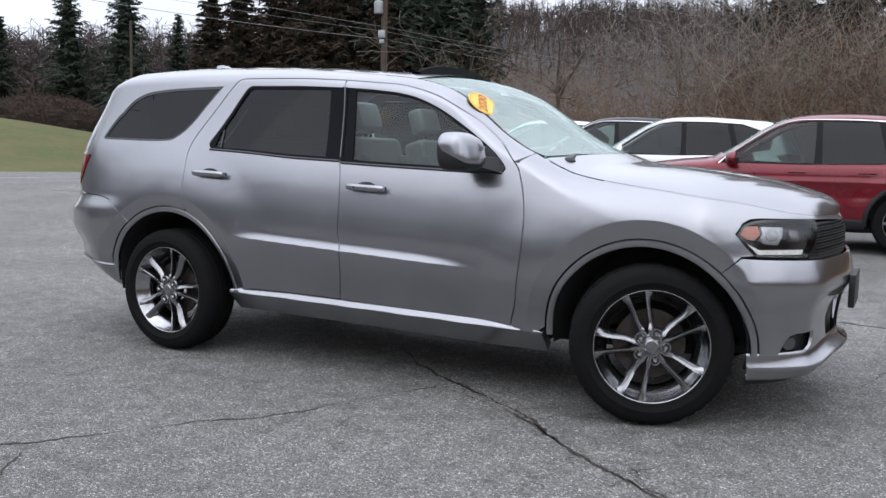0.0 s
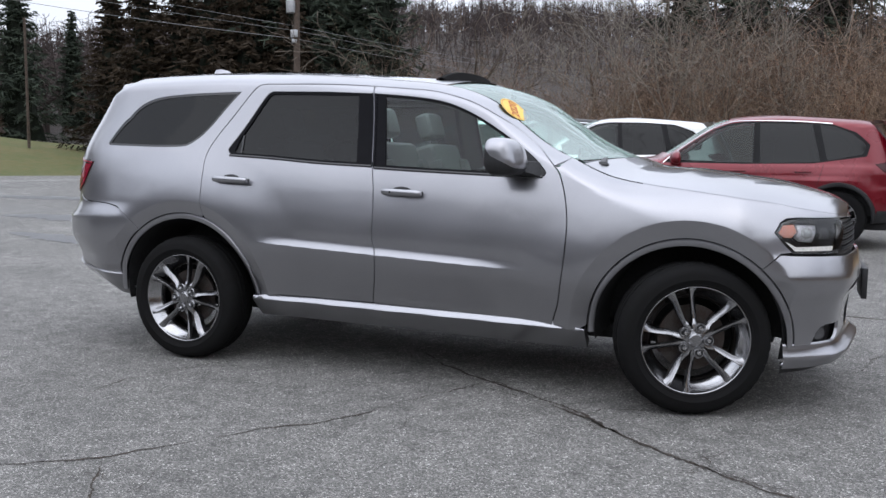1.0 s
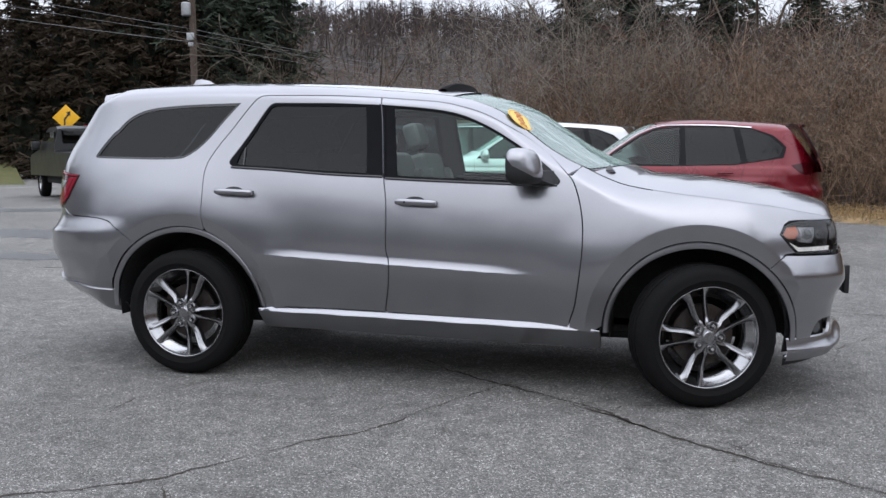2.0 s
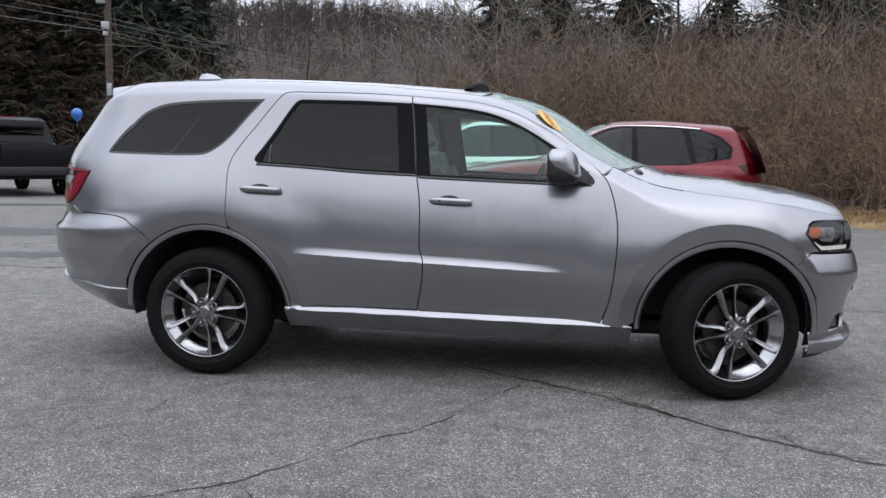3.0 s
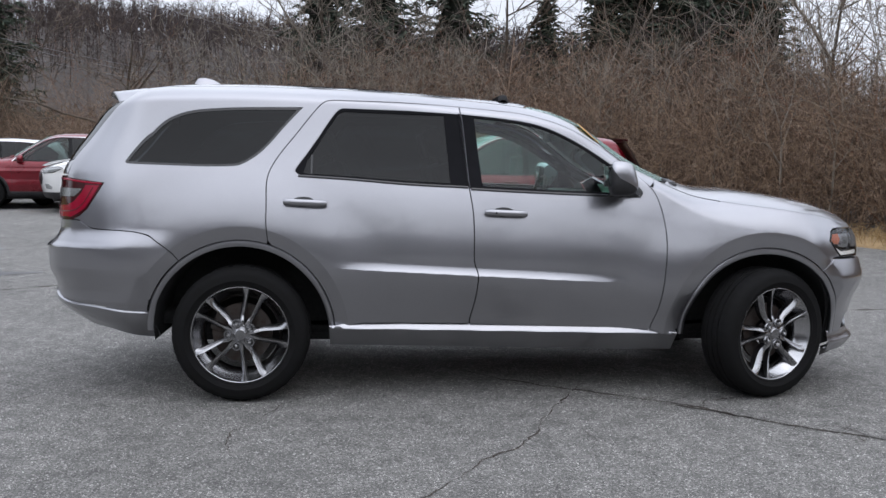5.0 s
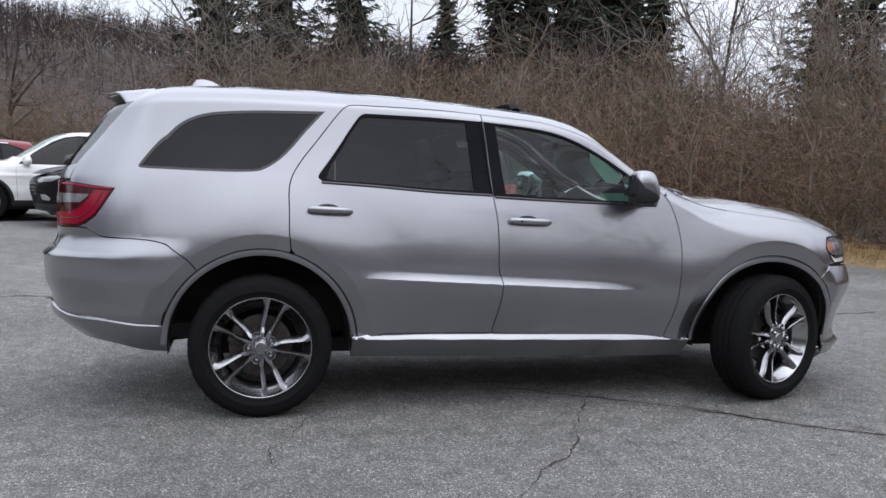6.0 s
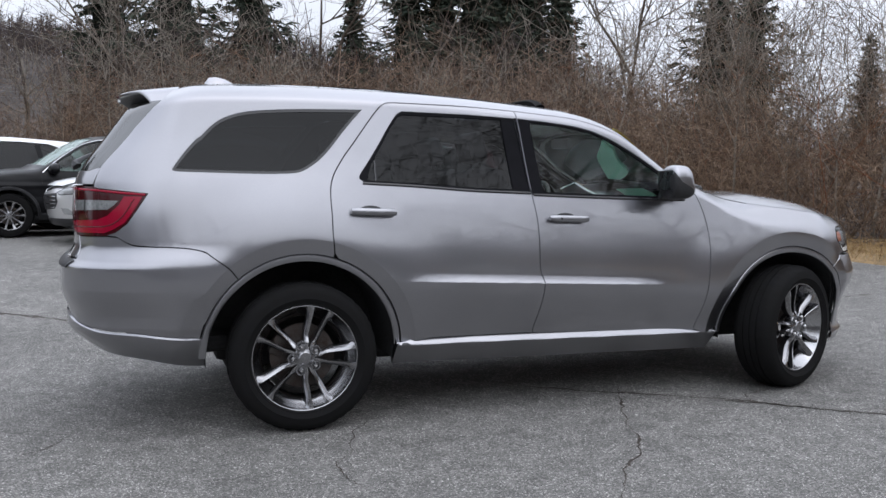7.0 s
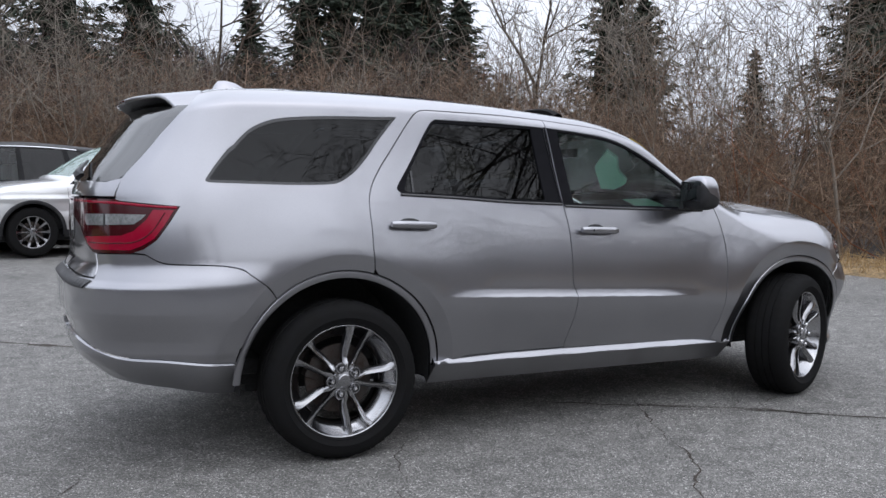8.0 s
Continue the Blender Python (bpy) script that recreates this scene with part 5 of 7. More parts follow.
def parc(hub, r, a0, a1, n=24):
    a = np.radians(np.linspace(a0, a1, n))
    return pdom(hub[0] + r * np.cos(a), hub[1] + r * np.sin(a))


def small_wheel(spokes):
    w = empty("wheel")
    part("tyre", lathe([(.232, .0), (.240, -.012), (.290, -.022), (.335, -.012), (.355, .012), (.362, .05), (.362, .16), (.350, .20), (.300, .215), (.232, .20)], 48), RUBBER, w)
    rim = part("rim", lathe([(.225, .0), (.236, -.002), (.234, .004), (.215, .03), (.205, .08), (.205, .17)], 40, closed=False), ALLOY, w, "bright alloy rim")
    for k in range(spokes):
        a = 2 * math.pi * k / spokes
        rows = []
        for r, y, t in ((.04, .010, .020), (.12, .022, .017), (.18, .014, .020), (.224, .004, .030)):
            c, s = math.cos(a), math.sin(a)
            rows.append([(r * c - o * s, y + dy, r * s + o * c) for o, dy in ((-t, .02), (-t * .7, 0), (t * .7, 0), (t, .02))])
        part("spoke", loft(rows), ALLOY, rim)
    part("hub", lathe([(.0, .008), (.05, .012), (.06, .03)], 20, closed=False), ALLOY, rim)
    part("brake_disc", lathe([(.0, .07), (.15, .07), (.15, .09)], 24, closed=False), BRAKE, w)
    return w


def crossover(label, body, m, spokes=10, height=1.0, sticker=False):
    """A parked crossover with its parts; m is its pose on the lot."""
    car = tagged(empty("parked_suv", m @ Matrix.Diagonal((1, 1, height, 1))), label, "car", "parked cars")
    got = []

    def both(ob):
        got.append(ob)
        return ob

    top = np.linspace(-1.80, 1.98, 70)
    tops = np.stack([top, pw(top, P_TOP) - .004], 1)
    g1 = np.array([(.74, 1.085), (.67, 1.16), (.48, 1.30), (.22, 1.465), (.0, 1.555), (-.14, 1.577), (-.31, 1.585), (-.31, 1.065)])
    g2 = np.array([(-.38, 1.585), (-1.02, 1.572), (-1.13, 1.085), (-.40, 1.062)])
    g3 = np.array([(-1.11, 1.563), (-1.28, 1.545), (-1.50, 1.45), (-1.67, 1.30), (-1.62, 1.18), (-1.21, 1.10)])
    dlo = shrink(np.array([(.82, 1.055), (.70, 1.165), (.50, 1.315), (.24, 1.485), (.02, 1.575), (-.20, 1.603), (-.80, 1.596), (-1.26, 1.564), (-1.54, 1.462), (-1.73, 1.30), (-1.67, 1.155), (-1.05, 1.062), (-.2, 1.045)]), 0)
    tail = [(-2.86, 1.0), (-2.86, .42), (-2.3, .36)]
    nose = [(2.86, .34), (2.86, .80), (2.3, .90)]
    outline = np.vstack([[(-2.2, .36)], parc(P_HUBS[0], .445, 178, 2), [(-.9, .30), (.9, .30)], parc(P_HUBS[1], .445, 178, 2), nose, tops[::-1], [(-2.05, 1.40), (-2.30, 1.15)], tail])
    shell = both(panel("body", pskin_r, outline, body, car, [dlo], step=(.06, .03), flange=.012, edge=.03))
    both(panel("window_surround", pskin_r, dlo, FARGLASS, shell, [g1, g2, g3], off=-.006, flange=0, step=(.08, .05), edge=.03))
    both(panel("front_glass", pskin_r, g1, PCLEAR, shell, off=-.010, flange=0, step=(.1, .08)))
    both(panel("rear_glass", pskin_r, g2, PTINT, shell, off=-.010, flange=0, step=(.1, .08)))
    both(panel("quarter_glass", pskin_r, g3, PTINT, shell, off=-.010, flange=0, step=(.1, .08)))
    both(strip_mould("window_chrome", pskin_r, spl([(.84, 1.052), (.71, 1.172), (.51, 1.322), (.25, 1.492), (.02, 1.582), (-.20, 1.610), (-.80, 1.603), (-1.26, 1.571)], 4), .018, .005, CHROME, shell))
    for x0, z0, x1, z1 in ((-.35, 1.04, -.37, .40), (-1.17, 1.06, -1.08, .72), (.86, 1.0, .84, .45)):
        both(strip_mould("door_gap", pskin_r, [(x0 + (x1 - x0) * k / 8, z0 + (z1 - z0) * k / 8) for k in range(9)], .006, .0012, SHADOW, shell))
    for x in (-.12, -.92):
        both(strip_mould("door_handle", pskin_r, [(x - .10 + .025 * k, .955) for k in range(9)], .024, .026, body, shell))
    for hub in P_HUBS:
        both(strip_mould("arch_cladding", pskin_r, parc(hub, .435, -6, 186, 30), .055, .012, BLACK, shell))
        rows = [[(hub[0] + .43 * math.cos(radians(a)), yy, hub[1] + .43 * math.sin(radians(a))) for a in range(-14, 195, 10)] for yy in (-.90, -.62, -.5)]
        rows.append([(hub[0], -.5, hub[1])] * len(rows[0]))
        both(part("wheel_liner", loft(rows), SHADOW, car))
    both(strip_mould("sill_cladding", pskin_r, [(-.92 + .115 * k, .335) for k in range(17)], .12, .012, BLACK, shell, seg=4))
    both(strip_mould("bumper_cladding", pskin_r, [(1.82 + .065 * k, .34) for k in range(17)], .13, .012, BLACK, shell, seg=4))
    both(strip_mould("bumper_cladding", pskin_r, [(-1.82 - .065 * k, .40) for k in range(17)], .16, .012, BLACK, shell, seg=4))
    hl = np.array([(1.86, .86), (1.98, .885), (2.30, .850), (2.42, .80), (2.36, .765), (2.05, .785)])
    both(panel("headlamp", pskin_r, hl, CLEARLENS, car, off=.006, flange=.01, step=(.05, .03), label="clear headlamp"))
    both(panel("lamp_bezel", pskin_r, shrink(dense(hl, .03), -.012), GLOSSBLACK, car, off=.003, flange=0, step=(.05, .03)))
    both(panel("fog_lamp", pskin_r, np.array([(2.10, .50), (2.20, .56), (2.34, .56), (2.30, .47), (2.14, .46)]), CLEARLENS, car, off=.006, flange=.01, step=(.05, .03)))
    both(panel("grille", pskin_r, np.array([(2.44, .79), (2.86, .76), (2.86, .52), (2.50, .55), (2.40, .66)]), BLACK, car, off=.006, flange=.01, step=(.05, .03), label="black grille"))
    for k in range(4):
        both(strip_mould("grille_bar", pskin_r, [(2.45 + .04 * j, .57 + .055 * k) for j in range(11)], .012, .006, CHROME, car, off=.008))
    both(panel("tail_lamp", pskin_r, np.array([(-1.78, 1.06), (-2.05, 1.10), (-2.45, 1.07), (-2.42, .98), (-2.02, .93), (-1.90, .97)]), DARKRED, car, off=.005, flange=.01, step=(.05, .03), label="red tail lamp"))

    def over(name, x0, x1, m2, bow, crown, lift=0.0, ns=24, nv=17, vm=1.0, lab=""):
        rows = []
        for x in np.linspace(x0, x1, ns):
            z = float(pw(x, P_TOP)) - .004
            e = pskin(float(pdom(x, min(z, .99 if x > 1.5 else z))[0]), z)
            rows.append([(e[0] + bow * (1 - v * v), e[1] * v, z + lift + crown * (1 - abs(v) ** 2.4)) for v in np.linspace(-vm, vm, nv)])
        return part(name, loft(rows), m2, car, lab, sharp=80)

    over("roof", -1.86, -.01, body, .05, .035, lab="painted roof")
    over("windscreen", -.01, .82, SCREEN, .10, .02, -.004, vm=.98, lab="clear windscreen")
    over("bonnet", .78, 2.02, body, .14, .03, lab="painted bonnet")
    over("cowl", .74, .92, BLACK, .13, .01, -.012, 6)
    nose_rows = []
    for k in range(9):
        x = 2.02 + .13 * (k / 8)
        z = float(pw(x, P_TOP)) - .004
        e = pskin(float(pdom(min(x, 2.1), .88)[0]), .88)
        nose_rows.append([(x + .14 * (1 - v * v), float(e[1]) * v, z + .03 * (1 - abs(v) ** 2.4) * (1 - k / 10)) for v in np.linspace(-1, 1, 17)])
    part("bonnet_lip", loft(nose_rows), body, car)
    gate = []
    for z in np.linspace(1.60, .96, 12):
        hw, xt = float(pw(z, P_W)) * .985, float(pw(z, P_TAIL))
        gate.append([(xt + .10 * abs(v) ** 4, hw * v, z) for v in np.linspace(-1, 1, 17)])
    part("tailgate", loft(gate), body, car, "painted tailgate")
    rw = []
    for z in np.linspace(1.57, 1.17, 8):
        hw, xt = float(pw(z, P_W)) * .93, float(pw(z, P_TAIL)) - .012
        rw.append([(xt + .10 * abs(v * .94) ** 4, hw * v, z) for v in np.linspace(-1, 1, 17)])
    part("rear_window", loft(rw), FARGLASS, car, "dark rear window")
    rows = [[(-1.84, y, 1.612 + .03 * (1 - (y / .6) ** 2)), (-1.98, y, 1.600 + .03 * (1 - (y / .6) ** 2)), (-1.985, y, 1.585), (-1.9, y, 1.56)] for y in np.linspace(-.58, .58, 11)]
    part("spoiler", loft(rows), body, car)
    part("underbody", bevel_box(-2.0, 2.05, -.72, .72, .22, .40, .05), SHADOW, car)
    part("cabin_floor", bevel_box(-1.9, 1.2, -.80, .80, .40, .80, .03), SHADOW, car)
    part("dashboard", bevel_box(.37, .82, -.72, .72, .80, 1.06, .06), DASH, car)
    for y in (-.36, .36):
        bm = bevel_box(-.58, -.40, y - .24, y + .24, .78, 1.34, .06)
        bevel_box(-.62, -.52, y - .12, y + .12, 1.36, 1.52, .04, bm=bm)
        part("car_seat", bm, LEATHER, car)
    rows = []
    for k in range(10):
        u = k / 9
        hz, hx = .105 * (1 - .5 * max(0, u - .7)), .20 * (1 - .4 * max(0, u - .7))
        e = max(.04, 1 - u ** 3.5) ** .5
        rows.append([(.66 - .03 * u + hx * e * .5 * math.cos(a) * (1 if math.cos(a) > 0 else .5), -.88 - .24 * u, 1.105 + hz * e * (.72 if math.sin(a) < 0 else 1) * math.sin(a)) for a in np.linspace(0, 2 * math.pi, 17)[:-1]])
    bm = loft(rows, True)
    bmesh.ops.holes_fill(bm, edges=[e for e in bm.edges if len(e.link_faces) == 1])
    both(part("door_mirror", bm, body, car))
    if sticker:
        part("price_sheet", loft([[(.24, .42, 1.475), (.24, -.40, 1.475)], [(.70, .48, 1.20), (.70, -.46, 1.20)]]), THIN, car, "pale mint price sheet behind the windscreen")
    for ob in got:
        mirrored(ob, ob.parent)
    w = small_wheel(spokes)
    w.parent = car
    w.location = (1.35, -.90, .362)
    for x, y in ((-1.35, -1), (1.35, 1), (-1.35, 1)):
        c = copy_thing(w, Matrix.Translation((x, .90 * y, .362)) @ (Matrix.Rotation(math.pi, 4, 'Z') if y > 0 else Matrix()))
        c.parent = car
    return car


def spot(wx, wy, toward, size=1.0):
    """Pose of a car that faces along -x, turned towards the lot's front, with its near front wheel at (wx, wy)."""
    a = math.pi + radians(toward)
    c, s = math.cos(a), math.sin(a)
    x = wx - size * (1.35 * c - .92 * s)
    y = wy - size * (1.35 * s + .92 * c)
    return Matrix.Translation((x, y, float(gz(x, y)))) @ Matrix.Rotation(a, 4, 'Z') @ Matrix.Scale(size, 4)


RED = paint("red_paint", (.165, .003, .012), .35, .28)
RED.node_tree.nodes["Principled BSDF"].inputs["Coat Weight"].default_value = .7
RED.node_tree.nodes["Principled BSDF"].inputs["Coat IOR"].default_value = 1.45
PALE = paint("pale_silver_paint", (.62, .62, .62), .55, .30)
JET = paint("black_paint", (.006, .006, .007), .0, .32)
JET.node_tree.nodes["Principled BSDF"].inputs["Coat Weight"].default_value = .10
JET.node_tree.nodes["Principled BSDF"].inputs["Coat IOR"].default_value = 1.32
JET.node_tree.nodes["Principled BSDF"].inputs["Specular IOR Level"].default_value = .2
WHITE = paint("white_paint", (.78, .78, .77), .0, .30)
GREY = paint("grey_paint", (.16, .165, .17), .6, .3)
crossover("dark red metallic crossover parked in the row, facing the road", RED, spot(1.28, 6.9, 3), 10, 1.01)
crossover("pale silver crossover parked beside the red one", PALE, spot(-.95, 9.25, 12, 1.0), 10)
crossover("black crossover parked beside the pale silver one", JET, spot(-2.75, 11.15, 14, 1.05), 10)
crossover("white crossover parked beside the black one", WHITE, spot(-5.0, 12.9, 14, 1.07), 10, sticker=True)
crossover("bright red crossover parked farther along the row", RED, spot(-7.6, 14.2, 14), 10)
crossover("grey crossover parked beside the second red one", PALE, spot(-9.6, 15.6, 16, .95), 10)
crossover("dark grey car at the far end of the row", GREY, spot(-12.0, 17.8, 18, .95), 10)


def pickup(m):
    car = tagged(empty("pickup_truck", m), "black crew-cab pickup truck seen from behind", "truck", "parked cars")
    prof = [(-2.85, .62), (-2.85, 1.22), (-.85, 1.24), (-.75, 1.30), (-.55, 1.84), (-.30, 1.92), (.70, 1.92), (1.00, 1.82), (1.55, 1.32), (2.65, 1.20), (2.85, 1.0), (2.88, .60)]
    bm = bmesh.new()
    rows = []
    for y in np.linspace(-1, 1, 15):
        row = []
        for x, z in prof:
            tum = max(0, z - 1.25) * .26
            row.append((x, y * (1.0 - tum), z - (.03 * abs(y) ** 8 if z > 1.1 else 0)))
        rows.append(row)
    loft(rows, bm=bm)
    for sgn in (-1, 1):
        pts = [bm.verts.new((x, sgn * (1.0 - max(0, z - 1.25) * .26), z - (.03 if z > 1.1 else 0))) for x, z in prof]
        bm.faces.new(pts)
    bmesh.ops.remove_doubles(bm, verts=bm.verts[:], dist=.001)
    body = part("body", bm, JET, car)
    part("tailgate", bevel_box(-2.885, -2.85, -.78, .78, .70, 1.20, .012), JET, body)
    part("rear_window", bevel_box(-.755, -.60, -.76, .76, 1.38, 1.80, .02, m=Matrix.Translation((.06, 0, 0))), TINT, body)
    for y in (-1, 1):
        part("side_window", bevel_box(-.42, 1.18, y * .90 - .02, y * .90 + .02, 1.36, 1.76, .02), TINT, body)
        part("tail_lamp", bevel_box(-2.89, -2.80, y * .93 - .07, y * .93 + .07, .84, 1.18, .02), REDLENS, body, "tall red tail lamp")
        part("door_mirror", bevel_box(1.12, 1.22, y * 1.12 - .12, y * 1.12 + .10, 1.30, 1.52, .03), BLACK, body)
    part("bumper", bevel_box(-3.0, -2.85, -.95, .95, .50, .70, .03), BLACK, body)
    part("roof_marker", bevel_box(-.50, -.44, -.18, .18, 1.905, 1.93, .008), REDLENS, body)
    part("underbody", bevel_box(-2.7, 2.7, -.8, .8, .40, .66, .04), SHADOW, body)
    w = small_wheel(6)
    w.parent = car
    w.matrix_basis = Matrix.Translation((1.8, -.92, .40)) @ Matrix.Scale(1.1, 4)
    for x, y in ((-1.8, -1), (1.8, 1), (-1.8, 1)):
        c = copy_thing(w, Matrix.Translation((x, .92 * y, .40)) @ (Matrix.Rotation(math.pi, 4, 'Z') if y > 0 else Matrix()))
        c.parent = car
    return car


def set_down(x, y, heading):
    return Matrix.Translation((x, y, float(gz(x, y)))) @ Matrix.Rotation(radians(heading), 4, 'Z')


pickup(set_down(-12.38, 15.16, 138))


def balloon(x, y, z, m, label):
    b = tagged(empty("balloon", Matrix.Translation((x, y, z))), label, "balloon", "balloons")
    part("skin", lathe([(.0, .18), (.06, .172), (.12, .13), (.155, .05), (.155, -.02), (.13, -.10), (.07, -.165), (.018, -.195), (.012, -.21), (.022, -.222), (.0, -.22)], 24, "z", closed=False), m, b)
    part("string", tube([(0, 0, -.21), (.01, .01, -.5), (0, .02, -.85)], .0015, 4), PAPER, b)
    return b


balloon(-12.23, 18.28, 2.38, mat("blue_latex", (.02, .14, .50), .25, coat=.3), "blue balloon tied above a parked car")
balloon(-8.74, 15.73, 2.26, mat("yellow_latex", (.75, .48, .02), .25, coat=.3), "yellow balloon tied above a parked car")

# ---- banks, woods and thicket ----
EDGE = np.array([(13, -30), (11, -14), (10, -6), (9.8, 0), (9.5, 4.5), (8.6, 7.5), (6.4, 10.6), (3.4, 14), (.4, 17.2), (-6, 22), (-14, 29), (-24, 38)], float)
edge_fine = spl(EDGE, 8)


def bank_gap(x, y):
    """Distance beyond the edge of the asphalt (negative on the lot)."""
    p = np.array([x, y], float)
    d = np.hypot(edge_fine[:, 0] - p[0], edge_fine[:, 1] - p[1])
    i = int(np.argmin(d))
    t = edge_fine[min(i + 1, len(edge_fine) - 1)] - edge_fine[max(i - 1, 0)]
    side_ = t[0] * (p[1] - edge_fine[i][1]) - t[1] * (p[0] - edge_fine[i][0])
    return float(d[i]) * (-1 if side_ > 0 else 1)


RISE = [(-180, 6), (-120, 6), (-70, 9), (-45, 15), (-28, 25.0), (-16, 25.4), (-8, 24.2), (6, 20), (25, 8), (60, 3.5), (100, 4), (180, 6)]


def land(x, y):
    """Height of the country round the lot."""
    r, az = math.hypot(x, y), math.degrees(math.atan2(x, y))
    return float(gz(x, y)) + float(pw(az, RISE)) * float(sm((r - 40) / 150)) + .9 * float(sm((r - 14) / 25)) * (1 if az > -38 else 0)


LITTER = mat("leaf_litter", (.042, .034, .030), .95, noise=(.9, .5, (.030, .025, .022)), bump=(25, .03))
STRAW = mat("dead_grass", (.30, .20, .10), .9, noise=(3.2, .5, (.13, .095, .05)), bump=(30, .02))
TURF = mat("winter_lawn", (.044, .062, .014), .95, noise=(.35, .6, (.120, .100, .034)), bump=(7, .10))


def sheet(name, outline_fn, n, radii, m, label, cat, lift=.02):
    verts, faces = [], []
    for i in range(n + 1):
        for r in radii:
            x, y = outline_fn(i / n, r)
            verts.append((x, y, land(x, y) + lift * (1 if r > radii[0] else -2)))
    k = len(radii)
    for i in range(n):
        for j in range(k - 1):
            faces.append((i * k + j, i * k + j + 1, (i + 1) * k + j + 1, (i + 1) * k + j))
    return tagged(mesh(name, verts, faces, m), label, cat, kind="structure")


def wood_out(u, r):
    i = u * (len(edge_fine) - 1)
    k = min(int(i), len(edge_fine) - 2)
    p = edge_fine[k] + (edge_fine[k + 1] - edge_fine[k]) * (i - k)
    o = p / np.hypot(*p)
    q = p + o * r
    return float(q[0]), float(q[1])


sheet("woodland_floor", wood_out, 90, [1.2, 2, 4, 7, 12, 20, 35, 60, 90, 130, 180, 260, 420], LITTER, "brown leaf-littered floor of the wood", "ground", .05)
sheet("grass_verge", wood_out, 90, [-.25, .2, .7, 1.4, 2.2], STRAW, "strip of straw-coloured dead grass along the lot", "verge", .07)
# out-of-view rise, added as ground for the woods that the car reflects
around = lambda u, r: (r * math.sin(radians(60 + 190 * u)), r * math.cos(radians(60 + 190 * u)))
sheet("unseen_bank", around, 60, [46, 60, 90, 130, 180, 260, 420], LITTER, "unseen brown rise added behind the lot under the woods", "ground", .05)


west = lambda u, r: (r * math.sin(radians(-95 + 66 * u)), r * math.cos(radians(-95 + 66 * u)))
sheet("west_bank", west, 40, [66, 74, 90, 130, 180, 260, 420], LITTER, "brown wooded rise beyond the lawn", "ground", .05)


def lawn_out(u, r):
    az = radians(-75 + 33 * u)
    return r * math.sin(az), r * math.cos(az)


verts, faces = [], []
lr = [33, 36, 40, 46, 54, 64, 80]
for i in range(41):
    for r in lr:
        x, y = lawn_out(i / 40, r)
        u = i / 40
        verts.append((x, y, .20 + .03 + 3.3 * float(sm((r - 33) / 26)) * (1 - .55 * float(sm((u - .45) / .5)))))
k = len(lr)
faces = [(i * k + j, i * k + j + 1, (i + 1) * k + j + 1, (i + 1) * k + j) for i in range(40) for j in range(k - 1)]
tagged(mesh("lawn", verts, faces, TURF), "winter lawn on a low bank beyond the road", "lawn", kind="structure")
line = mat("road_line", (.62, .62, .58), .8, noise=(20, .3, None))
verts = []
for x, y in ((-27, 4), (-24, 9), (-21.8, 13.2), (-20.6, 18), (-20.2, 24)):
    verts += [(x, y, float(gz(x, y)) + .004), (x - .14, y, float(gz(x, y)) + .004)]
mesh("edge_line", verts, [(2 * i, 2 * i + 1, 2 * i + 3, 2 * i + 2) for i in range(4)], line, ground)


def island_mat(name, a, b, rough=.85):
    """Bark or needles whose tone changes from piece to piece."""
    m = bpy.data.materials.new(name)
    m.use_nodes = True
    t = m.node_tree
    g, mix = t.nodes.new("ShaderNodeNewGeometry"), t.nodes.new("ShaderNodeMixRGB")
    mix.inputs[1].default_value, mix.inputs[2].default_value = (*a, 1), (*b, 1)
    t.links.new(g.outputs["Random Per Island"], mix.inputs[0])
    t.links.new(mix.outputs[0], t.nodes["Principled BSDF"].inputs["Base Color"])
    t.nodes["Principled BSDF"].inputs["Roughness"].default_value = rough
    t.nodes["Principled BSDF"].inputs["Specular IOR Level"].default_value = .2
    return m


BARK = island_mat("grey_bark", (.075, .058, .045), (.17, .145, .120))
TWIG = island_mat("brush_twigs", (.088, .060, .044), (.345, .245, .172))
# darker copy of the brush twigs: the thicket's inner shade put into the colour
SHADETWIG = island_mat("shaded_twigs", (.050, .034, .026), (.165, .116, .084))
RUST = island_mat("rusty_twigs", (.16, .055, .025), (.26, .11, .05))
PALEBARK = island_mat("pale_bark", (.13, .11, .092), (.26, .23, .195))
NEEDLE = island_mat("spruce_needles", (.024, .033, .025), (.060, .074, .052))
# near-black tone for the shade painted inside the conifer crowns
SHADE = mat("crown_shade", (.016, .019, .014), .95, spec=.1, noise=(3, .5, None))
CEDAR = island_mat("browned_cedar", (.026, .020, .014), (.054, .038, .024))
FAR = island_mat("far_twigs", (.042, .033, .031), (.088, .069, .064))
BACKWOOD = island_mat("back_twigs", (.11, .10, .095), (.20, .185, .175))


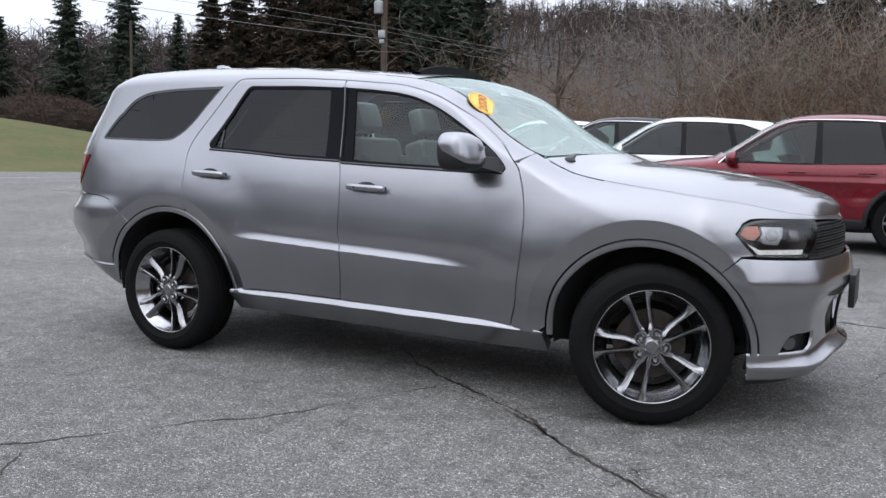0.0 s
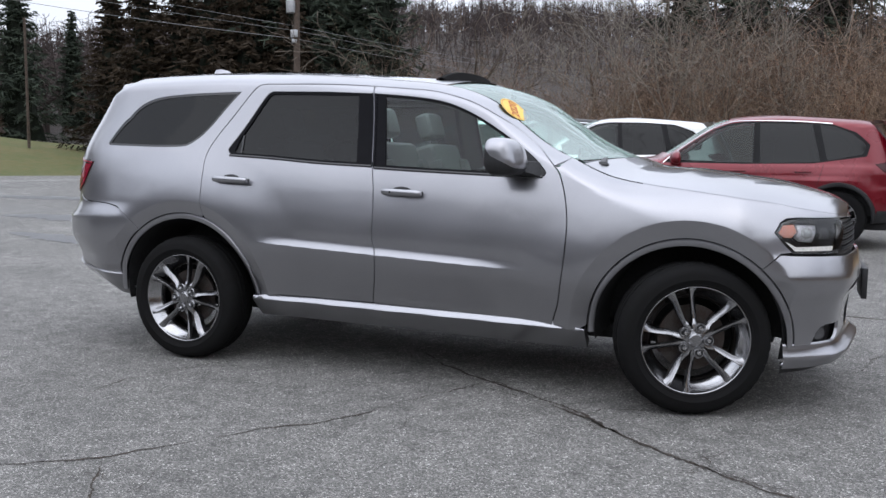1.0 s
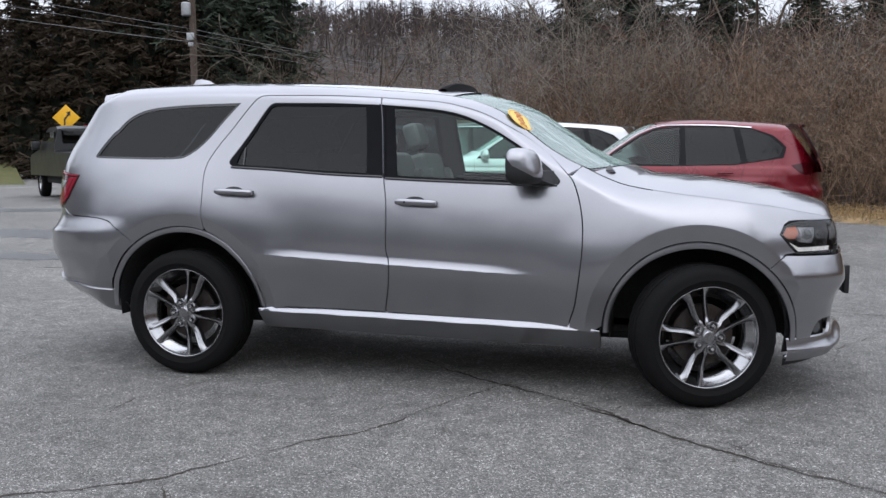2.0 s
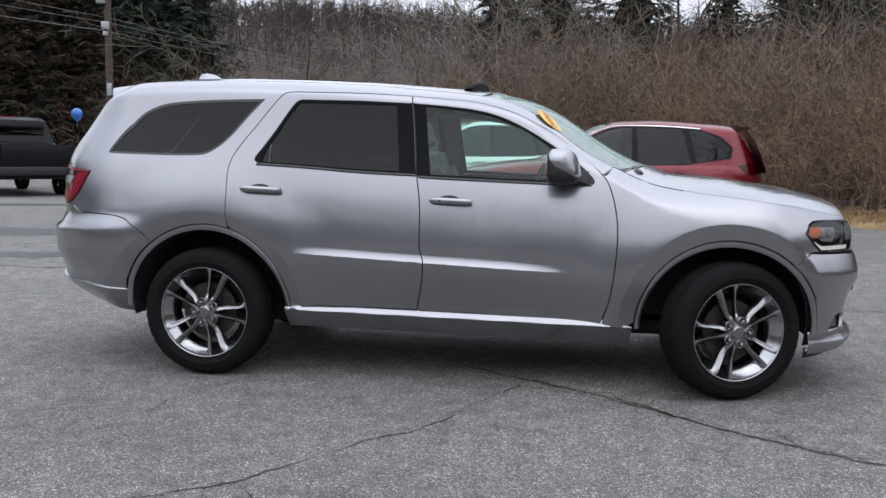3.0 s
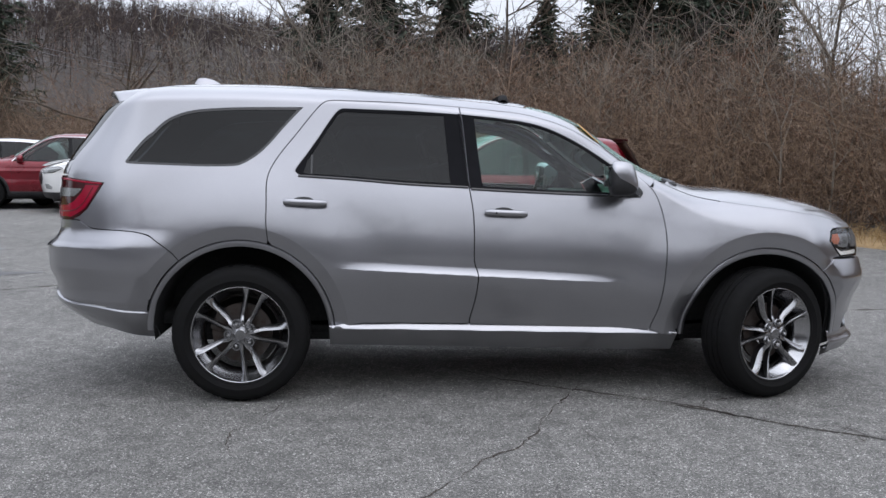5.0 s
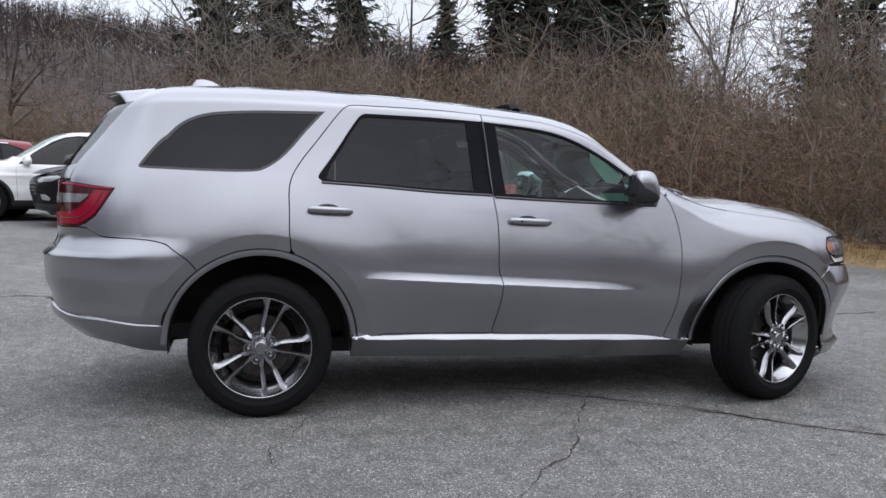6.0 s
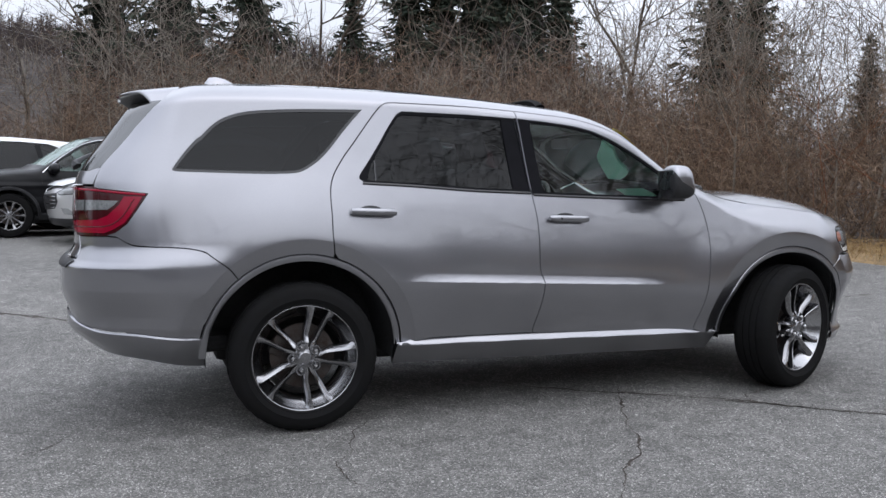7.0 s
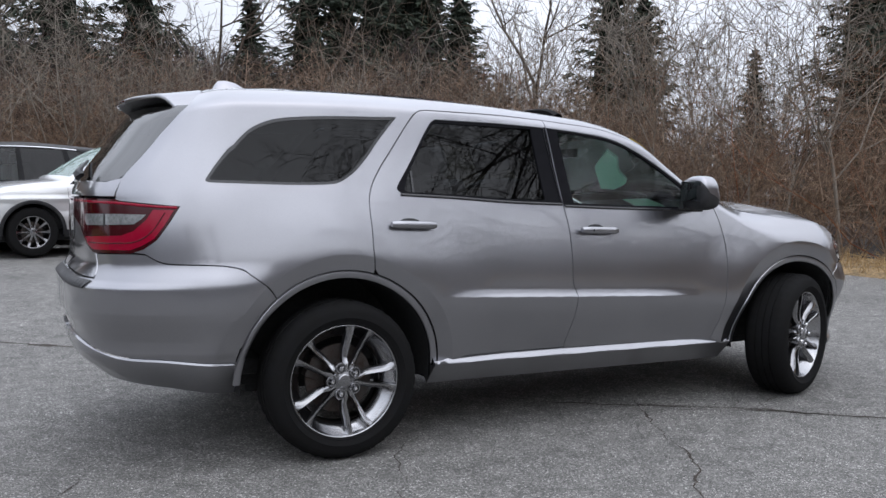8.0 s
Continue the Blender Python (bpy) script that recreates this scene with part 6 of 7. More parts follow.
def sticks(name, segs, m, parent=None, sides=3):
    """Thin tapered sticks from rows of (x0 y0 z0 x1 y1 z1 r0 r1)."""
    s = np.array(segs, float)
    if sides == 3:
        fine = s[:, 6] < .0058
        if fine.any() and not fine.all():
            ob = sticks(name, s[~fine], m, parent, 4)
            sticks("fine_twigs", s[fine], m, ob, 2)
            return ob
    sides = min(sides, 3)
    a, b = s[:, 0:3], s[:, 3:6]
    d = b - a
    d /= np.maximum(np.linalg.norm(d, axis=1, keepdims=True), 1e-9)
    ref = np.where(np.abs(d[:, 2:3]) > .9, np.array([[1., 0, 0]]), np.array([[0, 0, 1.]]))
    u = np.cross(d, ref)
    u /= np.maximum(np.linalg.norm(u, axis=1, keepdims=True), 1e-9)
    v = np.cross(d, u)
    n = len(s)
    if sides == 2:
        turn = np.random.RandomState(n).uniform(0, math.pi, (n, 1))
        u = u * np.cos(turn) + v * np.sin(turn)
        verts = np.stack([a - u * s[:, 6:7], a + u * s[:, 6:7], b + u * s[:, 7:8], b - u * s[:, 7:8]], 1).reshape(-1, 3)
        idx = np.arange(n * 4).reshape(n, 4)
    else:
        ring = [(math.cos(2 * math.pi * k / sides), math.sin(2 * math.pi * k / sides)) for k in range(sides)]
        verts = np.concatenate([np.stack([p + (c * u + w * v) * r for c, w in ring], 1) for p, r in ((a, s[:, 6:7]), (b, s[:, 7:8]))], 1).reshape(-1, 3)
        base = (np.arange(n) * 2 * sides)[:, None]
        idx = np.concatenate([base + np.array([[k, (k + 1) % sides, sides + (k + 1) % sides, sides + k]]) for k in range(sides)], 1).reshape(-1, 4)
    me = bpy.data.meshes.new(name)
    me.vertices.add(len(verts))
    me.vertices.foreach_set("co", verts.astype(np.float32).ravel())
    me.loops.add(idx.size)
    me.loops.foreach_set("vertex_index", idx.astype(np.int32).ravel())
    me.polygons.add(len(idx))
    me.polygons.foreach_set("loop_start", np.arange(0, idx.size, 4, dtype=np.int32))
    me.update(calc_edges=True)
    me.materials.append(m)
    ob = new(name, me)
    if parent:
        ob.parent = parent
    return ob


def grow(rnd, p, d, length, r, depth, out, kids=(3, 5), bend=.22, upward=.10, split=.62, steps=4, rmin=.003):
    """A bending branch with side branches, as stick rows."""
    p, d = Vector(p), Vector(d).normalized()
    pts = [p.copy()]
    for k in range(steps):
        d = (d + Vector((rnd.gauss(0, bend), rnd.gauss(0, bend), rnd.gauss(0, bend) + upward))).normalized()
        q = p + d * (length / steps)
        r0, r1 = r * (1 - .75 * k / steps), r * (1 - .75 * (k + 1) / steps)
        out.append((*p, *q, max(r0, rmin), max(r1, rmin)))
        p = q
        pts.append((p.copy(), d.copy(), r1))
    if depth:
        for _ in range(rnd.randint(*kids)):
            q, dd, rr = pts[rnd.randint(1, steps)]
            side_d = Vector((rnd.gauss(0, 1), rnd.gauss(0, 1), rnd.gauss(0, .5)))
            nd = (dd * .75 + (side_d - dd * side_d.dot(dd)).normalized() * rnd.uniform(.5, 1.0)).normalized()
            grow(rnd, q, nd, length * split * rnd.uniform(.6, 1.1), max(rr * .7, rmin), depth - 1, out, kids, bend, upward, split, max(2, steps - 1), rmin)


# thicket of brush along the lot
rnd = random.Random(7)
segs, rust, dark = [], [], []
for k in range(900):
    i = rnd.uniform(0, 1) ** .85
    off = 1.4 + abs(rnd.gauss(0, 1)) * 3.6
    x, y = wood_out(i, off)
    z = land(x, y)
    tall = rnd.uniform(1.2, 3.0) + min(off, 6) * rnd.uniform(.1, .5)
    cluster = Vector((rnd.gauss(0, .25), rnd.gauss(0, .25), 0))
    for s in range(rnd.randint(2, 6)):
        out = []
        lean = Vector((rnd.gauss(0, .38), rnd.gauss(0, .38), 1)) + cluster
        grow(rnd, (x + rnd.gauss(0, .2), y + rnd.gauss(0, .2), z), lean, tall * rnd.uniform(.6, 1.25), rnd.choice((.005, .006, .008, .013)), 2 if off < 4.5 else 1, out, (3, 6), .23, .03, .52, 5, .0022)
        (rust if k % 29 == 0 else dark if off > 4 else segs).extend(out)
for k in range(2600):
    off = rnd.uniform(1.2, 5)
    x, y = wood_out(rnd.uniform(.05, 1) ** .9, off)
    z = land(x, y) + rnd.uniform(.0, 2.2)
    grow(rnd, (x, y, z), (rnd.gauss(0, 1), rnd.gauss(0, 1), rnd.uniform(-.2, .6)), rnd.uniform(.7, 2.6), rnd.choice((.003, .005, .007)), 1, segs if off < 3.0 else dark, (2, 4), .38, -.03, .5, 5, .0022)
tagged(sticks("brush_thicket", segs, TWIG), "dense leafless brown brush along the edge of the lot", "bushes", kind="stuff")
tagged(sticks("shaded_brush", dark, SHADETWIG), "leafless brush deeper in the thicket, with shade painted into its twigs", "bushes", kind="stuff")
tagged(sticks("rusty_brush", rust, RUST), "rust-coloured brush among the thicket", "bushes", kind="stuff")

# grass blades on the verge
blades = []
for k in range(9000):
    x, y = wood_out(rnd.uniform(.02, .85), abs(rnd.gauss(.9, .6)))
    z = land(x, y) + .05
    h = rnd.uniform(.08, .30)
    dx, dy = rnd.gauss(0, .6) * h, rnd.gauss(0, .6) * h
    blades.append((x, y, z, x + dx * .5, y + dy * .5, z + h * .7, .005, .004))
    blades.append((x + dx * .5, y + dy * .5, z + h * .7, x + dx * 1.3, y + dy * 1.3, z + h * .8, .004, .001))
tagged(sticks("dead_grass", blades, island_mat("straw_blades", (.24, .15, .07), (.46, .33, .17)), sides=2), "straw-coloured dead grass tufts on the verge", "grass", kind="stuff")

# bare woods on the slopes behind
def far_tree(x, y, z, h, thick, twigs, out):
    """A leafless tree as a haze of boughs and twigs."""
    p = Vector((x, y, z))
    q = p + Vector((rnd.gauss(0, .09) * h, rnd.gauss(0, .09) * h, h))
    mid = p.lerp(q, .5) + Vector((rnd.gauss(0, .05), rnd.gauss(0, .05), 0)) * h
    out.append((*p, *mid, thick * 3.2, thick * 2.2))
    out.append((*mid, *q, thick * 2.2, thick))
    for j in range(twigs):
        u = .22 + .76 * rnd.random()
        a = p.lerp(mid, u * 2) if u < .5 else mid.lerp(q, u * 2 - 1)
        t = rnd.uniform(0, 6.28)
        l = h * .34 * (1.2 - u) * rnd.uniform(.5, 1.4)
        b = a + Vector((math.cos(t) * l, math.sin(t) * l, l * rnd.uniform(.1, 1.0)))
        out.append((*a, *b, thick * 1.3, thick * .7))
        for _ in range(3):
            c0 = a.lerp(b, rnd.uniform(.2, 1))
            c1 = c0 + Vector((rnd.gauss(0, .5), rnd.gauss(0, .5), rnd.uniform(-.1, .7))) * l * .6
            out.append((*c0, *c1, thick * .8, thick * .5))


segs = []
for k in range(2950):
    az = radians(rnd.uniform(-60, 20)) if k < 2350 else radians(rnd.uniform(10, 125))
    r = rnd.uniform(95, 215) if az < radians(5) else rnd.uniform(48, 160)
    x, y = r * math.sin(az), r * math.cos(az)
    if az < radians(-36) and r < 110:
        continue
    far_tree(x, y, land(x, y) - .3, rnd.uniform(4.5, 7.5) + (3 if az < radians(-36) or radians(8) < az < radians(34) else -1.5 if az > radians(34) else 0), r * (.00022 if az < radians(5) else .00034), 14, segs)
for k in range(300):
    az, r = radians(rnd.uniform(-64, -35)), rnd.uniform(72, 120)
    x, y = r * math.sin(az), r * math.cos(az)
    far_tree(x, y, land(x, y) - .3, rnd.uniform(5.5, 9.5), r * .00055, 24, segs)
for k in range(520):
    az = radians(rnd.uniform(-24, 110))
    r = rnd.uniform(24, 60)
    x, y = r * math.sin(az), r * math.cos(az)
    if bank_gap(x, y) < 5:
        continue
    far_tree(x, y, land(x, y) - .2, rnd.uniform(2.5, 5.0) * (.62 if az < radians(-5) else 1.25 if az < radians(34) else .9), .011, 22, segs)
for k in range(1000):
    az, r = radians(rnd.uniform(-42, 8)), rnd.uniform(150, 200)
    x, y = r * math.sin(az), r * math.cos(az)
    far_tree(x, y, land(x, y) - .3, rnd.uniform(4.5, 7.0), r * .00026, 14, segs)
for k in range(330):
    az, r = radians(rnd.uniform(-4, 33)), rnd.uniform(27, 46)
    x, y = r * math.sin(az), r * math.cos(az)
    far_tree(x, y, land(x, y) - .2, rnd.uniform(3.8, 7.0) * (1 - .35 * max(0, az - .45)), .0115, 20, segs)
tall = []
for k in range(1600):
    u = rnd.uniform(.47, .765) if k < 1130 else rnd.uniform(.765, .97) if k < 1400 else rnd.uniform(.12, .49)
    x, y = wood_out(u, rnd.uniform(4.0, 17))
    far_tree(x, y, land(x, y) - .2, rnd.uniform(2.6, 5.0) - max(0, .545 - u) * 16 if k < 1130 else rnd.uniform(1.6, 3.2) if k < 1400 else rnd.uniform(2.0, 3.6), .0080, 18, tall)
tagged(sticks("tall_brush", tall, island_mat("tall_twigs", (.072, .050, .039), (.262, .186, .136)), sides=2), "tall leafless brown scrub behind the thicket", "bushes", kind="stuff")
tagged(sticks("bare_woods", segs, FAR, sides=2), "leafless grey-brown woods covering the hillside", "woods", kind="stuff")


def bare_tree(name, label, seed, height, radius, m, spread=.22, depth=4, kids=(3, 5), twig=.006):
    t = tagged(empty(name), label, "tree", "bare trees")
    rd = random.Random(seed)
    out = []
    p, d = Vector((0, 0, 0)), Vector((rd.gauss(0, .04), rd.gauss(0, .04), 1))
    trunk = []
    fork = rd.uniform(.30, .45) * height
    pts = [p]
    rads = [radius * 1.25]
    for k in range(6):
        d = (d + Vector((rd.gauss(0, .05), rd.gauss(0, .05), .1))).normalized()
        p = p + d * (fork / 6)
        pts.append(p.copy())
        rads.append(radius * (1 - .35 * (k + 1) / 6))
    part("trunk", tube(pts, rads, 8), m, t)
    for k in range(rd.randint(3, 5)):
        a = rd.uniform(0, 6.28)
        grow(rd, pts[-1 - (k % 3)], (math.cos(a) * spread * 2.2, math.sin(a) * spread * 2.2, 1), height * rd.uniform(.45, .62), radius * .55, depth, out, kids, .16, .10, .58, 5, twig)
    sticks("crown", out, m, t)
    return t


trees = [bare_tree("bare_tree", "tall leafless grey tree at the edge of the wood", 11, 10, .13, BARK, .26, 3, (3, 5), .009),
         bare_tree("bare_tree", "tall leafless grey tree at the edge of the wood", 12, 9, .11, BARK, .34, 3, (3, 5), .009),
         bare_tree("bare_tree", "slender pale-barked sapling standing in front of the thicket", 13, 5.4, .040, PALEBARK, .34, 3)]


crooked = bare_tree("bare_tree", "crooked spreading grey bare tree before the wooded hill", 22, 8.0, .13, BARK, .95, 3, (3, 5), .011)


def plant(t, az, r, size=1.0, turn=0.0, first=False, sink=.1):
    x, y = r * math.sin(radians(az)), r * math.cos(radians(az))
    m = Matrix.Translation((x, y, land(x, y) - sink)) @ Matrix.Rotation(radians(turn), 4, 'Z') @ Matrix.Scale(size, 4)
    if first:
        t.matrix_basis = m
        return t
    o = copy_thing(t, Matrix.Identity(4))
    o.matrix_basis = m
    return o


plant(trees[0], 37, 24, .95, 0, True)
plant(trees[1], 43.5, 25, 1.05, 40, True)
plant(trees[2], 52, 15.5, 1.0, 0, True)
plant(crooked, -16.6, 27, 1.0, 30, True)
for t, az, r, s, turn in ((0, 12, 27, 1.0, 70), (0, 19, 30, 1.05, 200), (1, 24, 26, 1.0, 260), (1, 66, 24, .9, 90), (0, -1, 30, 1.0, 10), (1, -8, 32, .9, 80), (0, 75, 24, 1.0, 230), (1, -24, 40, .8, 300)):
    plant(trees[t], az, r, s, turn)
for az, r, s, turn in ((58, 14.5, .9, 120), (44, 16, .85, 200), (3, 19.5, .9, 30), (-3, 20, 1.0, 100), (27, 17.5, .7, 50), (0, 18.8, 1.0, 250), (5, 18.6, .9, 320), (64, 12.6, 1.0, 20), (59.5, 13.0, .8, 280), (-7, 20.5, .8, 10)):
    plant(trees[2], az, r, s, turn)


sapling = bare_tree("bare_tree", "slender upright leafless sapling at the edge of the thicket", 14, 5.2, .026, PALEBARK, .26, 2)
plant(sapling, 33, 16, 1.0, 0, True)
for k in range(30):
    x, y = wood_out(rnd.uniform(.40, .86), rnd.uniform(1.6, 6.5))
    plant(sapling, math.degrees(math.atan2(x, y)), math.hypot(x, y), rnd.uniform(.65, 1.15), rnd.uniform(0, 360))


def conifer(label, seed, height, width, m, droop=.15, gap=.42, bare=.12):
    t = tagged(empty("conifer"), label, "tree", "conifers")
    rd = random.Random(seed)
    part("trunk", tube([(0, 0, 0), (.03, .02, height * .5), (0, 0, height * .985)], [height * .016, height * .010, .012], 7), BARK, t)
    segs = []
    z = height * bare
    while z < height * .985:
        u = (z - height * bare) / (height * (1 - bare))
        n = rd.randint(6, 9)
        for k in range(n):
            if rd.random() < .22:
                continue
            a = 2 * math.pi * (k + rd.random() * .7) / n
            l = width * (1 - u) ** .85 * rd.uniform(.40, 1.20) + .12
            zz = z + rd.gauss(0, .08)
            pts = []
            for j in range(6):
                w = j / 5
                pts.append(Vector((math.cos(a) * l * w, math.sin(a) * l * w, zz - droop * l * math.sin(w * 2.4) + .10 * l * w * w)))
            for p, q in zip(pts, pts[1:]):
                segs.append((*p, *q, .014, .009))
                for _ in range(4):
                    c = p.lerp(q, rd.random())
                    ll = l * .24 * rd.uniform(.5, 1.2) + .12
                    sd = a + rd.choice((-1, 1)) * rd.uniform(.5, 1.2)
                    e = c + Vector((math.cos(sd) * ll, math.sin(sd) * ll, -ll * rd.uniform(.05, .55)))
                    segs.append((*c, *e, .055, .022))
                    f = c.lerp(e, rd.uniform(.3, .9))
                    g2 = f + Vector((rd.gauss(0, .5), rd.gauss(0, .5), rd.uniform(-.8, .1))) * ll * .7
                    segs.append((*f, *g2, .050, .015))
        z += gap * (1 - .45 * u) * rd.uniform(.8, 1.2)
    sticks("crown", segs, m, t, sides=2)
    # lumpy dark cone stands in for the crown's inner shade and closes its gaps
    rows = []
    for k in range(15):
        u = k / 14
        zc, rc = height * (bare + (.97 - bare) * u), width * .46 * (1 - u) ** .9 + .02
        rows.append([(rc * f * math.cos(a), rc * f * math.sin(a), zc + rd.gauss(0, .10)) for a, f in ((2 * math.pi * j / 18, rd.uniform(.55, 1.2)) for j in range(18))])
    part("shade_core", loft(rows, True), SHADE, t, smooth=False)
    return t


spruce = conifer("dark green spruce rising behind the thicket", 31, 12, 2.3, NEEDLE)
hemlock = conifer("broad dark evergreen beyond the road", 32, 14, 3.4, NEEDLE, .22, .36, .05)
cedar = conifer("browned evergreen beyond the road", 33, 12, 2.8, CEDAR, .05, .34, .03)
plant(spruce, 14.4, 31, .72, 0, True)
plant(hemlock, -24.5, 44, 1.0, 0, True)
plant(cedar, -38.5, 46, 1.05, 0, True)
for az, r, s, turn in ((21.0, 33, 1.05, 50), (26.3, 35, 1.1, 110), (40.2, 37, 1.0, 260), (42.2, 40, .95, 20), (-2.5, 39, 1.15, 33), (50.6, 31, .48, 75), (-45, 74, .9, 220), (-55.5, 78, .85, 80)):
    plant(spruce, az, r, s, turn)
for az, r, s, turn in ((-48.3, 68, 1.0, 70), (-51.8, 70, .95, 200), (-27, 45, 1.05, 80), (-29.5, 44, 1.1, 150), (-32.5, 45, 1.1, 210), (58.6, 26, .74, 30), (62.5, 25, .85, 120), (18.6, 33, .80, 60), (23.4, 33, .95, 140), (29.6, 33, .70, 300), (2.0, 35, .98, 10), (7.0, 37, .95, 170), (25.5, 38, .82, 250), (-35.5, 50, 1.15, 20)):
    plant(hemlock, az, r, s, turn)
for az, r, s, turn in ((24.5, 37, .95, 40), (27.5, 39, .85, 250), (-41, 47, 1.0, 90), (-43, 50, .95, 200), (-36.5, 44, 1.05, 140), (-34, 43, .95, 300), (-31, 42, .8, 10)):
    plant(cedar, az, r, s, turn)

# big bare trees across the lot behind; unseen woods added round it for reflections
big = bare_tree("bare_tree", "large spreading leafless tree behind the lot", 17, 17, .19, BARK, .55, 4, (4, 7))
plant(big, 141, 27, 1.0, 0, True)
for az, r, s, turn in ((150, 31, 1.0, 140), (131, 30, 1.0, 60)):
    plant(big, az, r, s, turn)
# these woods are never in view; they only darken what paint and glass reflect
segs = []
for k in range(1500):
    az = radians(rnd.uniform(95, 285)) if k < 1250 else radians(rnd.uniform(95, 178))
    r = rnd.uniform(44, 100) if k < 1250 else rnd.uniform(34, 52)
    x, y = r * math.sin(az), r * math.cos(az)
    z = land(x, y)
    h = rnd.uniform(10, 18) * (.65 if az < radians(178) else 1) if k < 1250 else rnd.uniform(5, 8.5)
    p, q = Vector((x, y, z)), Vector((x, y, z + h))
    segs.append((*p, *q, .12, .03))
    for j in range(40):
        a = p.lerp(q, .15 + .82 * rnd.random())
        t = rnd.uniform(0, 6.28)
        l = h * .25 * rnd.uniform(.5, 1.2)
        b = a + Vector((math.cos(t) * l * .8, math.sin(t) * l * .8, l * rnd.uniform(.3, 1.0)))
        segs.append((*a, *b, .06, .03))
tagged(sticks("unseen_woods", segs, BACKWOOD, sides=2), "unseen leafless woods added behind the lot to shape the reflections", "woods", kind="stuff")

# hedge and house corner on the bank
hedge = bmesh.new()
bmesh.ops.create_icosphere(hedge, subdivisions=5, radius=1)
for v in hedge.verts:
    n = noise.noise(v.co * 4) * .10 + noise.noise(v.co * 13) * .07
    v.co = Vector((v.co.x * 4.4, v.co.y * 1.5, max(v.co.z, -.2) * 2.0)) * (1 + n)
hx, hy = 62 * math.sin(radians(-53.6)), 62 * math.cos(radians(-53.6))
hd = part("hedge", hedge, mat("hedge_twigs", (.040, .026, .020), .95, noise=(6, .6, (.018, .012, .009)), bump=(18, .08)))
hd.matrix_basis = Matrix.Translation((hx, hy, 2.75)) @ Matrix.Rotation(radians(48), 4, 'Z')
tagged(hd, "rounded brown leafless hedge on the lawn bank", "hedge")
shoots, hr = [], random.Random(41)
for k in range(5000):
    a, c = hr.uniform(0, 6.28), hr.uniform(0, 1)
    q = math.sqrt(1 - c * c)
    p = Vector((4.2 * q * math.cos(a), 1.45 * q * math.sin(a), 1.9 * c))
    e = p * hr.uniform(1.02, 1.10) + Vector((hr.gauss(0, .12), hr.gauss(0, .12), hr.uniform(.0, .3)))
    shoots.append((*p, *e, .016, .010))
sticks("shoot_tangle", shoots, island_mat("hedge_shoots", (.030, .019, .014), (.095, .062, .046)), hd, sides=2)
house = tagged(empty("house", Matrix.Translation((70 * math.sin(radians(-60.4)), 70 * math.cos(radians(-60.4)), 3.5)) @ Matrix.Rotation(radians(40), 4, 'Z')), "white clapboard house with a grey roof on the bank", "house")
SIDING = mat("white_siding", (.74, .74, .72), .6, noise=(3, .1, None))
part("wall", bevel_box(-4, 4, -3, 3, -.3, 3.2, .02), SIDING, house)
part("roof", loft([[(-4.4, -3.5, 3.1), (-4.4, 0, 5.2), (-4.4, 3.5, 3.1)], [(4.4, -3.5, 3.1), (4.4, 0, 5.2), (4.4, 3.5, 3.1)]]), mat("roof_shingle", (.10, .10, .105), .9, noise=(4, .3, None)), house, smooth=False)
for x in (-2.5, 0, 2.5):
    part("window", bevel_box(x - .5, x + .5, -3.03, -2.98, 1.0, 2.4, .01), GLOSSBLACK, house)
    part("window", bevel_box(3.98, 4.03, x * .7 - .45, x * .7 + .45, 1.0, 2.4, .01), GLOSSBLACK, house)

# utility pole, cables and the road sign
POLE = mat("pole_wood", (.075, .055, .042), .9, noise=(6, .4, None), bump=(40, .004))
TIN = mat("galvanised_metal", (.42, .43, .44), .45, .6, noise=(10, .2, None))
px, py = -17.3, 29.3
pole = tagged(empty("utility_pole", Matrix.Translation((px, py, land(px, py)))), "brown wooden utility pole with grey boxes", "pole")
part("post", tube([(0, 0, -.2), (.02, 0, 5), (0, .03, 10.5)], [.16, .145, .12], 10), POLE, pole)
part("transformer", lathe([(.0, 0), (.19, 0), (.20, .03), (.20, .50), (.17, .54), (.0, .56)], 18, "z", closed=False), TIN, pole, "grey transformer can").location = (-.16, -.20, 6.35)
part("equipment_box", bevel_box(-.15, .15, -.26, -.12, 5.30, 5.62, .02), TIN, pole, "pale equipment box")
part("equipment_box", bevel_box(-.10, .10, -.24, -.12, 5.05, 5.22, .02), TIN, pole)
part("guy_box", bevel_box(.02, .20, -.25, -.12, 2.6, 3.1, .02), TIN, pole)
part("crossarm", bevel_box(-1.2, 1.2, -.06, .06, 9.4, 9.52, .01), POLE, pole)


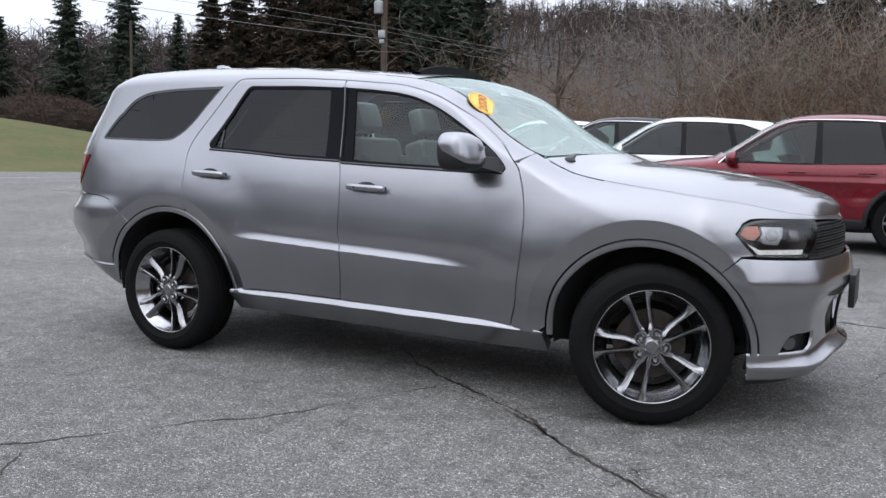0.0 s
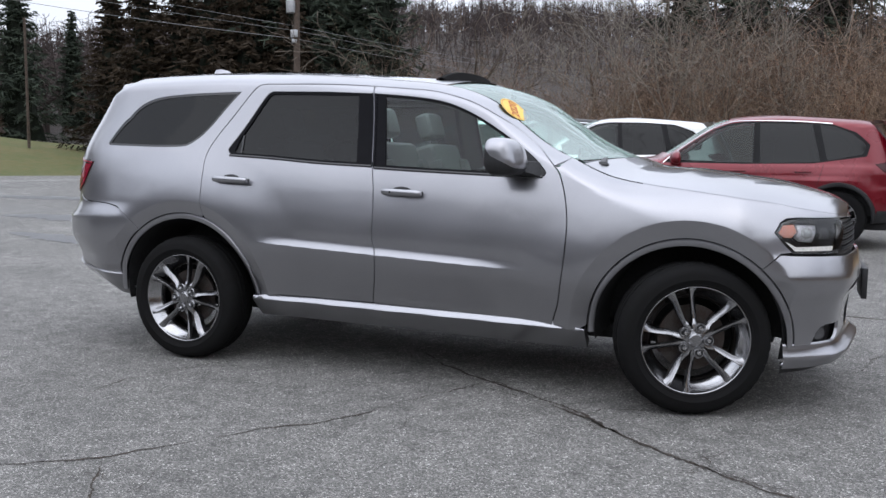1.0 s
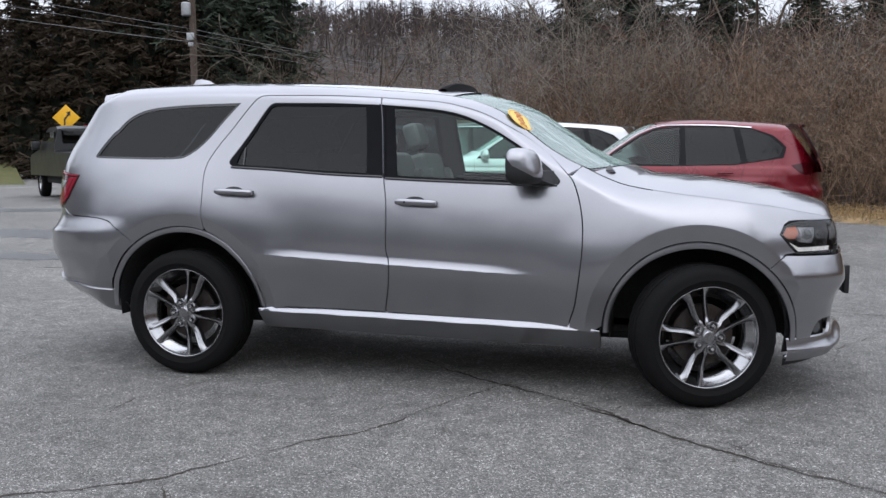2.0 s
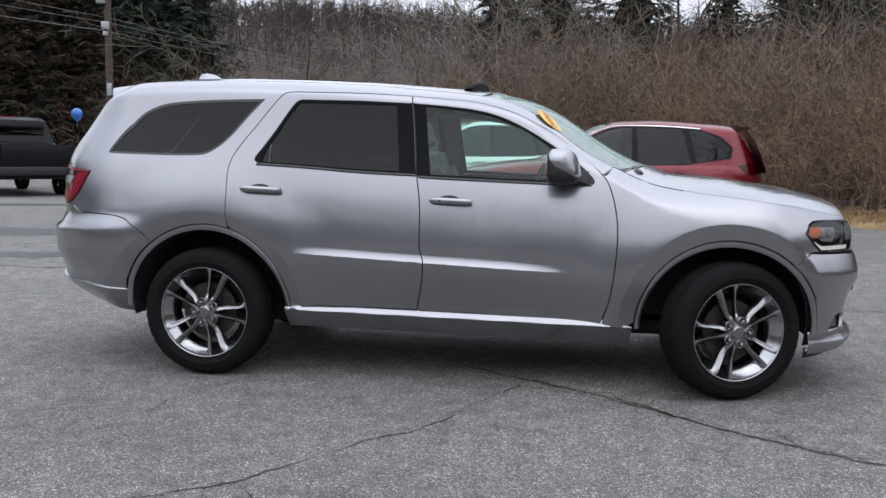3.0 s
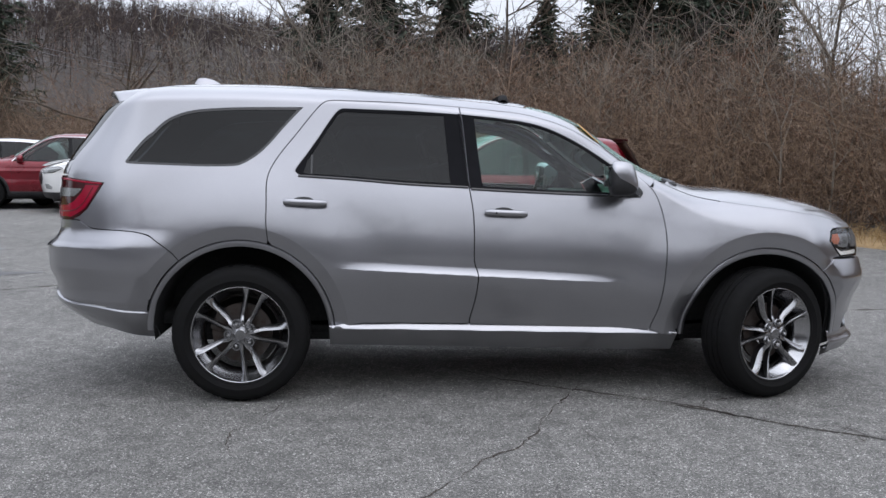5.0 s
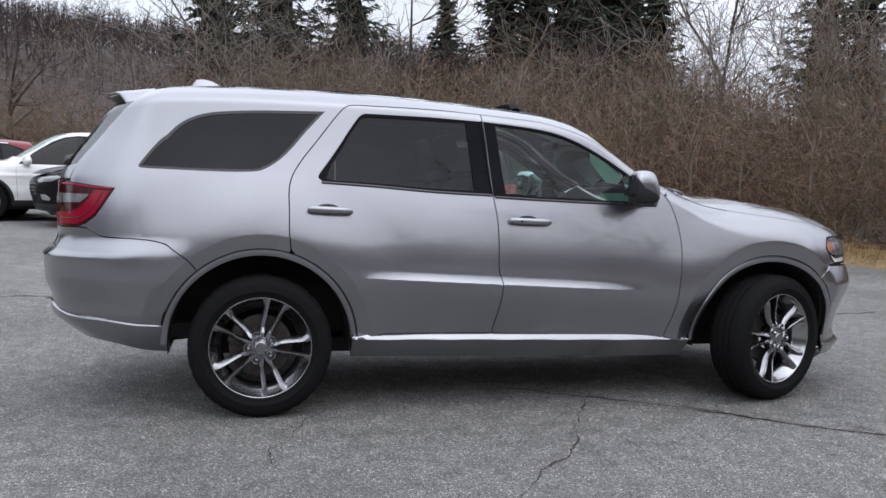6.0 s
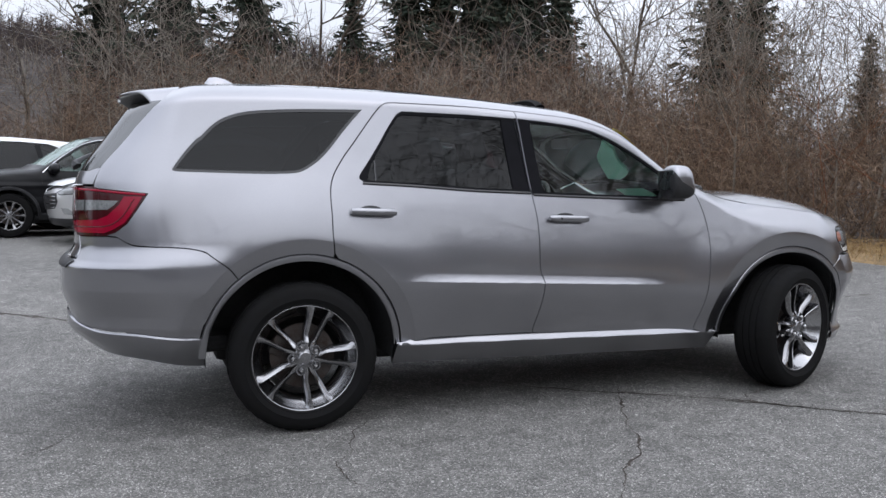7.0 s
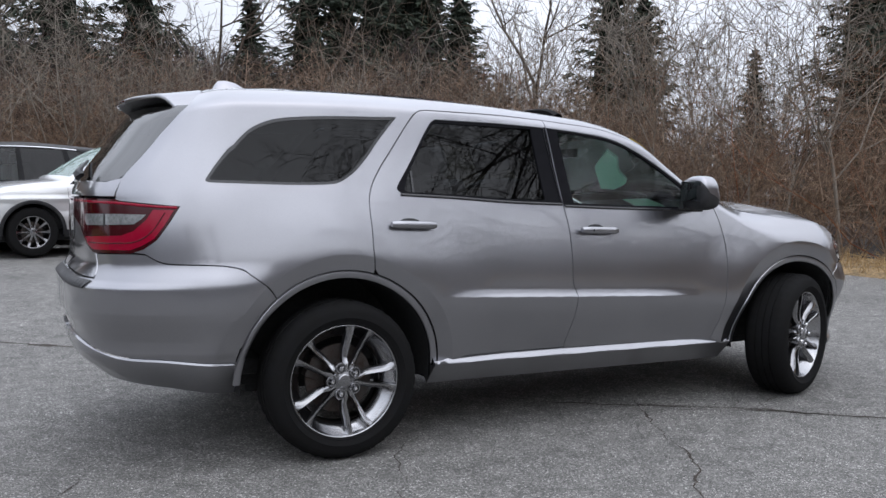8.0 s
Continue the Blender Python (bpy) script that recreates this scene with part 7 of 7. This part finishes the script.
CABLE = mat("cable_sheath", (.16, .16, .165), .5)


def cable(name, a, b, sag, r=.012):
    pts = [Vector(a).lerp(Vector(b), k / 16) - Vector((0, 0, sag * 4 * (k / 16) * (1 - k / 16))) for k in range(17)]
    return tagged(part(name, tube(pts, r, 4), CABLE), "thin black overhead cable hung from the pole", "cable", "overhead cables")


zb = land(px, py)
for k, (h, far) in enumerate(((5.25, 11.0), (5.6, 12.2), (5.8, 13.4), (9.4, 15.0), (9.6, 15.6))):
    cable("overhead_cable", (px, py, zb + h), (-52, 22 + k, far + 1.5), .5, .012 if k == 0 else .008)
    cable("overhead_cable", (px, py, zb + h), (-6 + k, 74, h + 2.5), .8, .009)
p2 = tagged(empty("utility_pole", Matrix.Translation((-36.6, 32.6, land(-36.6, 32.6)))), "distant thin wooden utility pole", "pole")
part("post", tube([(0, 0, -.2), (0, 0, 8.2)], [.085, .07], 8), POLE, p2)
sx, sy = -21.5, 26.3
sign = tagged(empty("road_sign", Matrix.Translation((sx, sy, land(sx, sy))) @ Matrix.Rotation(radians(37 - 10), 4, 'Z')), "yellow diamond road sign with a black bend arrow", "sign")
SIGNY = mat("sign_yellow", (.80, .42, .01), .45, noise=(6, .1, None))
SIGNB = mat("sign_black", (.012, .012, .012), .5)
part("post", tube([(0, .03, -.1), (0, .03, 3.1)], .035, 6), TIN, sign)
part("board", bevel_box(-.38, .38, -.008, .008, -.38, .38, .004, m=Matrix.Translation((0, 0, 2.75)) @ Matrix.Rotation(radians(45), 4, 'Y')), SIGNY, sign)
part("arrow", loft([[(-.10, -.014, 2.44), (-.04, -.014, 2.44)], [(-.10, -.014, 2.68), (-.035, -.014, 2.66)], [(-.02, -.014, 2.80), (.03, -.014, 2.75)], [(.06, -.014, 2.90), (.11, -.014, 2.85)]]), SIGNB, sign, smooth=False)
part("arrow_head", loft([[(.00, -.014, 2.96), (.16, -.014, 2.80)], [(.165, -.014, 3.02), (.17, -.014, 3.01)]]), SIGNB, sign, smooth=False)
